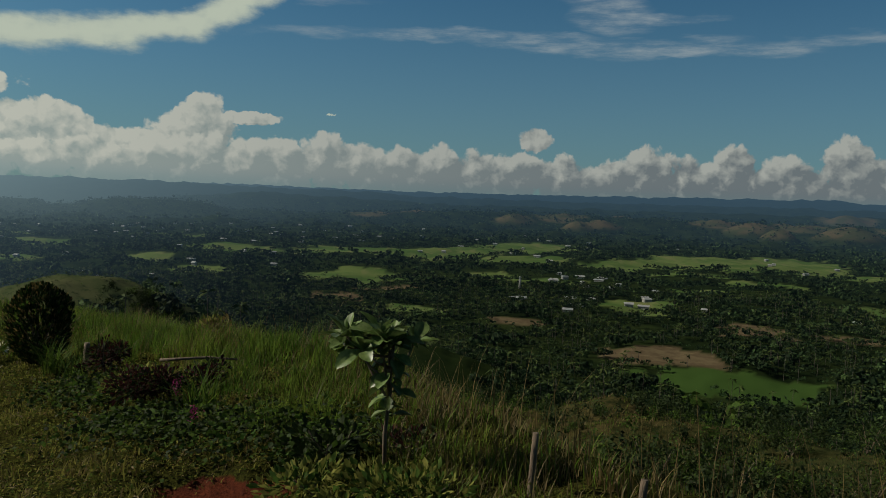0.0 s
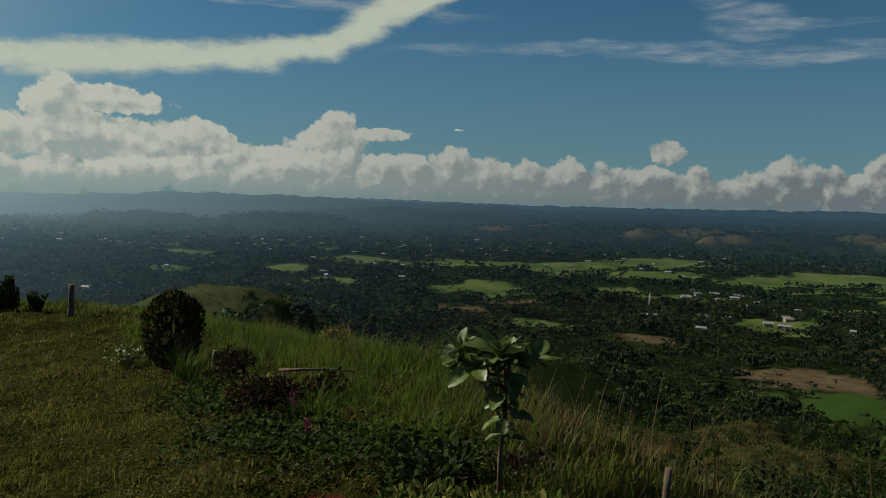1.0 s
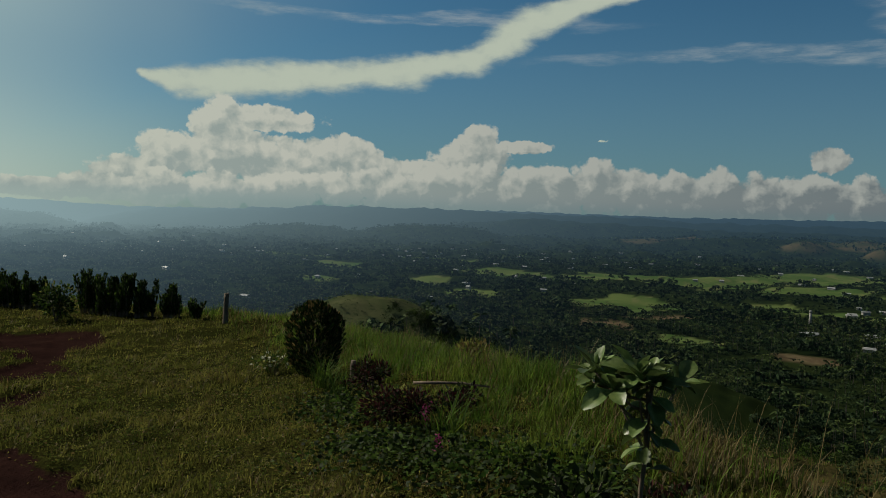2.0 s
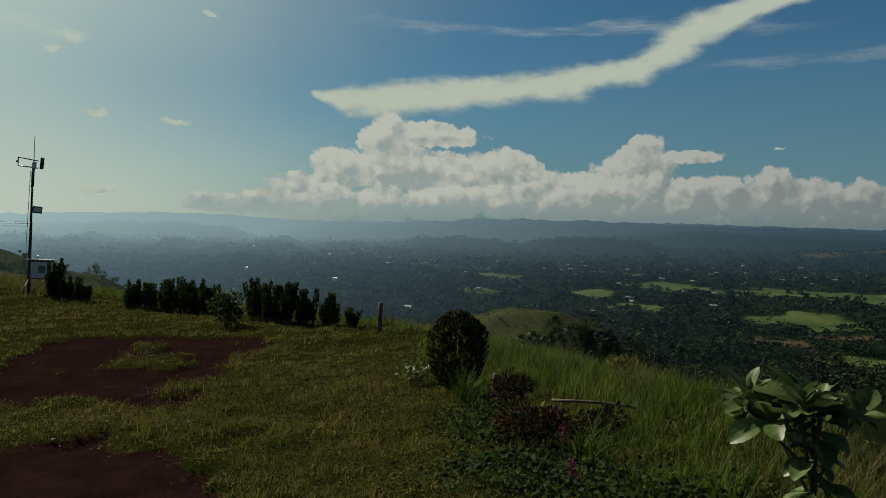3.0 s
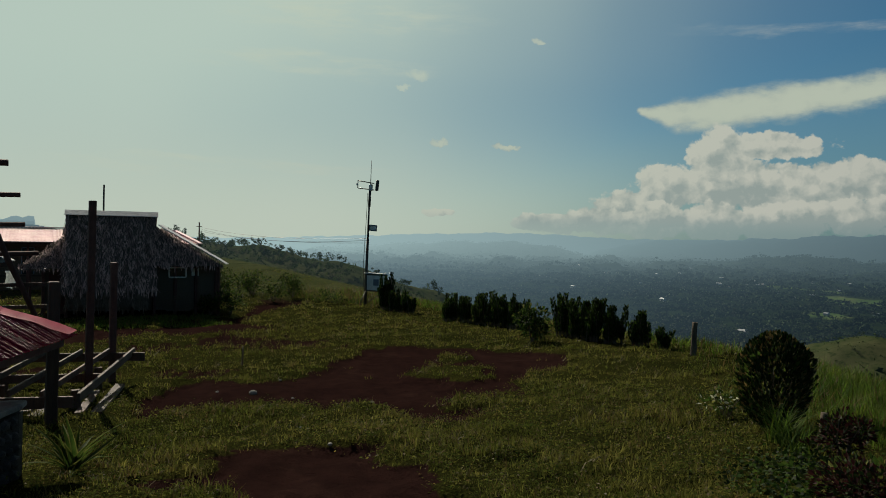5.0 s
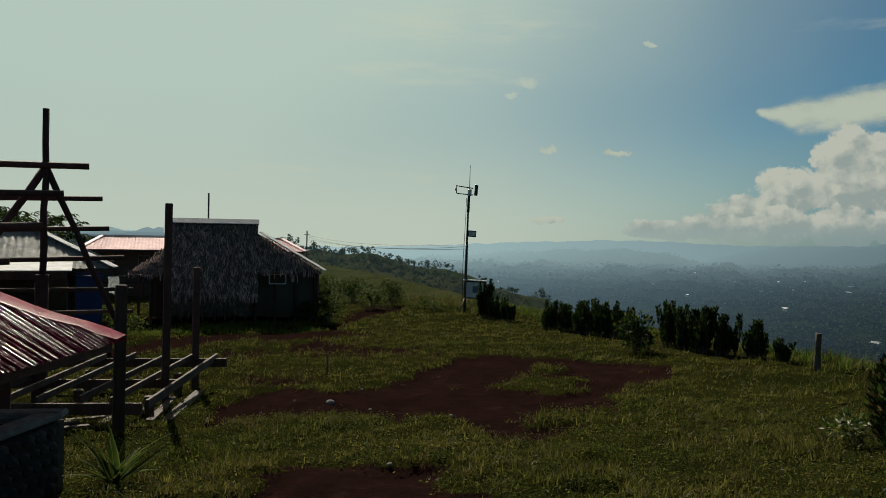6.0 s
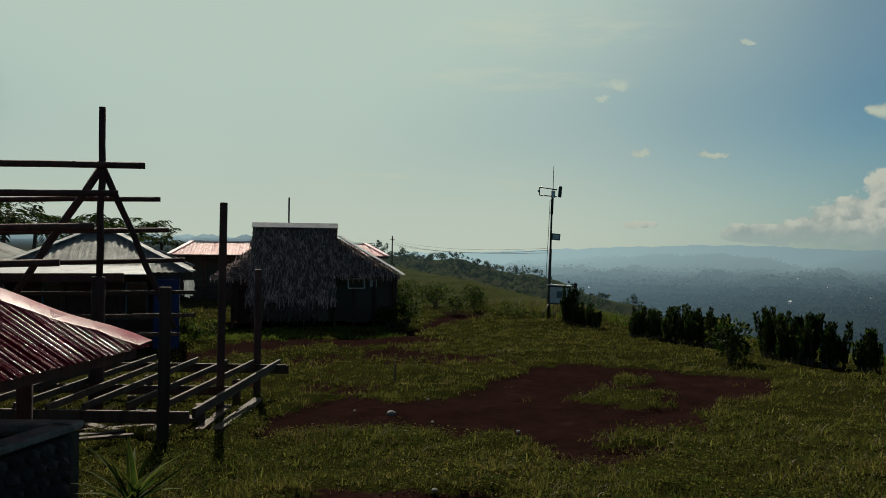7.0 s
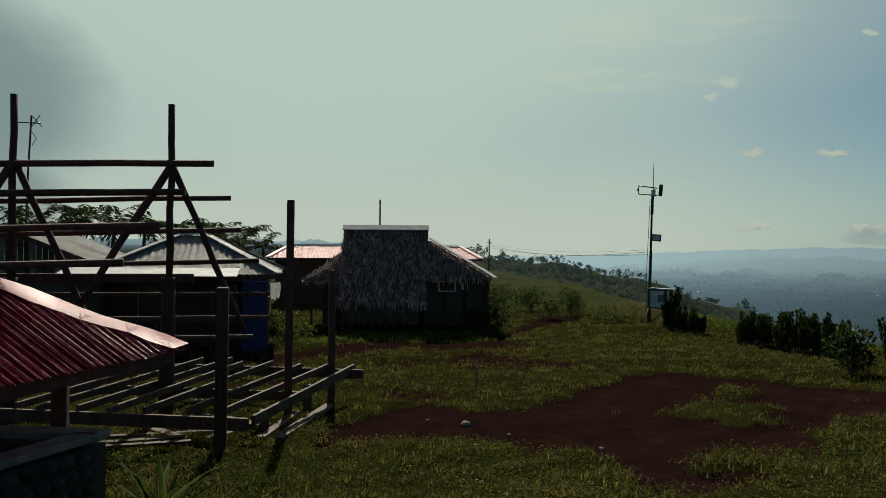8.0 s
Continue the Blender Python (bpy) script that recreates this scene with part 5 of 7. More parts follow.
def weather_mast():
    rng = np.random.default_rng(18)
    x, y = -33.1, 20.9
    z0 = height(x, y)
    th = thing("weather_mast", x, y, z0, "slender dark steel mast carrying weather instruments and an equipment cabinet", "mast")

    def at(a, z, d=0.0):
        """a: metres along the picture-wide direction, d: towards the lawn."""
        return Vector((0.50 * a, 0.865 * a, z)) + Vector((0.865, -0.5, 0)) * d
    part("pole", tube([at(0, -0.2), at(0.02, 1.5), at(0.05, 3.2)], [0.075, 0.07, 0.062], 10), DARK_METAL, th)
    part("upper_pole", tube([at(0.05, 3.1), at(0.09, 5.55)], [0.048, 0.042], 10), DARK_METAL, th)
    part("sleeve", tube([at(0.085, 4.75), at(0.10, 5.5)], 0.065, 8), DARK_METAL, th)
    part("lightning_rod", tube([at(0.12, 5.5), at(0.14, 6.95)], [0.022, 0.012], 6), DARK_METAL, th)
    head = bmesh.new()
    for p, q in (((-0.50, 5.98), (0.30, 5.86)), ((-0.48, 5.62), (0.30, 5.55)), ((-0.48, 5.98), (-0.48, 5.62)), ((0.12, 5.9), (0.12, 5.5))):
        tube([at(*p), at(*q)], 0.024, 6, head)
    part("crossarm", head, DARK_METAL, th)
    part("panel_antenna", beam(at(0.42, 5.52), at(0.46, 6.02), 0.07, 0.16, bevel=0.2), DARK_METAL, th)
    part("sensor", beam(at(0.13, 5.5), at(0.14, 5.82), 0.14, 0.16, bevel=0.2), WHITE, th, "pale instrument housing")
    part("sensor", tube([at(-0.52, 5.75), at(-0.52, 5.85)], 0.04, 8), WHITE, th)
    box = part("instrument_box", beam(at(0.10, 3.75, 0.05), at(0.48, 3.72, 0.05), 0.22, 0.30, bevel=0.1), SLATE, th, "small grey box on the pole")
    part("box_lid", beam(at(0.15, 3.74, 0.17), at(0.44, 3.73, 0.17), 0.012, 0.2, bevel=0.1), WHITE, box)
    cab = part("cabinet", beam(at(0.05, 1.14, 0.1), at(0.92, 1.10, 0.1), 0.45, 0.74, bevel=0.03), WHITE, th, "pale grey steel equipment cabinet")
    fr = bmesh.new()
    for p, q in (((0.02, 1.52), (0.98, 1.50)), ((0.02, 0.76), (0.98, 0.72)), ((0.03, 1.52), (0.03, 0.76)), ((0.96, 1.5), (0.96, 0.72))):
        beam(at(*p, 0.34), at(*q, 0.34), 0.05, 0.06, fr)
    part("cabinet_frame", fr, DARK_METAL, cab)
    part("dial", slab([at(0.36, 1.3, 0.34), at(0.36, 1.0, 0.34), at(0.62, 1.0, 0.34), at(0.62, 1.3, 0.34)], 0.02), SLATE, cab, "grey square panel on the cabinet door")
    part("cabinet_roof", beam(at(-0.08, 1.58, 0.1), at(1.02, 1.54, 0.1), 0.56, 0.04), METAL, cab)
    for p, q in (((0.0, 0.72, 0.2), (-0.35, -0.1, 0.5)), ((0.85, 0.72, 0.0), (0.1, 0.15, 0.0)), ((-0.2, 0.4, 0.1), (-0.2, -0.1, 0.1))):
        part("strut", tube([at(*p), at(*q)], 0.025, 6), DARK_METAL, th)
    part("cable", tube([at(-0.10, 0.4), at(-0.12, 2.2), at(-0.04, 4.2), at(0.0, 5.4)], 0.012, 5), DARK_METAL, th)
    return th


def power_line():
    x, y = -69.0, 24.5
    z0 = height(x, y)
    pole = thing("utility_pole", x, y, z0, "thin dark utility pole beyond the hut", "pole")
    part("shaft", tube([(0, 0, -0.3), (0, 0, 3.3 - z0)], [0.07, 0.055], 8), POLE, pole)
    part("crossarm", beam((-0.1, -0.22, 2.95 - z0), (0.1, 0.22, 2.95 - z0), 0.05, 0.05), POLE, pole)
    a, b = Vector((x, y, 2.9)), Vector((-33.05, 20.95, 2.55))
    for k, (dz, sag) in enumerate(((0.0, 0.35), (-0.15, 0.45), (-0.35, 0.3))):
        pts = []
        for i in range(13):
            t = i / 12
            p = a.lerp(b, t) + Vector((0, 0, dz * (1 - 0.4 * t) - sag * 4 * t * (1 - t)))
            pts.append(p - a)
        ob = part("overhead_cable", tube(pts, 0.009, 5), DARK_METAL, None)
        ob.location = a
        tagged(ob, "thin dark cable slung between pole and mast", "cable", "overhead cables")


def television_aerial():
    x, y = -21.6, -0.6
    th = thing("television_aerial", x, y, 2.6, "thin television aerial on a bent pole above a roof", "aerial")
    part("pole", tube([(0, 0, 0), (0.02, 0.05, 1.6), (0.05, 0.12, 2.85)], 0.022, 6), DARK_METAL, th)
    part("boom", tube([(0, -0.28, 2.70), (0, 0.30, 2.70)], 0.014, 6), DARK_METAL, th)
    part("element", tube([(-0.05, 0.10, 2.62), (0.05, 0.30, 2.88)], 0.010, 5), DARK_METAL, th)
    part("element", tube([(-0.05, 0.32, 2.62), (0.05, 0.12, 2.86)], 0.010, 5), DARK_METAL, th)
    part("element", tube([(0, -0.28, 2.66), (0, -0.26, 2.74)], 0.012, 5), DARK_METAL, th)
    part("cable", tube([(0.02, 0.12, 2.5), (0.03, 0.22, 2.35), (0.02, 0.13, 2.2)], 0.008, 5), DARK_METAL, th)


timber_platform()
loose_planks()
frame_posts()
roof_frame()
red_shed()
stone_wall()
nipa_hut()
weather_mast()
power_line()
television_aerial()
zinc_house("zinc_roof_house", -26.5, 2.4, 87.0, 4.6, 4.0, 1.72, 1.15, "open house with a grey hipped zinc roof and blue wall", METAL, POLE, hip=1.9, blue_end=True)
gable_house(-27.5, -2.6, 84.0, 5.0, 4.6, 1.85, 1.15, "weathered timber house with a planked gable and pale zinc roof")
zinc_house("red_roof_house", -47.5, 11.2, 82.0, 11.4, 6.0, 1.86, 0.72, "house with a faded red ribbed roof behind the hut", PINK_SHEET, BAMBOO, hip=0.5)


def hung_cloth():
    bm = bmesh.new()
    g = [[bm.verts.new((0.02 * math.sin(i * 1.3 + j), -0.14 + 0.07 * i + 0.03 * math.sin(j), 0.42 - 0.09 * j - 0.04 * abs(i - 1.5) * (j > 2))) for j in range(6)] for i in range(5)]
    for i in range(4):
        for j in range(5):
            if not (j > 3 and i in (0, 3)):
                bm.faces.new((g[i][j], g[i + 1][j], g[i + 1][j + 1], g[i][j + 1]))
    bmesh.ops.solidify(bm, geom=bm.faces[:], thickness=0.01)
    ob = part("hung_cloth", bm, CLOTH, None)
    ob.location = (-24.6, 4.95, 1.15)
    tagged(ob, "small white cloth hanging from a string", "cloth")
    line = part("washing_line", tube([(0, -1.2, 0.46), (0, 0, 0.42), (0, 1.4, 0.5)], 0.008, 5), DARK_METAL, ob)


hung_cloth()

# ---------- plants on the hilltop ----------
# spur leaves, with haze painted in as emission
SPUR_LEAF = with_painted_haze(material("spur_leaf", (0.034, 0.058, 0.012), (0.066, 0.088, 0.020), 0.3, 0.8, 0.0, through=0.3, vary=0.4, spec=0.05), 2600.0)
SPUR_DARK = with_painted_haze(material("spur_dark_leaf", (0.014, 0.028, 0.007), (0.034, 0.050, 0.012), 0.3, 0.8, 0.0, through=0.3, vary=0.4, spec=0.05), 2600.0)


def scatter(n, rng, r0, r1, az0=-36.0, az1=112.0, power=0.0):
    """Points round the hilltop, thicker towards the middle for a negative power."""
    u = rng.uniform(0, 1, n)
    k = 2.0 + power
    r = (r0 ** k + u * (r1 ** k - r0 ** k)) ** (1 / k)
    a = np.radians(rng.uniform(az0, az1, n))
    return -np.sin(a) * r - 0.5, np.cos(a) * r + 1.5


def lawn_grass():
    rng = np.random.default_rng(21)
    for name, n, r0, r1, per, parts in (("lawn_grass", 30000, 2.2, 13.0, 7, 2), ("lawn_grass", 44000, 12.0, 48.0, 7, 1)):
        x, y = scatter(n, rng, r0, r1, power=-1.0)
        n1 = 0.6 * wave(x, y, 3.1, 61) + 0.7 * wave(x, y, 0.75, 62) + 0.4 * wave(x, y, 0.3, 66)
        house = (x < -32.0) & (x > -37) & (y > 5.5) & (y < 14.5)
        keep = (edge_distance(x, y) < 0.8) & (rng.uniform(0, 1, len(x)) > soil_amount(x, y) * 0.99) & ~house & (rng.uniform(-1.1, 0.9, len(x)) < n1)
        x, y, n1 = np.repeat(x[keep], per), np.repeat(y[keep], per), np.repeat(n1[keep], per)
        r = np.hypot(x, y)
        spread = 0.018 + 0.0022 * r
        x, y = x + rng.normal(size=len(x)) * spread, y + rng.normal(size=len(x)) * spread
        h = rng.uniform(0.03, 0.085, len(x)) * (0.45 + 1.15 * np.clip(n1 + 0.2, 0, 1.6)) * (1 + 0.020 * r)
        w = rng.uniform(0.006, 0.012, len(x)) * (0.75 + 0.085 * r)
        kind = (rng.uniform(0, 1, len(x)) < 0.20 + 0.15 * wave(x, y, 6.0, 63)).astype(int)
        me = blades(name, np.stack([x, y, land(x, y) - 0.004], 1), h, w, [GRASS, DRY_GRASS], rng, 1.2, kind, parts)
        tagged(new(name, me), "short trodden green and yellowish lawn grass", "grass", kind="stuff")
    # low weeds with broader leaves, in small cushions, thicker in drifts and along the edges of the bare soil
    for n, r0, r1, per in ((22000, 2.2, 14.0, 10), (30000, 12.0, 75.0, 7)):
        x, y = scatter(n, rng, r0, r1, power=-0.9)
        s, bare = edge_distance(x, y), soil_amount(x, y)
        drift = 0.6 * wave(x, y, 4.0, 64) + 0.8 * wave(x, y, 1.2, 65) + 1.3 * (1 - np.abs(bare - 0.25) * 3).clip(0, 1)
        house = (x < -32.0) & (x > -37) & (y > 5.5) & (y < 14.5)
        keep = (s < 0.5) & (drift > -0.15) & (bare < 0.7) & ~house
        x, y, drift = x[keep], y[keep], drift[keep]
        size = rng.uniform(0.5, 1.4, len(x)) * (0.8 + 0.35 * np.clip(drift, -0.5, 1.5)) * (0.85 + 0.028 * np.hypot(x, y))
        x, y, size = np.repeat(x, per), np.repeat(y, per), np.repeat(size, per)
        ox, oy = rng.normal(size=len(x)) * 0.05 * size, rng.normal(size=len(x)) * 0.05 * size
        up = 0.085 * size * np.exp(-(ox ** 2 + oy ** 2) / (0.07 * size) ** 2) * rng.uniform(0.4, 1.0, len(x)) + 0.008
        x, y = x + ox, y + oy
        d = np.stack([ox * 12 + rng.normal(size=len(x)) * 0.8, oy * 12 + rng.normal(size=len(x)) * 0.8, rng.uniform(0.1, 1.1, len(x))], 1)
        L = rng.uniform(0.016, 0.038, len(x)) * (0.75 + 0.25 * size) * (0.85 + 0.022 * np.hypot(x, y))
        kind = rng.choice(3, len(x), p=[0.55, 0.33, 0.12])
        me = leaf_cloud("low_weeds", np.stack([x, y, land(x, y) + up], 1), d, L, L * 0.48, [WEED, GRASS, DRY_GRASS], rng, 0.5, kind, simple=True)
        tagged(new("low_weeds", me), "low broad-leaved weeds creeping through the lawn", "weeds", kind="stuff")


def turf_edges():
    """Longer grass where the turf breaks off at the bare soil, and in tufts over the lawn."""
    rng = np.random.default_rng(29)
    x, y = scatter(60000, rng, 4.5, 34.0, -30.0, 108.0, power=-0.8)
    bare = soil_amount(x, y)
    tuft = 0.7 * wave(x, y, 2.2, 67) + 0.7 * wave(x, y, 0.8, 68)
    keep = (edge_distance(x, y) < 0.3) & (x > -31.0) & (((bare > 0.02) & (bare < 0.45) & (rng.uniform(0, 1, len(x)) < 0.55)) | ((bare <= 0.02) & (tuft > 0.62)))
    x, y = x[keep], y[keep]
    h = rng.uniform(0.05, 0.13, len(x)) * (1 + 0.012 * np.hypot(x, y))
    tussocks("turf_tufts", x, y, h, 11, 0.0075, [GRASS, DRY_GRASS, WEED], "longer yellowish grass tufts at the edges of the turf", rng, np.clip(0.25 + 0.2 * wave(x, y, 3.0, 69), 0.05, 0.6), 0.05, 1.0)


def tussocks(name, x, y, h, per, width, mats, label, rng, dry, spread=0.06, lean=0.8):
    """Grass in tufts whose blades arch outwards."""
    n = len(x)
    X, Y, H = np.repeat(x, per), np.repeat(y, per), np.repeat(h, per) * rng.uniform(0.45, 1.1, n * per)
    X, Y = X + rng.normal(size=n * per) * spread, Y + rng.normal(size=n * per) * spread
    r = np.hypot(X, Y)
    kind = (rng.uniform(0, 1, n * per) < np.repeat(dry, per)).astype(int)
    me = blades(name, np.stack([X, Y, land(X, Y) - 0.01], 1), H, rng.uniform(0.6, 1.4, n * per) * width * (0.8 + 0.05 * r), mats, rng, lean, kind, 3)
    tagged(new(name, me), label, "grass", kind="stuff")


def rim_grass():
    rng = np.random.default_rng(22)
    # before the camera, where the planting ends
    x, y = rng.uniform(-8.5, 3.5, 9000), rng.uniform(2.0, 15.0, 9000)
    s = edge_distance(x, y)
    clump = wave(x, y, 1.7, 71) * 0.5 + 0.5
    clear = ((x + 1.35) ** 2 + (y - 4.3) ** 2 < 1.5) | ((x + 2.6) ** 2 + (y - 6.7) ** 2 < 0.45) | ((x + 5.12) ** 2 + (y - 10.05) ** 2 < 0.3) | ((x + 3.55) ** 2 + (y - 8.8) ** 2 < 0.2)
    keep = (rng.uniform(0, 1, len(x)) < step(s, -1.1, 0.3) * (1 - step(s, 4.5, 8)) * (1 - step(x, -0.6, 0.7) * step(s, 0.3, 1.4)) * (0.3 + clump)) & ~clear
    x, y, s, clump = x[keep], y[keep], s[keep], clump[keep]
    h = (0.20 + 0.34 * clump * rng.uniform(0.5, 1.1, len(x))) * (1 - 0.35 * step(s, 1.5, 5)) * np.where(s < -0.2, 0.7, 1.0)
    h = h * (1 - 0.5 * step(x, -0.7, 0.3))
    dry = np.clip(0.10 + 0.35 * step(s, 0.6, 3.0) + 0.5 * step(x, -1.2, 0.2) + 0.2 * wave(x, y, 2.4, 72), 0.03, 0.85)
    tussocks("tall_grass", x, y, h * rng.uniform(0.6, 1.25, len(x)), 20, 0.009, [TALL_GRASS, DRY_GRASS], "tall bright green grass with dry stalks along the rim", rng, dry)
    # further along the rim
    x, y = rng.uniform(-40, -7.5, 9000), rng.uniform(9.0, 30, 9000)
    s = edge_distance(x, y)
    clump = wave(x, y, 2.6, 73) * 0.5 + 0.5
    keep = rng.uniform(0, 1, len(x)) < step(s, -0.9, 0.8) * (1 - step(s, 5, 9)) * (0.2 + clump)
    x, y, clump = x[keep], y[keep], clump[keep]
    tussocks("tall_grass", x, y, 0.14 + 0.26 * clump * rng.uniform(0.4, 1.1, len(x)), 14, 0.012, [TALL_GRASS, DRY_GRASS], "rough green grass along the far rim", rng, np.clip(0.25 + 0.3 * wave(x, y, 4.0, 74), 0.05, 0.7), 0.12)
    x, y = rng.uniform(-41, -34, 260), rng.uniform(20.5, 24.0, 260)
    tussocks("tall_grass", x, y, rng.uniform(0.3, 0.75, len(x)), 16, 0.012, [TALL_GRASS, DRY_GRASS], "tall straw-coloured grass beside the mast", rng, np.full(len(x), 0.6), 0.16)
    x, y = rng.uniform(-31.4, -28.2, 700), rng.uniform(4.6, 12.6, 700)
    tussocks("tall_grass", x, y, rng.uniform(0.08, 0.22, len(x)), 12, 0.010, [TALL_GRASS, DRY_GRASS], "lush green grass before the thatched hut", rng, np.full(len(x), 0.1), 0.14)
    # seed stalks standing above it
    x, y = rng.uniform(-6, 4, 1500), rng.uniform(2.2, 13.0, 1500)
    s = edge_distance(x, y)
    m = (s > 0.6) & (s < 5) & (rng.uniform(0, 1, len(x)) < 0.25 + 0.5 * (x > -2.0))
    x, y = x[m], y[m]
    me = blades("dry_stalks", np.stack([x, y, land(x, y)], 1), rng.uniform(0.4, 0.75, len(x)), np.full(len(x), 0.007), [DRY_GRASS], rng, 0.5, None, 3)
    tagged(new("dry_stalks", me), "thin brown seed stalks in the tall grass", "grass", kind="stuff")


def slope_growth():
    """Rough grass, scrub and small trees down the slope and over the spur behind the hut."""
    rng = np.random.default_rng(23)
    x, y = scatter(7000, rng, 5, 70.0, -46, 20, power=-0.9)
    s = edge_distance(x, y)
    keep = (s > 3) & (s < 55) & (wave(x, y, 7.0, 81) > -0.6)
    x, y = x[keep], y[keep]
    dry = np.clip(0.55 + 0.45 * wave(x, y, 9.0, 82), 0.1, 0.95)
    tussocks("slope_grass", x, y, rng.uniform(0.10, 0.32, len(x)), 11, 0.013, [TALL_GRASS, DRY_GRASS], "rough green and straw-coloured grass on the hillside", rng, dry, 0.14, 0.9)

    x, y = rng.uniform(0.2, 15.0, 3600), rng.uniform(0.5, 18.0, 3600)
    s = edge_distance(x, y)
    keep = (s > 1.0) & (rng.uniform(0, 1, len(x)) < np.clip(0.65 + 0.5 * wave(x, y, 3.0, 88), 0.1, 1))
    x, y = x[keep], y[keep]
    tussocks("slope_grass", x, y, rng.uniform(0.08, 0.26, len(x)), 12, 0.008, [TALL_GRASS, DRY_GRASS], "straw-coloured grass with green tufts below the path", rng, np.clip(0.6 + 0.4 * wave(x, y, 4.0, 89), 0.1, 0.95), 0.13, 0.9)

    def scrub(name, n, rng, r0, r1, az0, az1, size, leaf, per, mats, label, rule, power=-0.5):
        x, y = scatter(n, rng, r0, r1, az0, az1, power)
        keep = rule(x, y)
        x, y = x[keep], y[keep]
        z = land(x, y)
        C, D, L, K = [], [], [], []
        for px, py, pz in zip(x, y, z):
            h = rng.uniform(*size)
            m = per if h < 2.5 else int(per * 1.6)
            lobes = rng.normal(size=(rng.integers(2, 5), 3)) * [h * 0.28, h * 0.28, h * 0.16] + [0, 0, h * 0.62]
            pick = lobes[rng.integers(0, len(lobes), m)]
            v = rng.normal(size=(m, 3))
            v /= np.linalg.norm(v, axis=1, keepdims=True)
            rad = h * 0.30 * rng.uniform(0.55, 1.0, (m, 1))
            p = pick + v * rad
            p[:, 2] = np.maximum(p[:, 2], 0.05)
            C.append(p + [px, py, pz]), D.append(v + [0, 0, 0.25]), L.append(rng.uniform(0.6, 1.3, m) * leaf * h ** 0.4), K.append(np.full(m, rng.integers(len(mats))))
        C, D, L, K = np.concatenate(C), np.concatenate(D), np.concatenate(L), np.concatenate(K)
        me = leaf_shell(name, C, D, L * 0.5, mats, rng, K)
        tagged(new(name, me), label, "scrub", kind="stuff")
    open_strip = lambda x, y: (wave(x, y, 42.0, 84) + 0.35 * wave(x, y, 14.0, 85))
    scrub("hillside_scrub", 2100, rng, 8, 60, -42, 16, (0.35, 1.3), 0.11, 150, [LEAF, LEAF_DARK, LEAF_DARK, LEAF_DARK], "mixed green scrub and weeds on the hillside below the rim",
          lambda x, y: (edge_distance(x, y) > 7) & (wave(x, y, 6.0, 90) + 0.4 * wave(x, y, 14.0, 85) > 0.1))
    scrub("hillside_trees", 1300, rng, 48, 230, -44, 34, (2.0, 5.5), 0.30, 150, [LEAF, LEAF_DARK, LEAF], "small leafy trees crowding the lower hillside",
          lambda x, y: (edge_distance(x, y) > 40) & (open_strip(x, y) + 0.004 * (np.hypot(x, y) - 70) > -0.12) & (np.hypot(x + 110.7, y - 237.4) > 40), 0.0)
    scrub("hillside_trees", 430, rng, 188, 246, 11.5, 23.6, (2.6, 5.6), 0.26, 130, [LEAF, LEAF_DARK, LEAF_DARK], "dark trees at the foot of the grassy mound",
          lambda x, y: wave(x, y, 16.0, 96) > -0.55, 0.0)
    scrub("mound_scrub", 1500, rng, 215, 305, 16, 34, (0.4, 1.3), 0.24, 34, [SPUR_DARK, SPUR_LEAF], "low bushes dotted over the grassy mound",
          lambda x, y: (np.hypot(x + 110.7, y - 237.4) < 40) & (wave(x, y, 9.0, 94) > 0.1), 0.0)
    scrub("spur_scrub", 6200, rng, 50, 225, 46, 98, (0.4, 1.8), 0.30, 40, [SPUR_DARK, SPUR_DARK, SPUR_LEAF], "scattered bushes and trees over the grassy spur",
          lambda x, y: (edge_distance(x, y) > 12) & (wave(x, y, 24.0, 86) + 0.6 * wave(x, y, 8.0, 87) > -0.25), 0.0)
    scrub("spur_trees", 300, rng, 120, 215, 55, 96, (1.0, 2.7), 0.30, 90, [SPUR_LEAF, SPUR_DARK], "small trees along the crest of the spur",
          lambda x, y: np.hypot(x, y) > 165, 0.0)


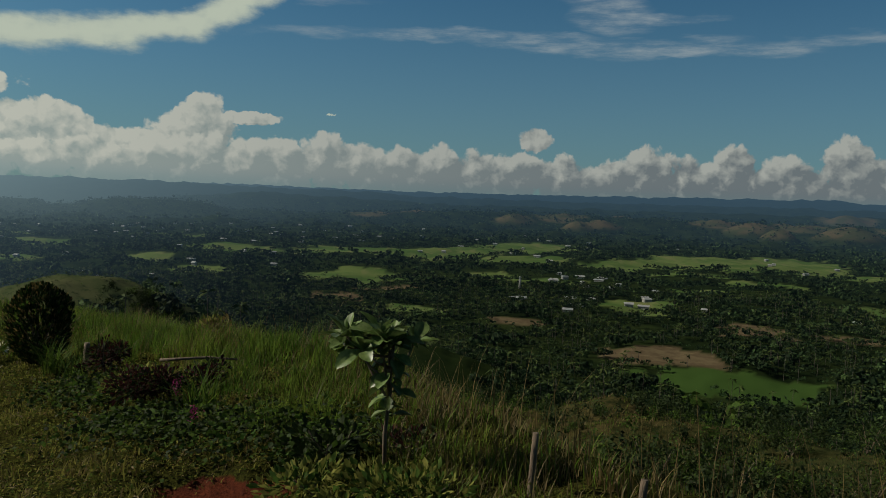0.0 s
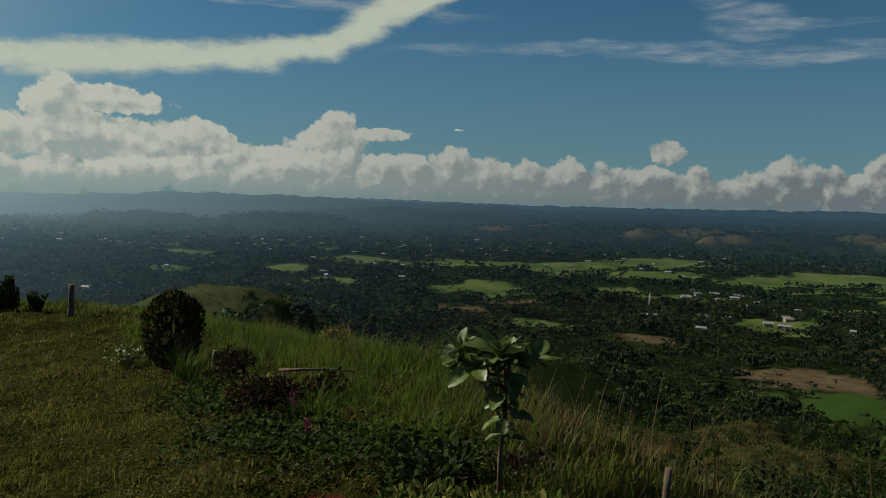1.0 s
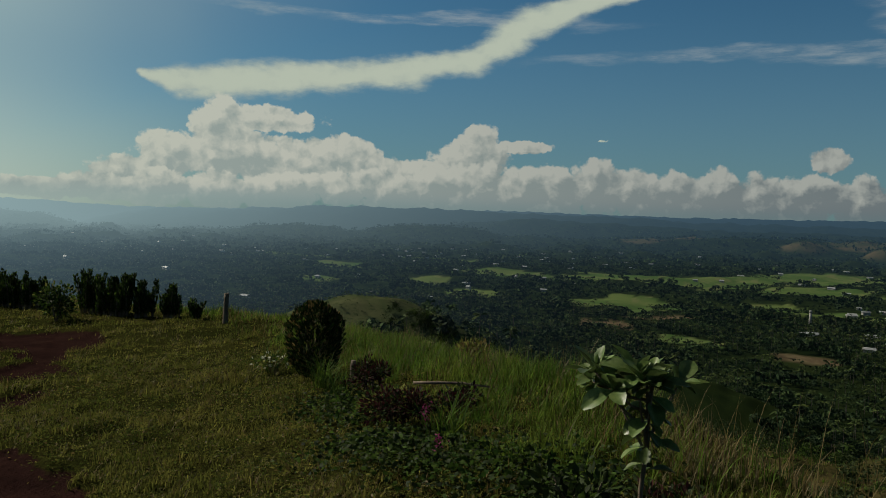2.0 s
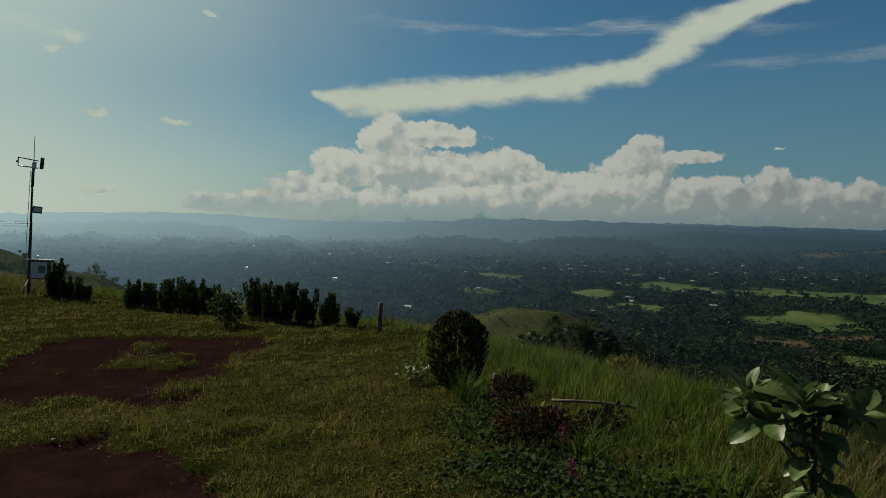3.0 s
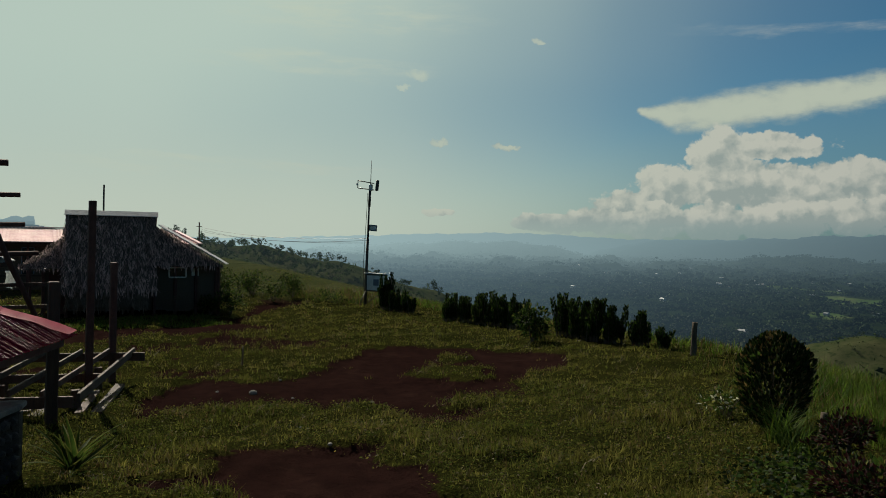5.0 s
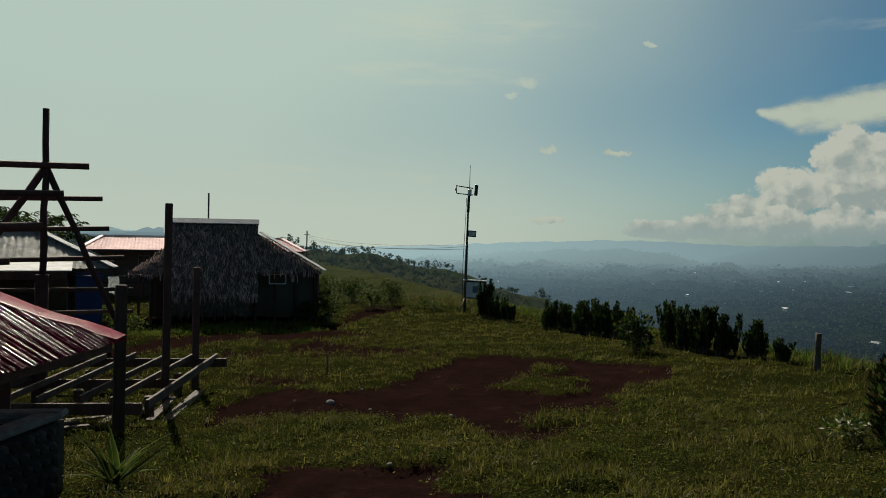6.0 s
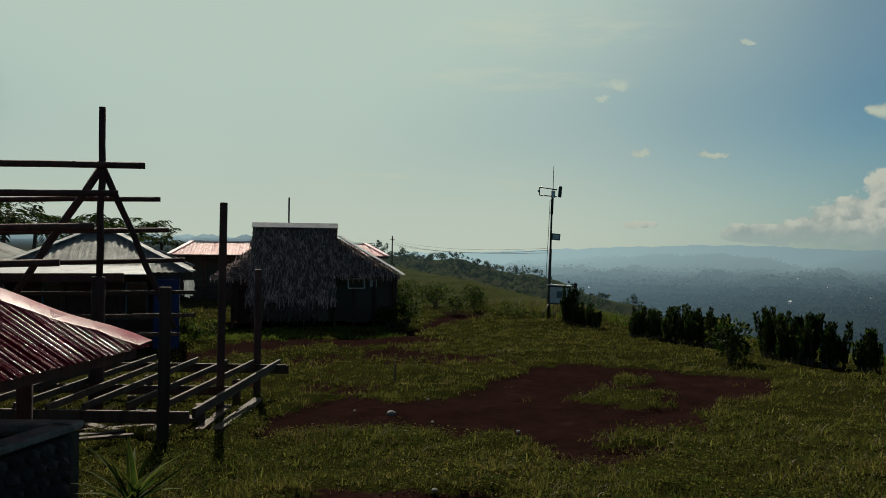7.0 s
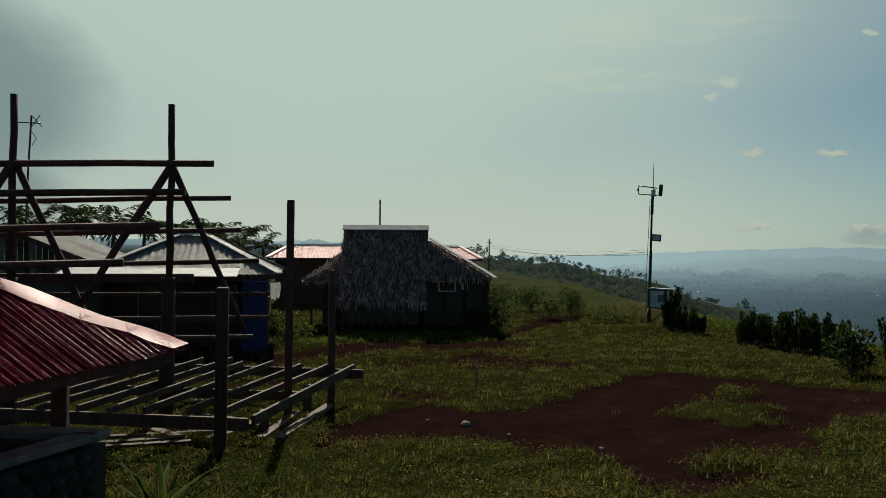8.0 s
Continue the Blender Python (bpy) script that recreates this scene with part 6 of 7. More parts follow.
def bush(name, x, y, h, w, n, leaf, mats, label, rng, upright=0.5, lobes=5, group="", stems=5, weights=None, kind="bush", egg=1.0):
    """A leafy shrub: stems from the ground and leaves in lobes round them."""
    z = height(x, y)
    th = thing(name, x, y, z, label, kind, group)
    tips = []
    for i in range(stems):
        a = math.tau * i / stems + rng.uniform(-0.4, 0.4)
        tip = Vector((math.cos(a) * w * 0.28, math.sin(a) * w * 0.28, h * rng.uniform(0.55, 0.85)))
        part("stem", tube([(0, 0, -0.05), tip * 0.5 + Vector((rng.normal() * 0.03, rng.normal() * 0.03, 0)), tip], [0.016 * h + 0.004, 0.010 * h + 0.003, 0.004], 5), BARK, th)
        tips.append(tip)
    c = np.array([[t.x, t.y, t.z * rng.uniform(0.55, 0.95)] for t in tips] + [[rng.normal() * w * 0.2, rng.normal() * w * 0.2, h * rng.uniform(0.3, 0.7)] for _ in range(lobes)])
    pick = c[rng.integers(0, len(c), n)]
    v = rng.normal(size=(n, 3))
    v /= np.linalg.norm(v, axis=1, keepdims=True)
    p = pick + v * np.array([w * 0.27, w * 0.27, h * 0.24]) * rng.uniform(0.35, 1.0, (n, 1))
    if egg < 1.0:
        p = v * rng.uniform(0.55, 1.0, (n, 1)) ** 0.5 * [w / 2, w / 2, h * 0.52] + [0, 0, h * 0.5]
        p *= (1.0 + 0.09 * np.sin(5 * np.arctan2(p[:, 1], p[:, 0]) + 7 * p[:, 2]) + 0.07 * np.sin(11 * np.arctan2(p[:, 1], p[:, 0]) - 17 * p[:, 2]) + 0.05 * np.abs(rng.normal(size=n)))[:, None]
    rr = np.hypot(p[:, 0], p[:, 1])
    top = h * np.sqrt(np.clip(1 - (rr / (w * 0.62)) ** 2 * egg, 0.05, 1))
    p[:, 2] = np.clip(p[:, 2], 0.02, top)
    d = v * (1 - upright) + np.array([0, 0, 1.0]) * upright
    L = rng.uniform(0.6, 1.3, n) * leaf
    idx = rng.choice(len(mats), n, p=weights)
    part("foliage", leaf_cloud("foliage", p, d, L, L * 0.42, mats, rng, 0.25, idx), None, th)
    return th


def column_shrub(x, y, h, w, rng, label, group):
    """A stiff shrub of upright, club-like green shoots."""
    z = height(x, y)
    th = thing("column_shrub", x, y, z, label, "shrub", group)
    C, D = [], []
    m = int(8 + 14 * w)
    for i in range(m):
        a, r = rng.uniform(0, math.tau), w * 0.42 * math.sqrt(rng.uniform())
        bx, by, hh = math.cos(a) * r, math.sin(a) * r, h * rng.uniform(0.5, 1.02)
        lean = Vector((rng.normal() * 0.15, rng.normal() * 0.15, 0)) * hh
        part("stem", tube([(bx, by, -0.05), Vector((bx, by, hh * 0.5)) + lean * 0.4, Vector((bx, by, hh * 0.95)) + lean], [0.025, 0.02, 0.008], 5), BARK, th)
        k = int(230 * hh)
        t = rng.uniform(0.12, 1.0, k)
        ang = rng.uniform(0, math.tau, k)
        rad = 0.10 * np.sqrt(np.clip(1 - ((t - 0.55) / 0.5) ** 2, 0.12, 1)) * rng.uniform(0.7, 1.15, k)
        C.append(np.stack([bx + lean.x * t + np.cos(ang) * rad * 0.5, by + lean.y * t + np.sin(ang) * rad * 0.5, hh * t * 0.97], 1))
        D.append(np.stack([np.cos(ang) * 0.5, np.sin(ang) * 0.5, np.full(k, 0.9)], 1))
    C, D = np.concatenate(C), np.concatenate(D)
    L = rng.uniform(0.06, 0.13, len(C))
    part("foliage", leaf_cloud("foliage", C, D, L, L * 0.4, [LEAF_DARK, LEAF], rng, 0.1, (rng.uniform(0, 1, len(C)) < 0.35).astype(int)), None, th)
    return th


def hedge():
    rng = np.random.default_rng(24)
    text = "dark green shrub of upright shoots along the rim"
    for x, y, h, w in ((-24.9, 20.0, 1.0, 1.1), (-23.9, 20.1, 0.95, 0.9), (-22.8, 20.1, 1.15, 1.0), (-21.9, 20.1, 1.3, 0.8), (-20.9, 20.0, 1.05, 0.8),
                       (-17.7, 19.2, 1.25, 0.8), (-16.9, 19.0, 1.2, 0.8), (-16.2, 18.8, 1.25, 0.8), (-15.5, 18.9, 1.05, 0.7), (-14.8, 19.2, 0.95, 0.6), (-13.55, 18.6, 0.58, 0.3),
                       (-30.6, 20.6, 1.65, 0.7), (-29.7, 20.5, 1.0, 0.8), (-28.9, 20.6, 0.8, 0.8)):
        column_shrub(x, y, h, w, rng, text if h > 0.8 else "small dark shrub of upright shoots", "shrubs along the rim")
    for x, y, h, w, n, nm in ((-17.0, 17.2, 1.15, 1.05, 1100, "round leafy shrub at the edge of bare soil"), (-37.7, 18.2, 0.95, 1.3, 600, "dark leafy shrub beyond the lawn"),
                              (-39.0, 19.8, 1.0, 1.2, 600, "dark leafy shrub beyond the lawn"), (-41.0, 18.4, 1.35, 2.0, 800, "wide leafy shrub near the hut"),
                              (-31.3, 13.6, 1.35, 1.3, 800, "dark leafy shrub at the corner of the hut"), (-31.9, 13.0, 0.9, 1.0, 500, "dark leafy shrub at the corner of the hut"),
                              (-28.9, 4.8, 1.15, 1.3, 700, "light green shrub between the houses"), (-30.0, 5.9, 0.8, 1.2, 500, "light green shrub between the houses"),
                              (-27.0, 1.0, 0.9, 1.6, 500, "dark weeds along the house front"), (-27.8, 5.3, 0.6, 1.0, 400, "light green shrub between the houses"),
                              (-40.5, 16.4, 1.35, 1.5, 900, "dark leafy shrub beyond the lawn"), (-42.6, 18.9, 1.4, 1.5, 900, "dark leafy shrub beyond the lawn"),
                              (-41.4, 20.7, 1.25, 1.3, 800, "dark leafy shrub beyond the lawn"), (-43.6, 17.4, 1.6, 2.0, 1100, "wide leafy shrub near the hut"),
                              (-34.5, 20.0, 0.55, 1.4, 400, "low dry shrub beside the mast"), (-36.0, 20.3, 0.7, 1.6, 450, "low dry shrub beside the mast")):
        bush("shrub", x, y, h, w, n, 0.13, [LEAF, LEAF_DARK, LEAF_PALE], nm, rng, 0.35, 5, "shrubs", weights=[0.5, 0.4, 0.1] if "light" not in nm and "dry" not in nm else [0.5, 0.1, 0.4])


SLOPE_BUSHES = [(4.2, 20.5, 1.3, 1.7), (5.3, 18.6, 1.5, 2.0), (6.4, 20.0, 1.2, 1.5), (7.4, 19.2, 1.6, 2.2), (8.9, 21.5, 1.3, 1.9), (10.2, 20.6, 1.7, 2.4), (11.6, 22.0, 1.4, 2.0),
                (12.9, 22.6, 1.8, 2.3), (14.3, 24.0, 1.5, 2.2), (9.4, 25.6, 1.0, 1.3), (12.4, 27.0, 1.3, 1.7), (14.9, 26.6, 1.5, 1.8), (3.4, 24.5, 1.0, 1.3), (16.2, 25.2, 1.6, 2.1)]


def planting():
    """The round bush, red-leaved plants, flowers and creepers before the rim."""
    rng = np.random.default_rng(25)
    bush("round_bush", -5.17, 10.15, 1.04, 0.70, 6500, 0.07, [LEAF_DARK, LEAF, DRY_GRASS], "dense dark egg-shaped clipped bush with brownish tips", rng, 0.6, 14, weights=[0.70, 0.10, 0.20], egg=0.6)
    bush("red_leaved_bush", -3.75, 8.95, 0.50, 0.42, 900, 0.055, [LEAF_RED, LEAF_DARK], "low bush with dark maroon leaves", rng, 0.35, 6, "red-leaved plants", weights=[0.6, 0.4])
    bush("red_leaved_bush", -2.62, 7.10, 0.42, 0.68, 2400, 0.048, [LEAF_RED, LEAF_DARK, LEAF_PALE], "spreading bush with maroon and reddish leaves", rng, 0.25, 10, "red-leaved plants", weights=[0.62, 0.32, 0.06])
    bush("red_leaved_bush", -2.20, 7.45, 0.40, 0.42, 600, 0.055, [LEAF_RED, LEAF_DARK], "small bush with dark maroon leaves", rng, 0.35, 4, "red-leaved plants", weights=[0.5, 0.5])
    bush("pale_leaved_bush", -3.0, 7.75, 0.30, 0.6, 420, 0.09, [LEAF_PALE, LEAF], "low bush with pale variegated leaves", rng, 0.3, 4, weights=[0.6, 0.4])
    bush("white_flowered_bush", -6.15, 10.7, 0.42, 0.55, 380, 0.07, [LEAF, LEAF_PALE, PETAL_WHITE], "small bush with whitish flowers", rng, 0.35, 4, weights=[0.5, 0.35, 0.15])
    bush("dry_bush", -2.9, 10.2, 0.45, 0.42, 260, 0.08, [DRY_GRASS, LEAF_PALE], "small dry brownish bush in the tall grass", rng, 0.6, 3)
    bush("dark_bush", -0.62, 4.75, 0.34, 0.5, 420, 0.075, [LEAF_DARK, LEAF], "dark bush with rounded leaves at the path's edge", rng, 0.3, 4, weights=[0.8, 0.2])
    bush("pale_leaved_bush", -0.45, 3.95, 0.26, 0.80, 900, 0.065, [LEAF_PALE, LEAF], "bush with pale yellow-green leaves", rng, 0.4, 5, weights=[0.65, 0.35])
    bush("pale_leaved_bush", -0.05, 3.85, 0.22, 0.6, 480, 0.06, [LEAF_PALE, LEAF], "bush with pale yellow-green leaves", rng, 0.4, 5, weights=[0.5, 0.5])
    bush("red_leaved_bush", -0.15, 4.75, 0.2, 0.35, 160, 0.06, [LEAF_RED, LEAF_DARK], "small plant with dark red leaves", rng, 0.5, 3, "red-leaved plants")
    # scrub on the slope below the path
    for x, y, h, w in SLOPE_BUSHES:
        bush("slope_bush", x, y, h, w, 900, 0.11, [LEAF, LEAF_DARK], "dark green bush on the slope below the path", rng, 0.3, 9, "slope bushes", weights=[0.28, 0.72])
    # creeping plants with heart-shaped leaves
    n = 7500
    cx, cy, sr = np.array([-1.15, -1.75, -0.70, -2.6, -3.9, -2.1, -3.2]), np.array([5.45, 5.85, 5.15, 6.3, 8.35, 6.0, 7.6]), np.array([0.55, 0.5, 0.4, 0.4, 0.45, 0.4, 0.4])
    k = rng.integers(0, len(cx), n)
    x, y = cx[k] + rng.normal(size=n) * sr[k] * 0.6, cy[k] + rng.normal(size=n) * sr[k] * 0.6
    free = inside(SOIL[4:], x, y) < -0.03
    x, y = x[free], y[free]
    n = len(x)
    c = np.stack([x, y, land(x, y) + rng.uniform(0.01, 0.16, n)], 1)
    d = np.stack([rng.normal(size=n), rng.normal(size=n), rng.uniform(-0.1, 0.6, n)], 1)
    L = rng.uniform(0.028, 0.055, n)
    tagged(new("creeping_plants", leaf_cloud("creeping_plants", c, d, L, L * 0.8, [LEAF, LEAF_DARK], rng, 0.3, rng.integers(0, 2, n))), "creeping plants with small heart-shaped green leaves", "plants", kind="stuff")
    # strap leaves arching beside the red bush
    for x, y, m, h in ((-1.98, 6.62, 70, 0.55), (-4.55, 9.3, 80, 0.5), (-4.1, 8.9, 60, 0.45)):
        z = height(x, y)
        th = thing("strap_leaved_clump", x, y, z, "clump of narrow arching green leaves", "plant", "strap-leaved clumps")
        root = np.stack([rng.normal(size=m) * 0.07, rng.normal(size=m) * 0.07, np.zeros(m)], 1)
        part("leaf_tuft", blades("leaf_tuft", root, rng.uniform(0.6, 1.1, m) * h, np.full(m, 0.018), [TALL_GRASS, LEAF], rng, 1.2, rng.integers(0, 2, m), 4), None, th)
    # pink flower spikes
    for x, y, h in ((-1.80, 5.86, 0.22), (-2.22, 6.72, 0.30)):
        z = height(x, y)
        th = thing("flower_spike", x, y, z, "small plant with a pink flower spike", "flower", "pink flowers")
        part("stem", tube([(0, 0, -0.03), (0.01, 0, h)], [0.006, 0.004], 5), LEAF, th)
        m = 60
        c = np.stack([rng.normal(size=m) * 0.018, rng.normal(size=m) * 0.018, rng.uniform(0.45, 1.05, m) * h], 1)
        v = rng.normal(size=(m, 3))
        tagged(part("flower_head", leaf_cloud("flower_head", c, v, 0.024, 0.014, [PETAL], rng), None, th), kind="stuff")
    # a dry branch lying out over the grass
    x, y = -2.65, 7.5
    br = part("dry_branch", tube([(0, 0, 0), (0.22, 0.02, 0.02), (0.45, 0.08, 0.03), (0.72, 0.12, 0.015)], [0.016, 0.014, 0.012, 0.008], 7), BARK, None)
    br.location = (x, y, height(x, y) + 0.36)
    tagged(br, "pale dry branch lying across the low bushes", "branch")
    for x, y, h, r, text in ((-4.30, 9.54, 0.30, 0.035, "short dark stump of a post"), (0.53, 3.98, 0.33, 0.018, "weathered wooden stake in the grass"), (1.07, 3.86, 0.13, 0.02, "short wooden stake in the grass"),
                             (-11.85, 17.6, 0.78, 0.07, "dark stump of a post on the rim"), (-16.9, 8.6, 0.42, 0.02, "thin stake in the lawn")):
        z = height(x, y)
        p = part("stake", rough_pole((0, 0, -0.15), (0.02, 0.01, h), r, rng, 7, 0.004), BARK, None)
        p.location = (x, y, z)
        tagged(p, text, "stake", "stakes")
    # a few stones on the bare soil
    for x, y, r in ((-13.35, 7.45, 0.075), (-12.7, 7.9, 0.03), (-11.2, 8.6, 0.035), (-14.6, 8.5, 0.03), (-8.0, 6.2, 0.03), (-9.6, 6.6, 0.025), (-13.9, 7.0, 0.03)):
        bm = bmesh.new()
        bmesh.ops.create_icosphere(bm, subdivisions=2, radius=r)
        for v in bm.verts:
            v.co *= 1 + 0.25 * noise.noise(v.co * 9 / r * 0.1 + Vector((x, y, 0)))
            v.co.z *= 0.65
        p = part("loose_stone", bm, CONCRETE, None)
        p.location = (x, y, height(x, y) + r * 0.4)
        tagged(p, "small pale stone on the bare soil", "stone", "loose stones")


def big_leaf_mesh(name, length, width, curl, rng):
    """A broad leaf with a midrib, cupped and drooping."""
    n, m = 7, 5
    vs, fs = [], []
    for i in range(n):
        t = i / (n - 1)
        w = width * 0.5 * math.sin(math.pi * (0.03 + 0.95 * t) ** 1.5) ** 0.75 if i < n - 1 else width * 0.12
        for j in range(m):
            u = j / (m - 1) * 2 - 1
            vs.append((length * t, w * u, -curl * length * t * t + abs(u) * w * 0.45 + 0.012 * math.sin(9 * t + 3 * u) * length))
    for i in range(n - 1):
        for j in range(m - 1):
            a = i * m + j
            fs.append((a, a + 1, a + m + 1, a + m))
    return mesh_from(name, vs, fs, [LEAF_BIG], smooth=True)


def sapling():
    rng = np.random.default_rng(26)
    x, y = -0.25, 4.50
    z = height(x, y)
    th = thing("sapling", x, y, z, "young tree with a thin stem and large glossy leaves", "tree")
    top = 2.50 - z
    part("stem", tube([(0, 0, -0.1), (-0.01, 0.0, 0.25), (0.015, -0.02, top * 0.55), (0.0, -0.03, top * 0.82)], [0.014, 0.012, 0.010, 0.007], 8), BARK, th)
    meshes = [big_leaf_mesh("leaf", 0.17, 0.10, 0.12, rng), big_leaf_mesh("leaf", 0.15, 0.085, 0.0, rng), big_leaf_mesh("leaf", 0.19, 0.105, 0.28, rng)]
    tips = []
    for i in range(11):
        a = math.tau * i * 0.381
        r = 0.05 + 0.27 * ((i * 7 % 11) / 11)
        t = Vector((math.cos(a) * r - 0.05, math.sin(a) * r * 0.9 - 0.03, top * (0.86 + 0.10 * ((i * 5 % 11) / 11)) - r * 0.22))
        s = Vector((0.01, -0.02, top * (0.45 + 0.035 * i)))
        part("branch", tube([s, (s + t) / 2 + Vector((0, 0, -0.02)), t], [0.009, 0.007, 0.005], 6), BARK, th)
        tips.append((t, a, 13))
    for i in range(14):
        a = math.tau * i * 0.381 + 1.0
        s = Vector((0.01, -0.02, top * (0.40 + 0.03 * i)))
        tips.append((s, a, 2))
    for t, a0, m in tips:
        for k in range(m):
            a = a0 + (math.tau * k / m if m > 2 else rng.uniform(-0.8, 0.8)) + rng.uniform(-0.3, 0.3)
            ob = new("leaf", meshes[int(rng.integers(3))])
            ob.parent = th
            ob.matrix_basis = Matrix.Translation(t + Vector((math.cos(a), math.sin(a), 0)) * 0.012) @ Matrix.Rotation(a, 4, "Z") @ Matrix.Rotation(-rng.uniform(-0.35, 1.15) if m > 2 else rng.uniform(0.0, 0.6), 4, "Y") \
                @ Matrix.Rotation(rng.uniform(-0.6, 0.6), 4, "X") @ Matrix.Scale(rng.uniform(0.42, 0.92), 4)


def spiky_plant():
    rng = np.random.default_rng(27)
    x, y = -8.75, 3.72
    z = height(x, y)
    th = thing("spiky_plant", x, y, z, "spiky plant with long stiff leaves edged in cream", "plant")
    data = []
    for k in range(3):
        vs, fs = [], []
        for i in range(7):
            t = i / 6
            w = 0.035 * (1 - t) ** 0.6 * (0.6 + 1.2 * t * (1 - t) * 2) + 0.001
            for j, u in enumerate((-1, -0.72, 0, 0.72, 1)):
                vs.append((t * 0.55, u * w, -0.06 * k * t * t * 3 + abs(u) * w * 0.5))
        idx = []
        for i in range(6):
            for j in range(4):
                a = i * 5 + j
                fs.append((a, a + 1, a + 6, a + 5)), idx.append(1 if j in (0, 3) else 0)
        data.append(mesh_from("leaf", vs, fs, [LEAF, LEAF_PALE], idx, smooth=True))
    for i in range(26):
        ob = new("leaf", data[i % 3])
        ob.parent = th
        ob.matrix_basis = Matrix.Translation((rng.normal() * 0.02, rng.normal() * 0.02, 0.0)) @ Matrix.Rotation(i * 2.4, 4, "Z") @ Matrix.Rotation(-radians(rng.uniform(25, 86)), 4, "Y") @ Matrix.Scale(rng.uniform(0.75, 1.15), 4)


def palm(x, y, trunk_h, rng, label, spread=2.6):
    z = height(x, y)
    th = thing("palm_tree", x, y, z, label, "palm", "palms behind the houses")
    lean = Vector((rng.normal() * 0.3, rng.normal() * 0.3, 0))
    top = Vector((0, 0, trunk_h)) + lean
    part("trunk", tube([(0, 0, -0.3), Vector((0, 0, trunk_h * 0.5)) + lean * 0.3, top], [0.16, 0.12, 0.10], 9), BARK, th)
    C, D, L = [], [], []
    for i in range(17):
        a, up = rng.uniform(0, math.tau), rng.uniform(0.1, 1.6)
        prev = top.copy()
        d = Vector((math.cos(a), math.sin(a), up)).normalized()
        for k in range(11):
            p = prev + d * spread / 11
            d = (d + Vector((0, 0, -0.12))).normalized()
            side = d.cross(Vector((0, 0, 1))).normalized()
            for sgn in (-1, 1, -1, 1):
                v = side * sgn + d * 0.8 + Vector((0, 0, -0.25 + rng.normal() * 0.2))
                C.append(tuple(prev.lerp(p, rng.uniform()))), D.append(tuple(v)), L.append(0.62 * (1 - 0.055 * abs(k - 4)))
            prev = p
    C, D, L = np.array(C), np.array(D), np.array(L)
    part("crown", leaf_cloud("crown", C, D, L, 0.075, [LEAF_DARK, LEAF], rng, 0.5, rng.integers(0, 2, len(C))), None, th)


def palms():
    rng = np.random.default_rng(28)
    for az, r, top in ((104.5, 46, 2.1), (101.5, 50, 2.3), (99.5, 44, 2.2), (97.6, 52, 1.7), (95.2, 55, 1.2), (92.6, 48, 1.5), (91.0, 56, 1.2), (89.4, 60, 0.7), (108, 48, 2.4)):
        p = toward(az) * r + Vector((-2.2, 4.4, 0))
        palm(p.x, p.y, 2.6 + r * math.tan(radians(top)) - height(p.x, p.y) - 0.9, rng, "palm with drooping dark green fronds behind the houses")


lawn_grass()
turf_edges()
rim_grass()
slope_growth()
hedge()
planting()
sapling()
spiky_plant()
palms()

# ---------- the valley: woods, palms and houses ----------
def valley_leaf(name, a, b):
    return with_painted_haze(material(name, a, b, 0.05, 0.8, 0.0, vary=0.4, spec=0.06), 4300.0)


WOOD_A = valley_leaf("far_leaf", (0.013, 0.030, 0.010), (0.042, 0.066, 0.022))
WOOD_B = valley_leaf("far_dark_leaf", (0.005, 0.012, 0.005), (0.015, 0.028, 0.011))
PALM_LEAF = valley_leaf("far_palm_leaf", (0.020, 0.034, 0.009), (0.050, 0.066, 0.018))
FAR_TRUNK = with_painted_haze(material("far_trunk", (0.045, 0.038, 0.031), (0.075, 0.064, 0.052), 0.5, 0.9, 0.0), 4300.0)


def valley_points(n, r0, r1, rng, gaps, az0=-34.0, az1=64.0):
    x, y = scatter(n, rng, r0, r1, az0, az1, 0.0)
    z = land(x, y)
    r = np.hypot(x, y)
    free = (field_at(x, y) < 0) & (wave(x, y, 120.0, 91) + 0.6 * wave(x, y, 40.0, 92) > gaps)
    low = np.where(np.degrees(np.arctan2(-x, y)) > 30, z < -42, z < -30)
    mound = (np.hypot(x + 110.7, y - 237.4) < 33) | (np.hypot(x + 26, y - 329) < 50)
    keep = free & (low | (r > 420)) & ~mound & (z < -20)
    return x[keep], y[keep], z[keep]


def tree_mass(name, n, r0, r1, size, per, leaf, mats, label, seed, gaps=-0.55, flat=0.8):
    """Broad-crowned trees as leaf masses, each crown of several lobes."""
    rng = np.random.default_rng(seed)
    x, y, z = valley_points(n, r0, r1, rng, gaps)
    m = len(x)
    h = rng.uniform(*size, m) * (0.8 + 0.5 * np.clip(wave(x, y, 90.0, 93), -0.5, 1))
    lobes = rng.normal(size=(m, 4, 3)) * (h[:, None, None] * np.array([0.24, 0.24, 0.12])) + np.array([0, 0, 1.0]) * (h[:, None, None] * 0.66)
    pick = np.take_along_axis(lobes, rng.integers(0, 4, (m, per, 1)).repeat(3, 2), 1)
    v = rng.normal(size=(m, per, 3))
    v[..., 2] = np.abs(v[..., 2]) * 0.9 - 0.25
    v /= np.linalg.norm(v, axis=2, keepdims=True)
    p = pick + v * (h[:, None, None] * 0.26) * rng.uniform(0.6, 1.0, (m, per, 1))
    p[..., 2] *= flat
    p += np.stack([x, y, z], 1)[:, None, :]
    L = (h[:, None] * leaf * rng.uniform(0.7, 1.3, (m, per))).ravel()
    kind = np.repeat(rng.integers(0, len(mats), m), per)
    me = leaf_shell(name, p.reshape(-1, 3), v.reshape(-1, 3), L, mats, rng, kind)
    tagged(new(name, me), label, "woods", kind="stuff")


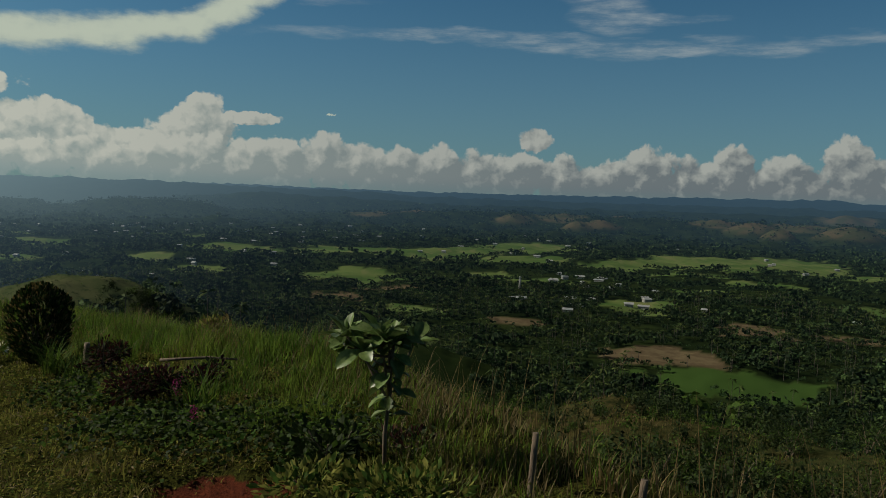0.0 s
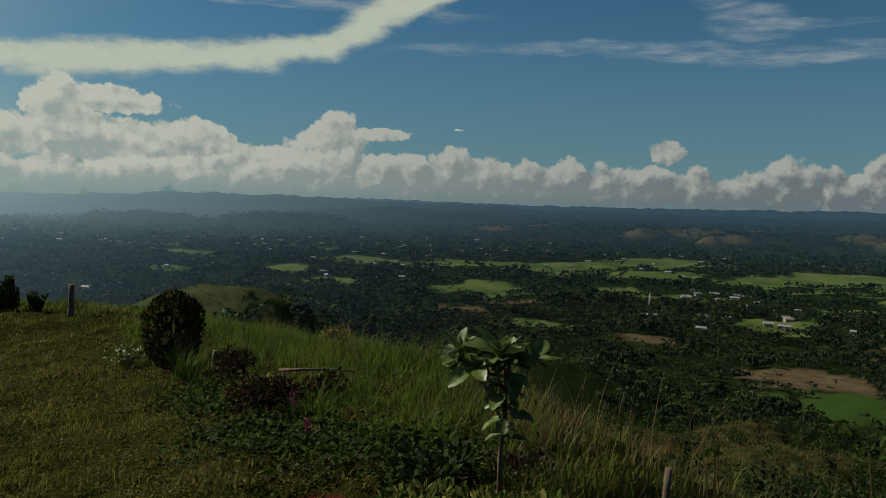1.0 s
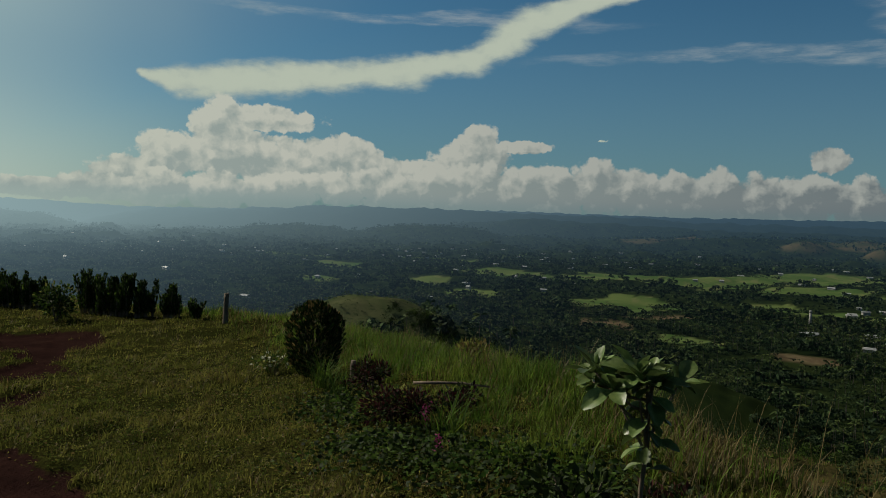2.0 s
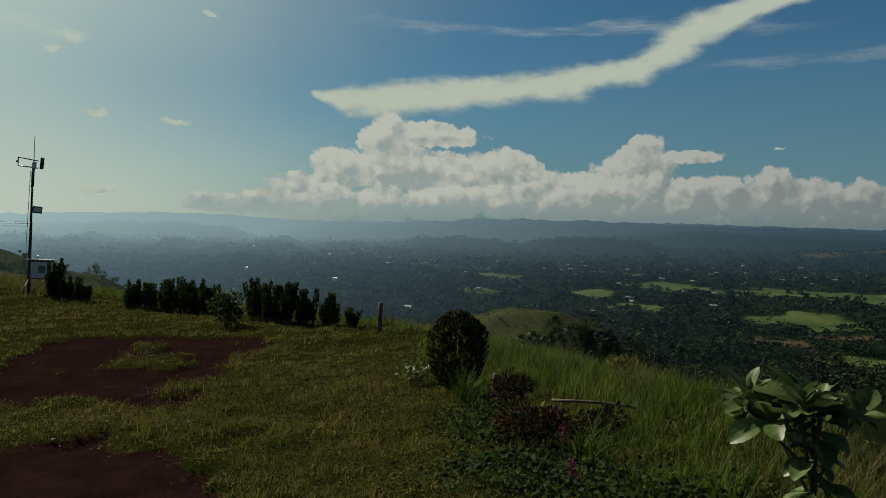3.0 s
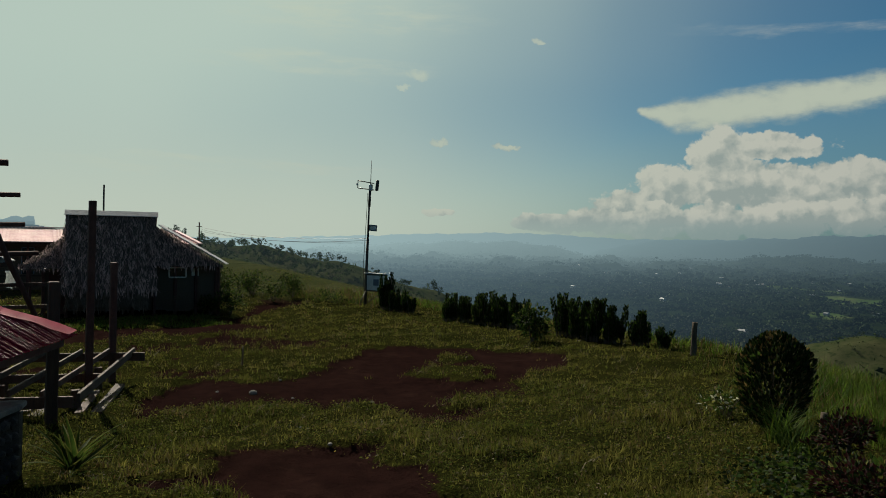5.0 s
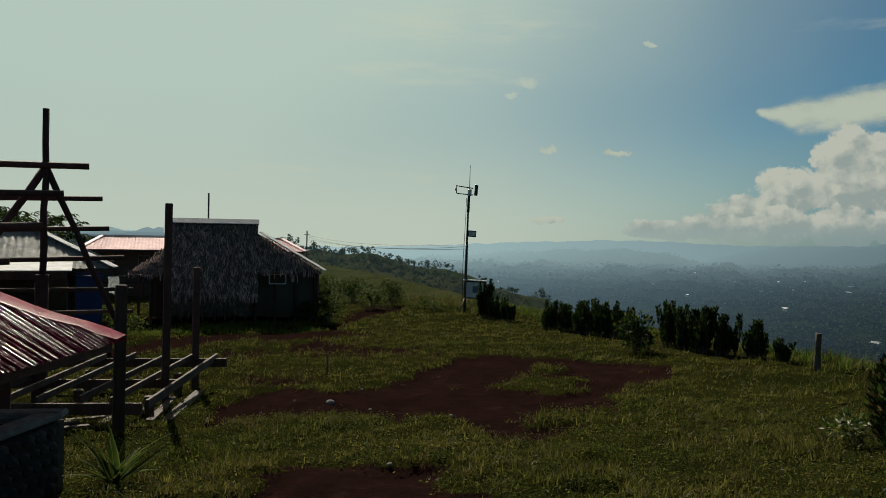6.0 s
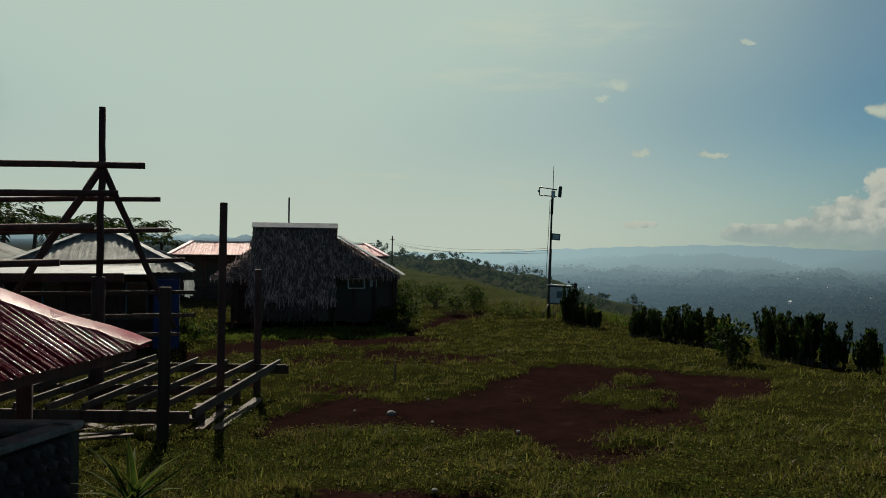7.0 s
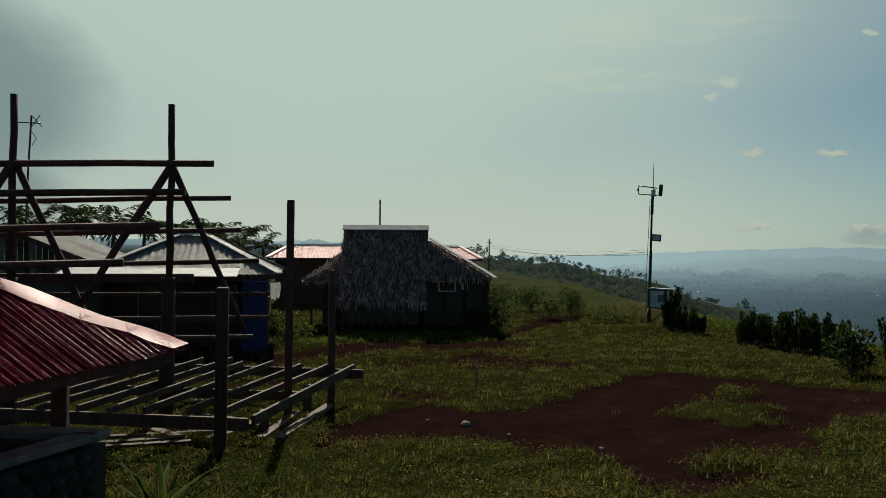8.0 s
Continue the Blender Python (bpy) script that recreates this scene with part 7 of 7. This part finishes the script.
def palm_grove(n, r0, r1, seed):
    rng = np.random.default_rng(seed)
    x, y, z = valley_points(n, r0, r1, rng, -0.2)
    m = len(x)
    h = rng.uniform(6.5, 12.0, m)
    fr = 11
    a = rng.uniform(0, math.tau, (m, fr))
    up = rng.uniform(-0.35, 0.9, (m, fr))
    d = np.stack([np.cos(a), np.sin(a), up], 2)
    c = np.stack([x, y, z + h], 1)[:, None, :] + d * 0.15
    L = np.repeat(rng.uniform(2.4, 3.4, m), fr)
    me = leaf_cloud("palm_grove", c.reshape(-1, 3), d.reshape(-1, 3), L, L * 0.26, [PALM_LEAF], rng, 0.75)
    ob = tagged(new("palm_grove", me), "grove of tall coconut palms on the valley floor", "palms", kind="stuff")
    w = 0.16
    base, top = np.stack([x, y, z - 0.5], 1), np.stack([x, y, z + h], 1)
    off = np.array([(w, 0, 0), (-w / 2, w * 0.86, 0), (-w / 2, -w * 0.86, 0)])
    v = np.concatenate([base[:, None] + off, top[:, None] + off * 0.7], 1)
    i = (np.arange(m) * 6)[:, None]
    f = np.concatenate([i + [[0, 1, 4, 3]], i + [[1, 2, 5, 4]], i + [[2, 0, 3, 5]]], 1).reshape(-1, 4)
    tagged(part("palm_trunks", mesh_from("palm_trunks", v.reshape(-1, 3), f, [FAR_TRUNK]), None, ob), kind="stuff")


tree_mass("near_woods", 6000, 110.0, 430.0, (4.0, 8.5), 56, 0.090, [WOOD_A, WOOD_B, WOOD_B], "dense broad-leaved woods below the hill", 46, -0.95)
tree_mass("near_woods", 19000, 400.0, 950.0, (4.5, 9.5), 20, 0.150, [WOOD_A, WOOD_B, WOOD_B], "dense broad-leaved woods on the valley floor", 41, -0.8)
palm_grove(5600, 200.0, 950.0, 42)
tree_mass("middle_woods", 36000, 850.0, 1900.0, (6.0, 11.0), 9, 0.22, [WOOD_A, WOOD_B, WOOD_B], "belts of trees between the fields", 43, -0.3)
tree_mass("distant_woods", 30000, 1750.0, 3600.0, (8.0, 15.0), 6, 0.27, [WOOD_B, WOOD_A, WOOD_B], "distant wooded country", 44, -0.3)

# house walls and roofs, hazed by the same painted emission
FAR_WALL = with_painted_haze(material("far_plaster", (0.16, 0.155, 0.145), (0.24, 0.235, 0.22), 0.3, 0.8, 0.0), 4300.0)
FAR_ROOF = with_painted_haze(material("far_zinc", (0.20, 0.205, 0.21), (0.34, 0.345, 0.345), 0.3, 0.5, 0.0, metal=0.3), 4300.0)


def valley_houses():
    rng = np.random.default_rng(45)
    first = None
    spots = [(rng.uniform(60, 260), rng.uniform(760, 1120)) for _ in range(20)]
    for i in range(150):
        a, r = (rng.uniform(-30, 64), rng.uniform(700, 2500)) if i % 2 else (rng.normal(20, 12), rng.normal(1950, 260))
        p = toward(a) * r
        spots.append((p.x, p.y))
    for x, y in spots:
        w, d, h = rng.uniform(5, 12), rng.uniform(4, 7), rng.uniform(2.2, 3.4)
        turn = rng.uniform(-30, 30)
        if first is None:
            first = thing("valley_house", x, y, height(x, y), "small pale house with a zinc roof in the valley", "house", "valley houses")
            part("wall", beam((-0.5, 0, 0.3), (0.5, 0, 0.3), 1.0, 1.4, bevel=0.0), FAR_WALL, first)
            bm = bmesh.new()
            vs = [bm.verts.new(c) for c in ((-0.58, -0.6, 0.95), (0.58, -0.6, 0.95), (0.58, 0.6, 0.95), (-0.58, 0.6, 0.95), (-0.55, 0, 1.5), (0.55, 0, 1.5))]
            for f in ((0, 1, 5, 4), (2, 3, 4, 5), (1, 2, 5), (3, 0, 4), (3, 2, 1, 0)):
                bm.faces.new([vs[i] for i in f])
            part("roof", bm, FAR_ROOF, first)
            first.matrix_basis = pose(x, y, height(x, y), 0, 0, turn) @ Matrix.Diagonal((w, d, h, 1))
            first_size = (w, d, h)
        else:
            ob = copy_thing(first, pose(x, y, height(x, y), 0, 0, turn))
            ob.matrix_basis = pose(x, y, height(x, y), 0, 0, turn) @ Matrix.Diagonal((w, d, h, 1))
    x, y = toward(-5.65).x * 905, toward(-5.65).y * 905
    th = thing("water_tower", x, y, height(x, y), "pale slender tower among the valley houses", "tower")
    part("shaft", tube([(0, 0, -1), (0, 0, 14)], [1.5, 1.2], 12), FAR_WALL, th)
    part("cap", tube([(0, 0, 14), (0, 0, 16)], [1.6, 1.5], 12), FAR_WALL, th)
    x, y = -47.0, 168.0
    hut = thing("field_hut", x, y, height(x, y), "small hut with a pale roof on the hillside", "hut")
    part("wall", beam((-1.4, 0, 0.8), (1.4, 0, 0.8), 2.2, 1.6, bevel=0.0), FAR_WALL, hut)
    part("roof", slab([(-1.9, -1.5, 1.7), (1.9, -1.5, 1.7), (1.9, 1.5, 2.2), (-1.9, 1.5, 2.2)], 0.08), FAR_ROOF, hut)


valley_houses()
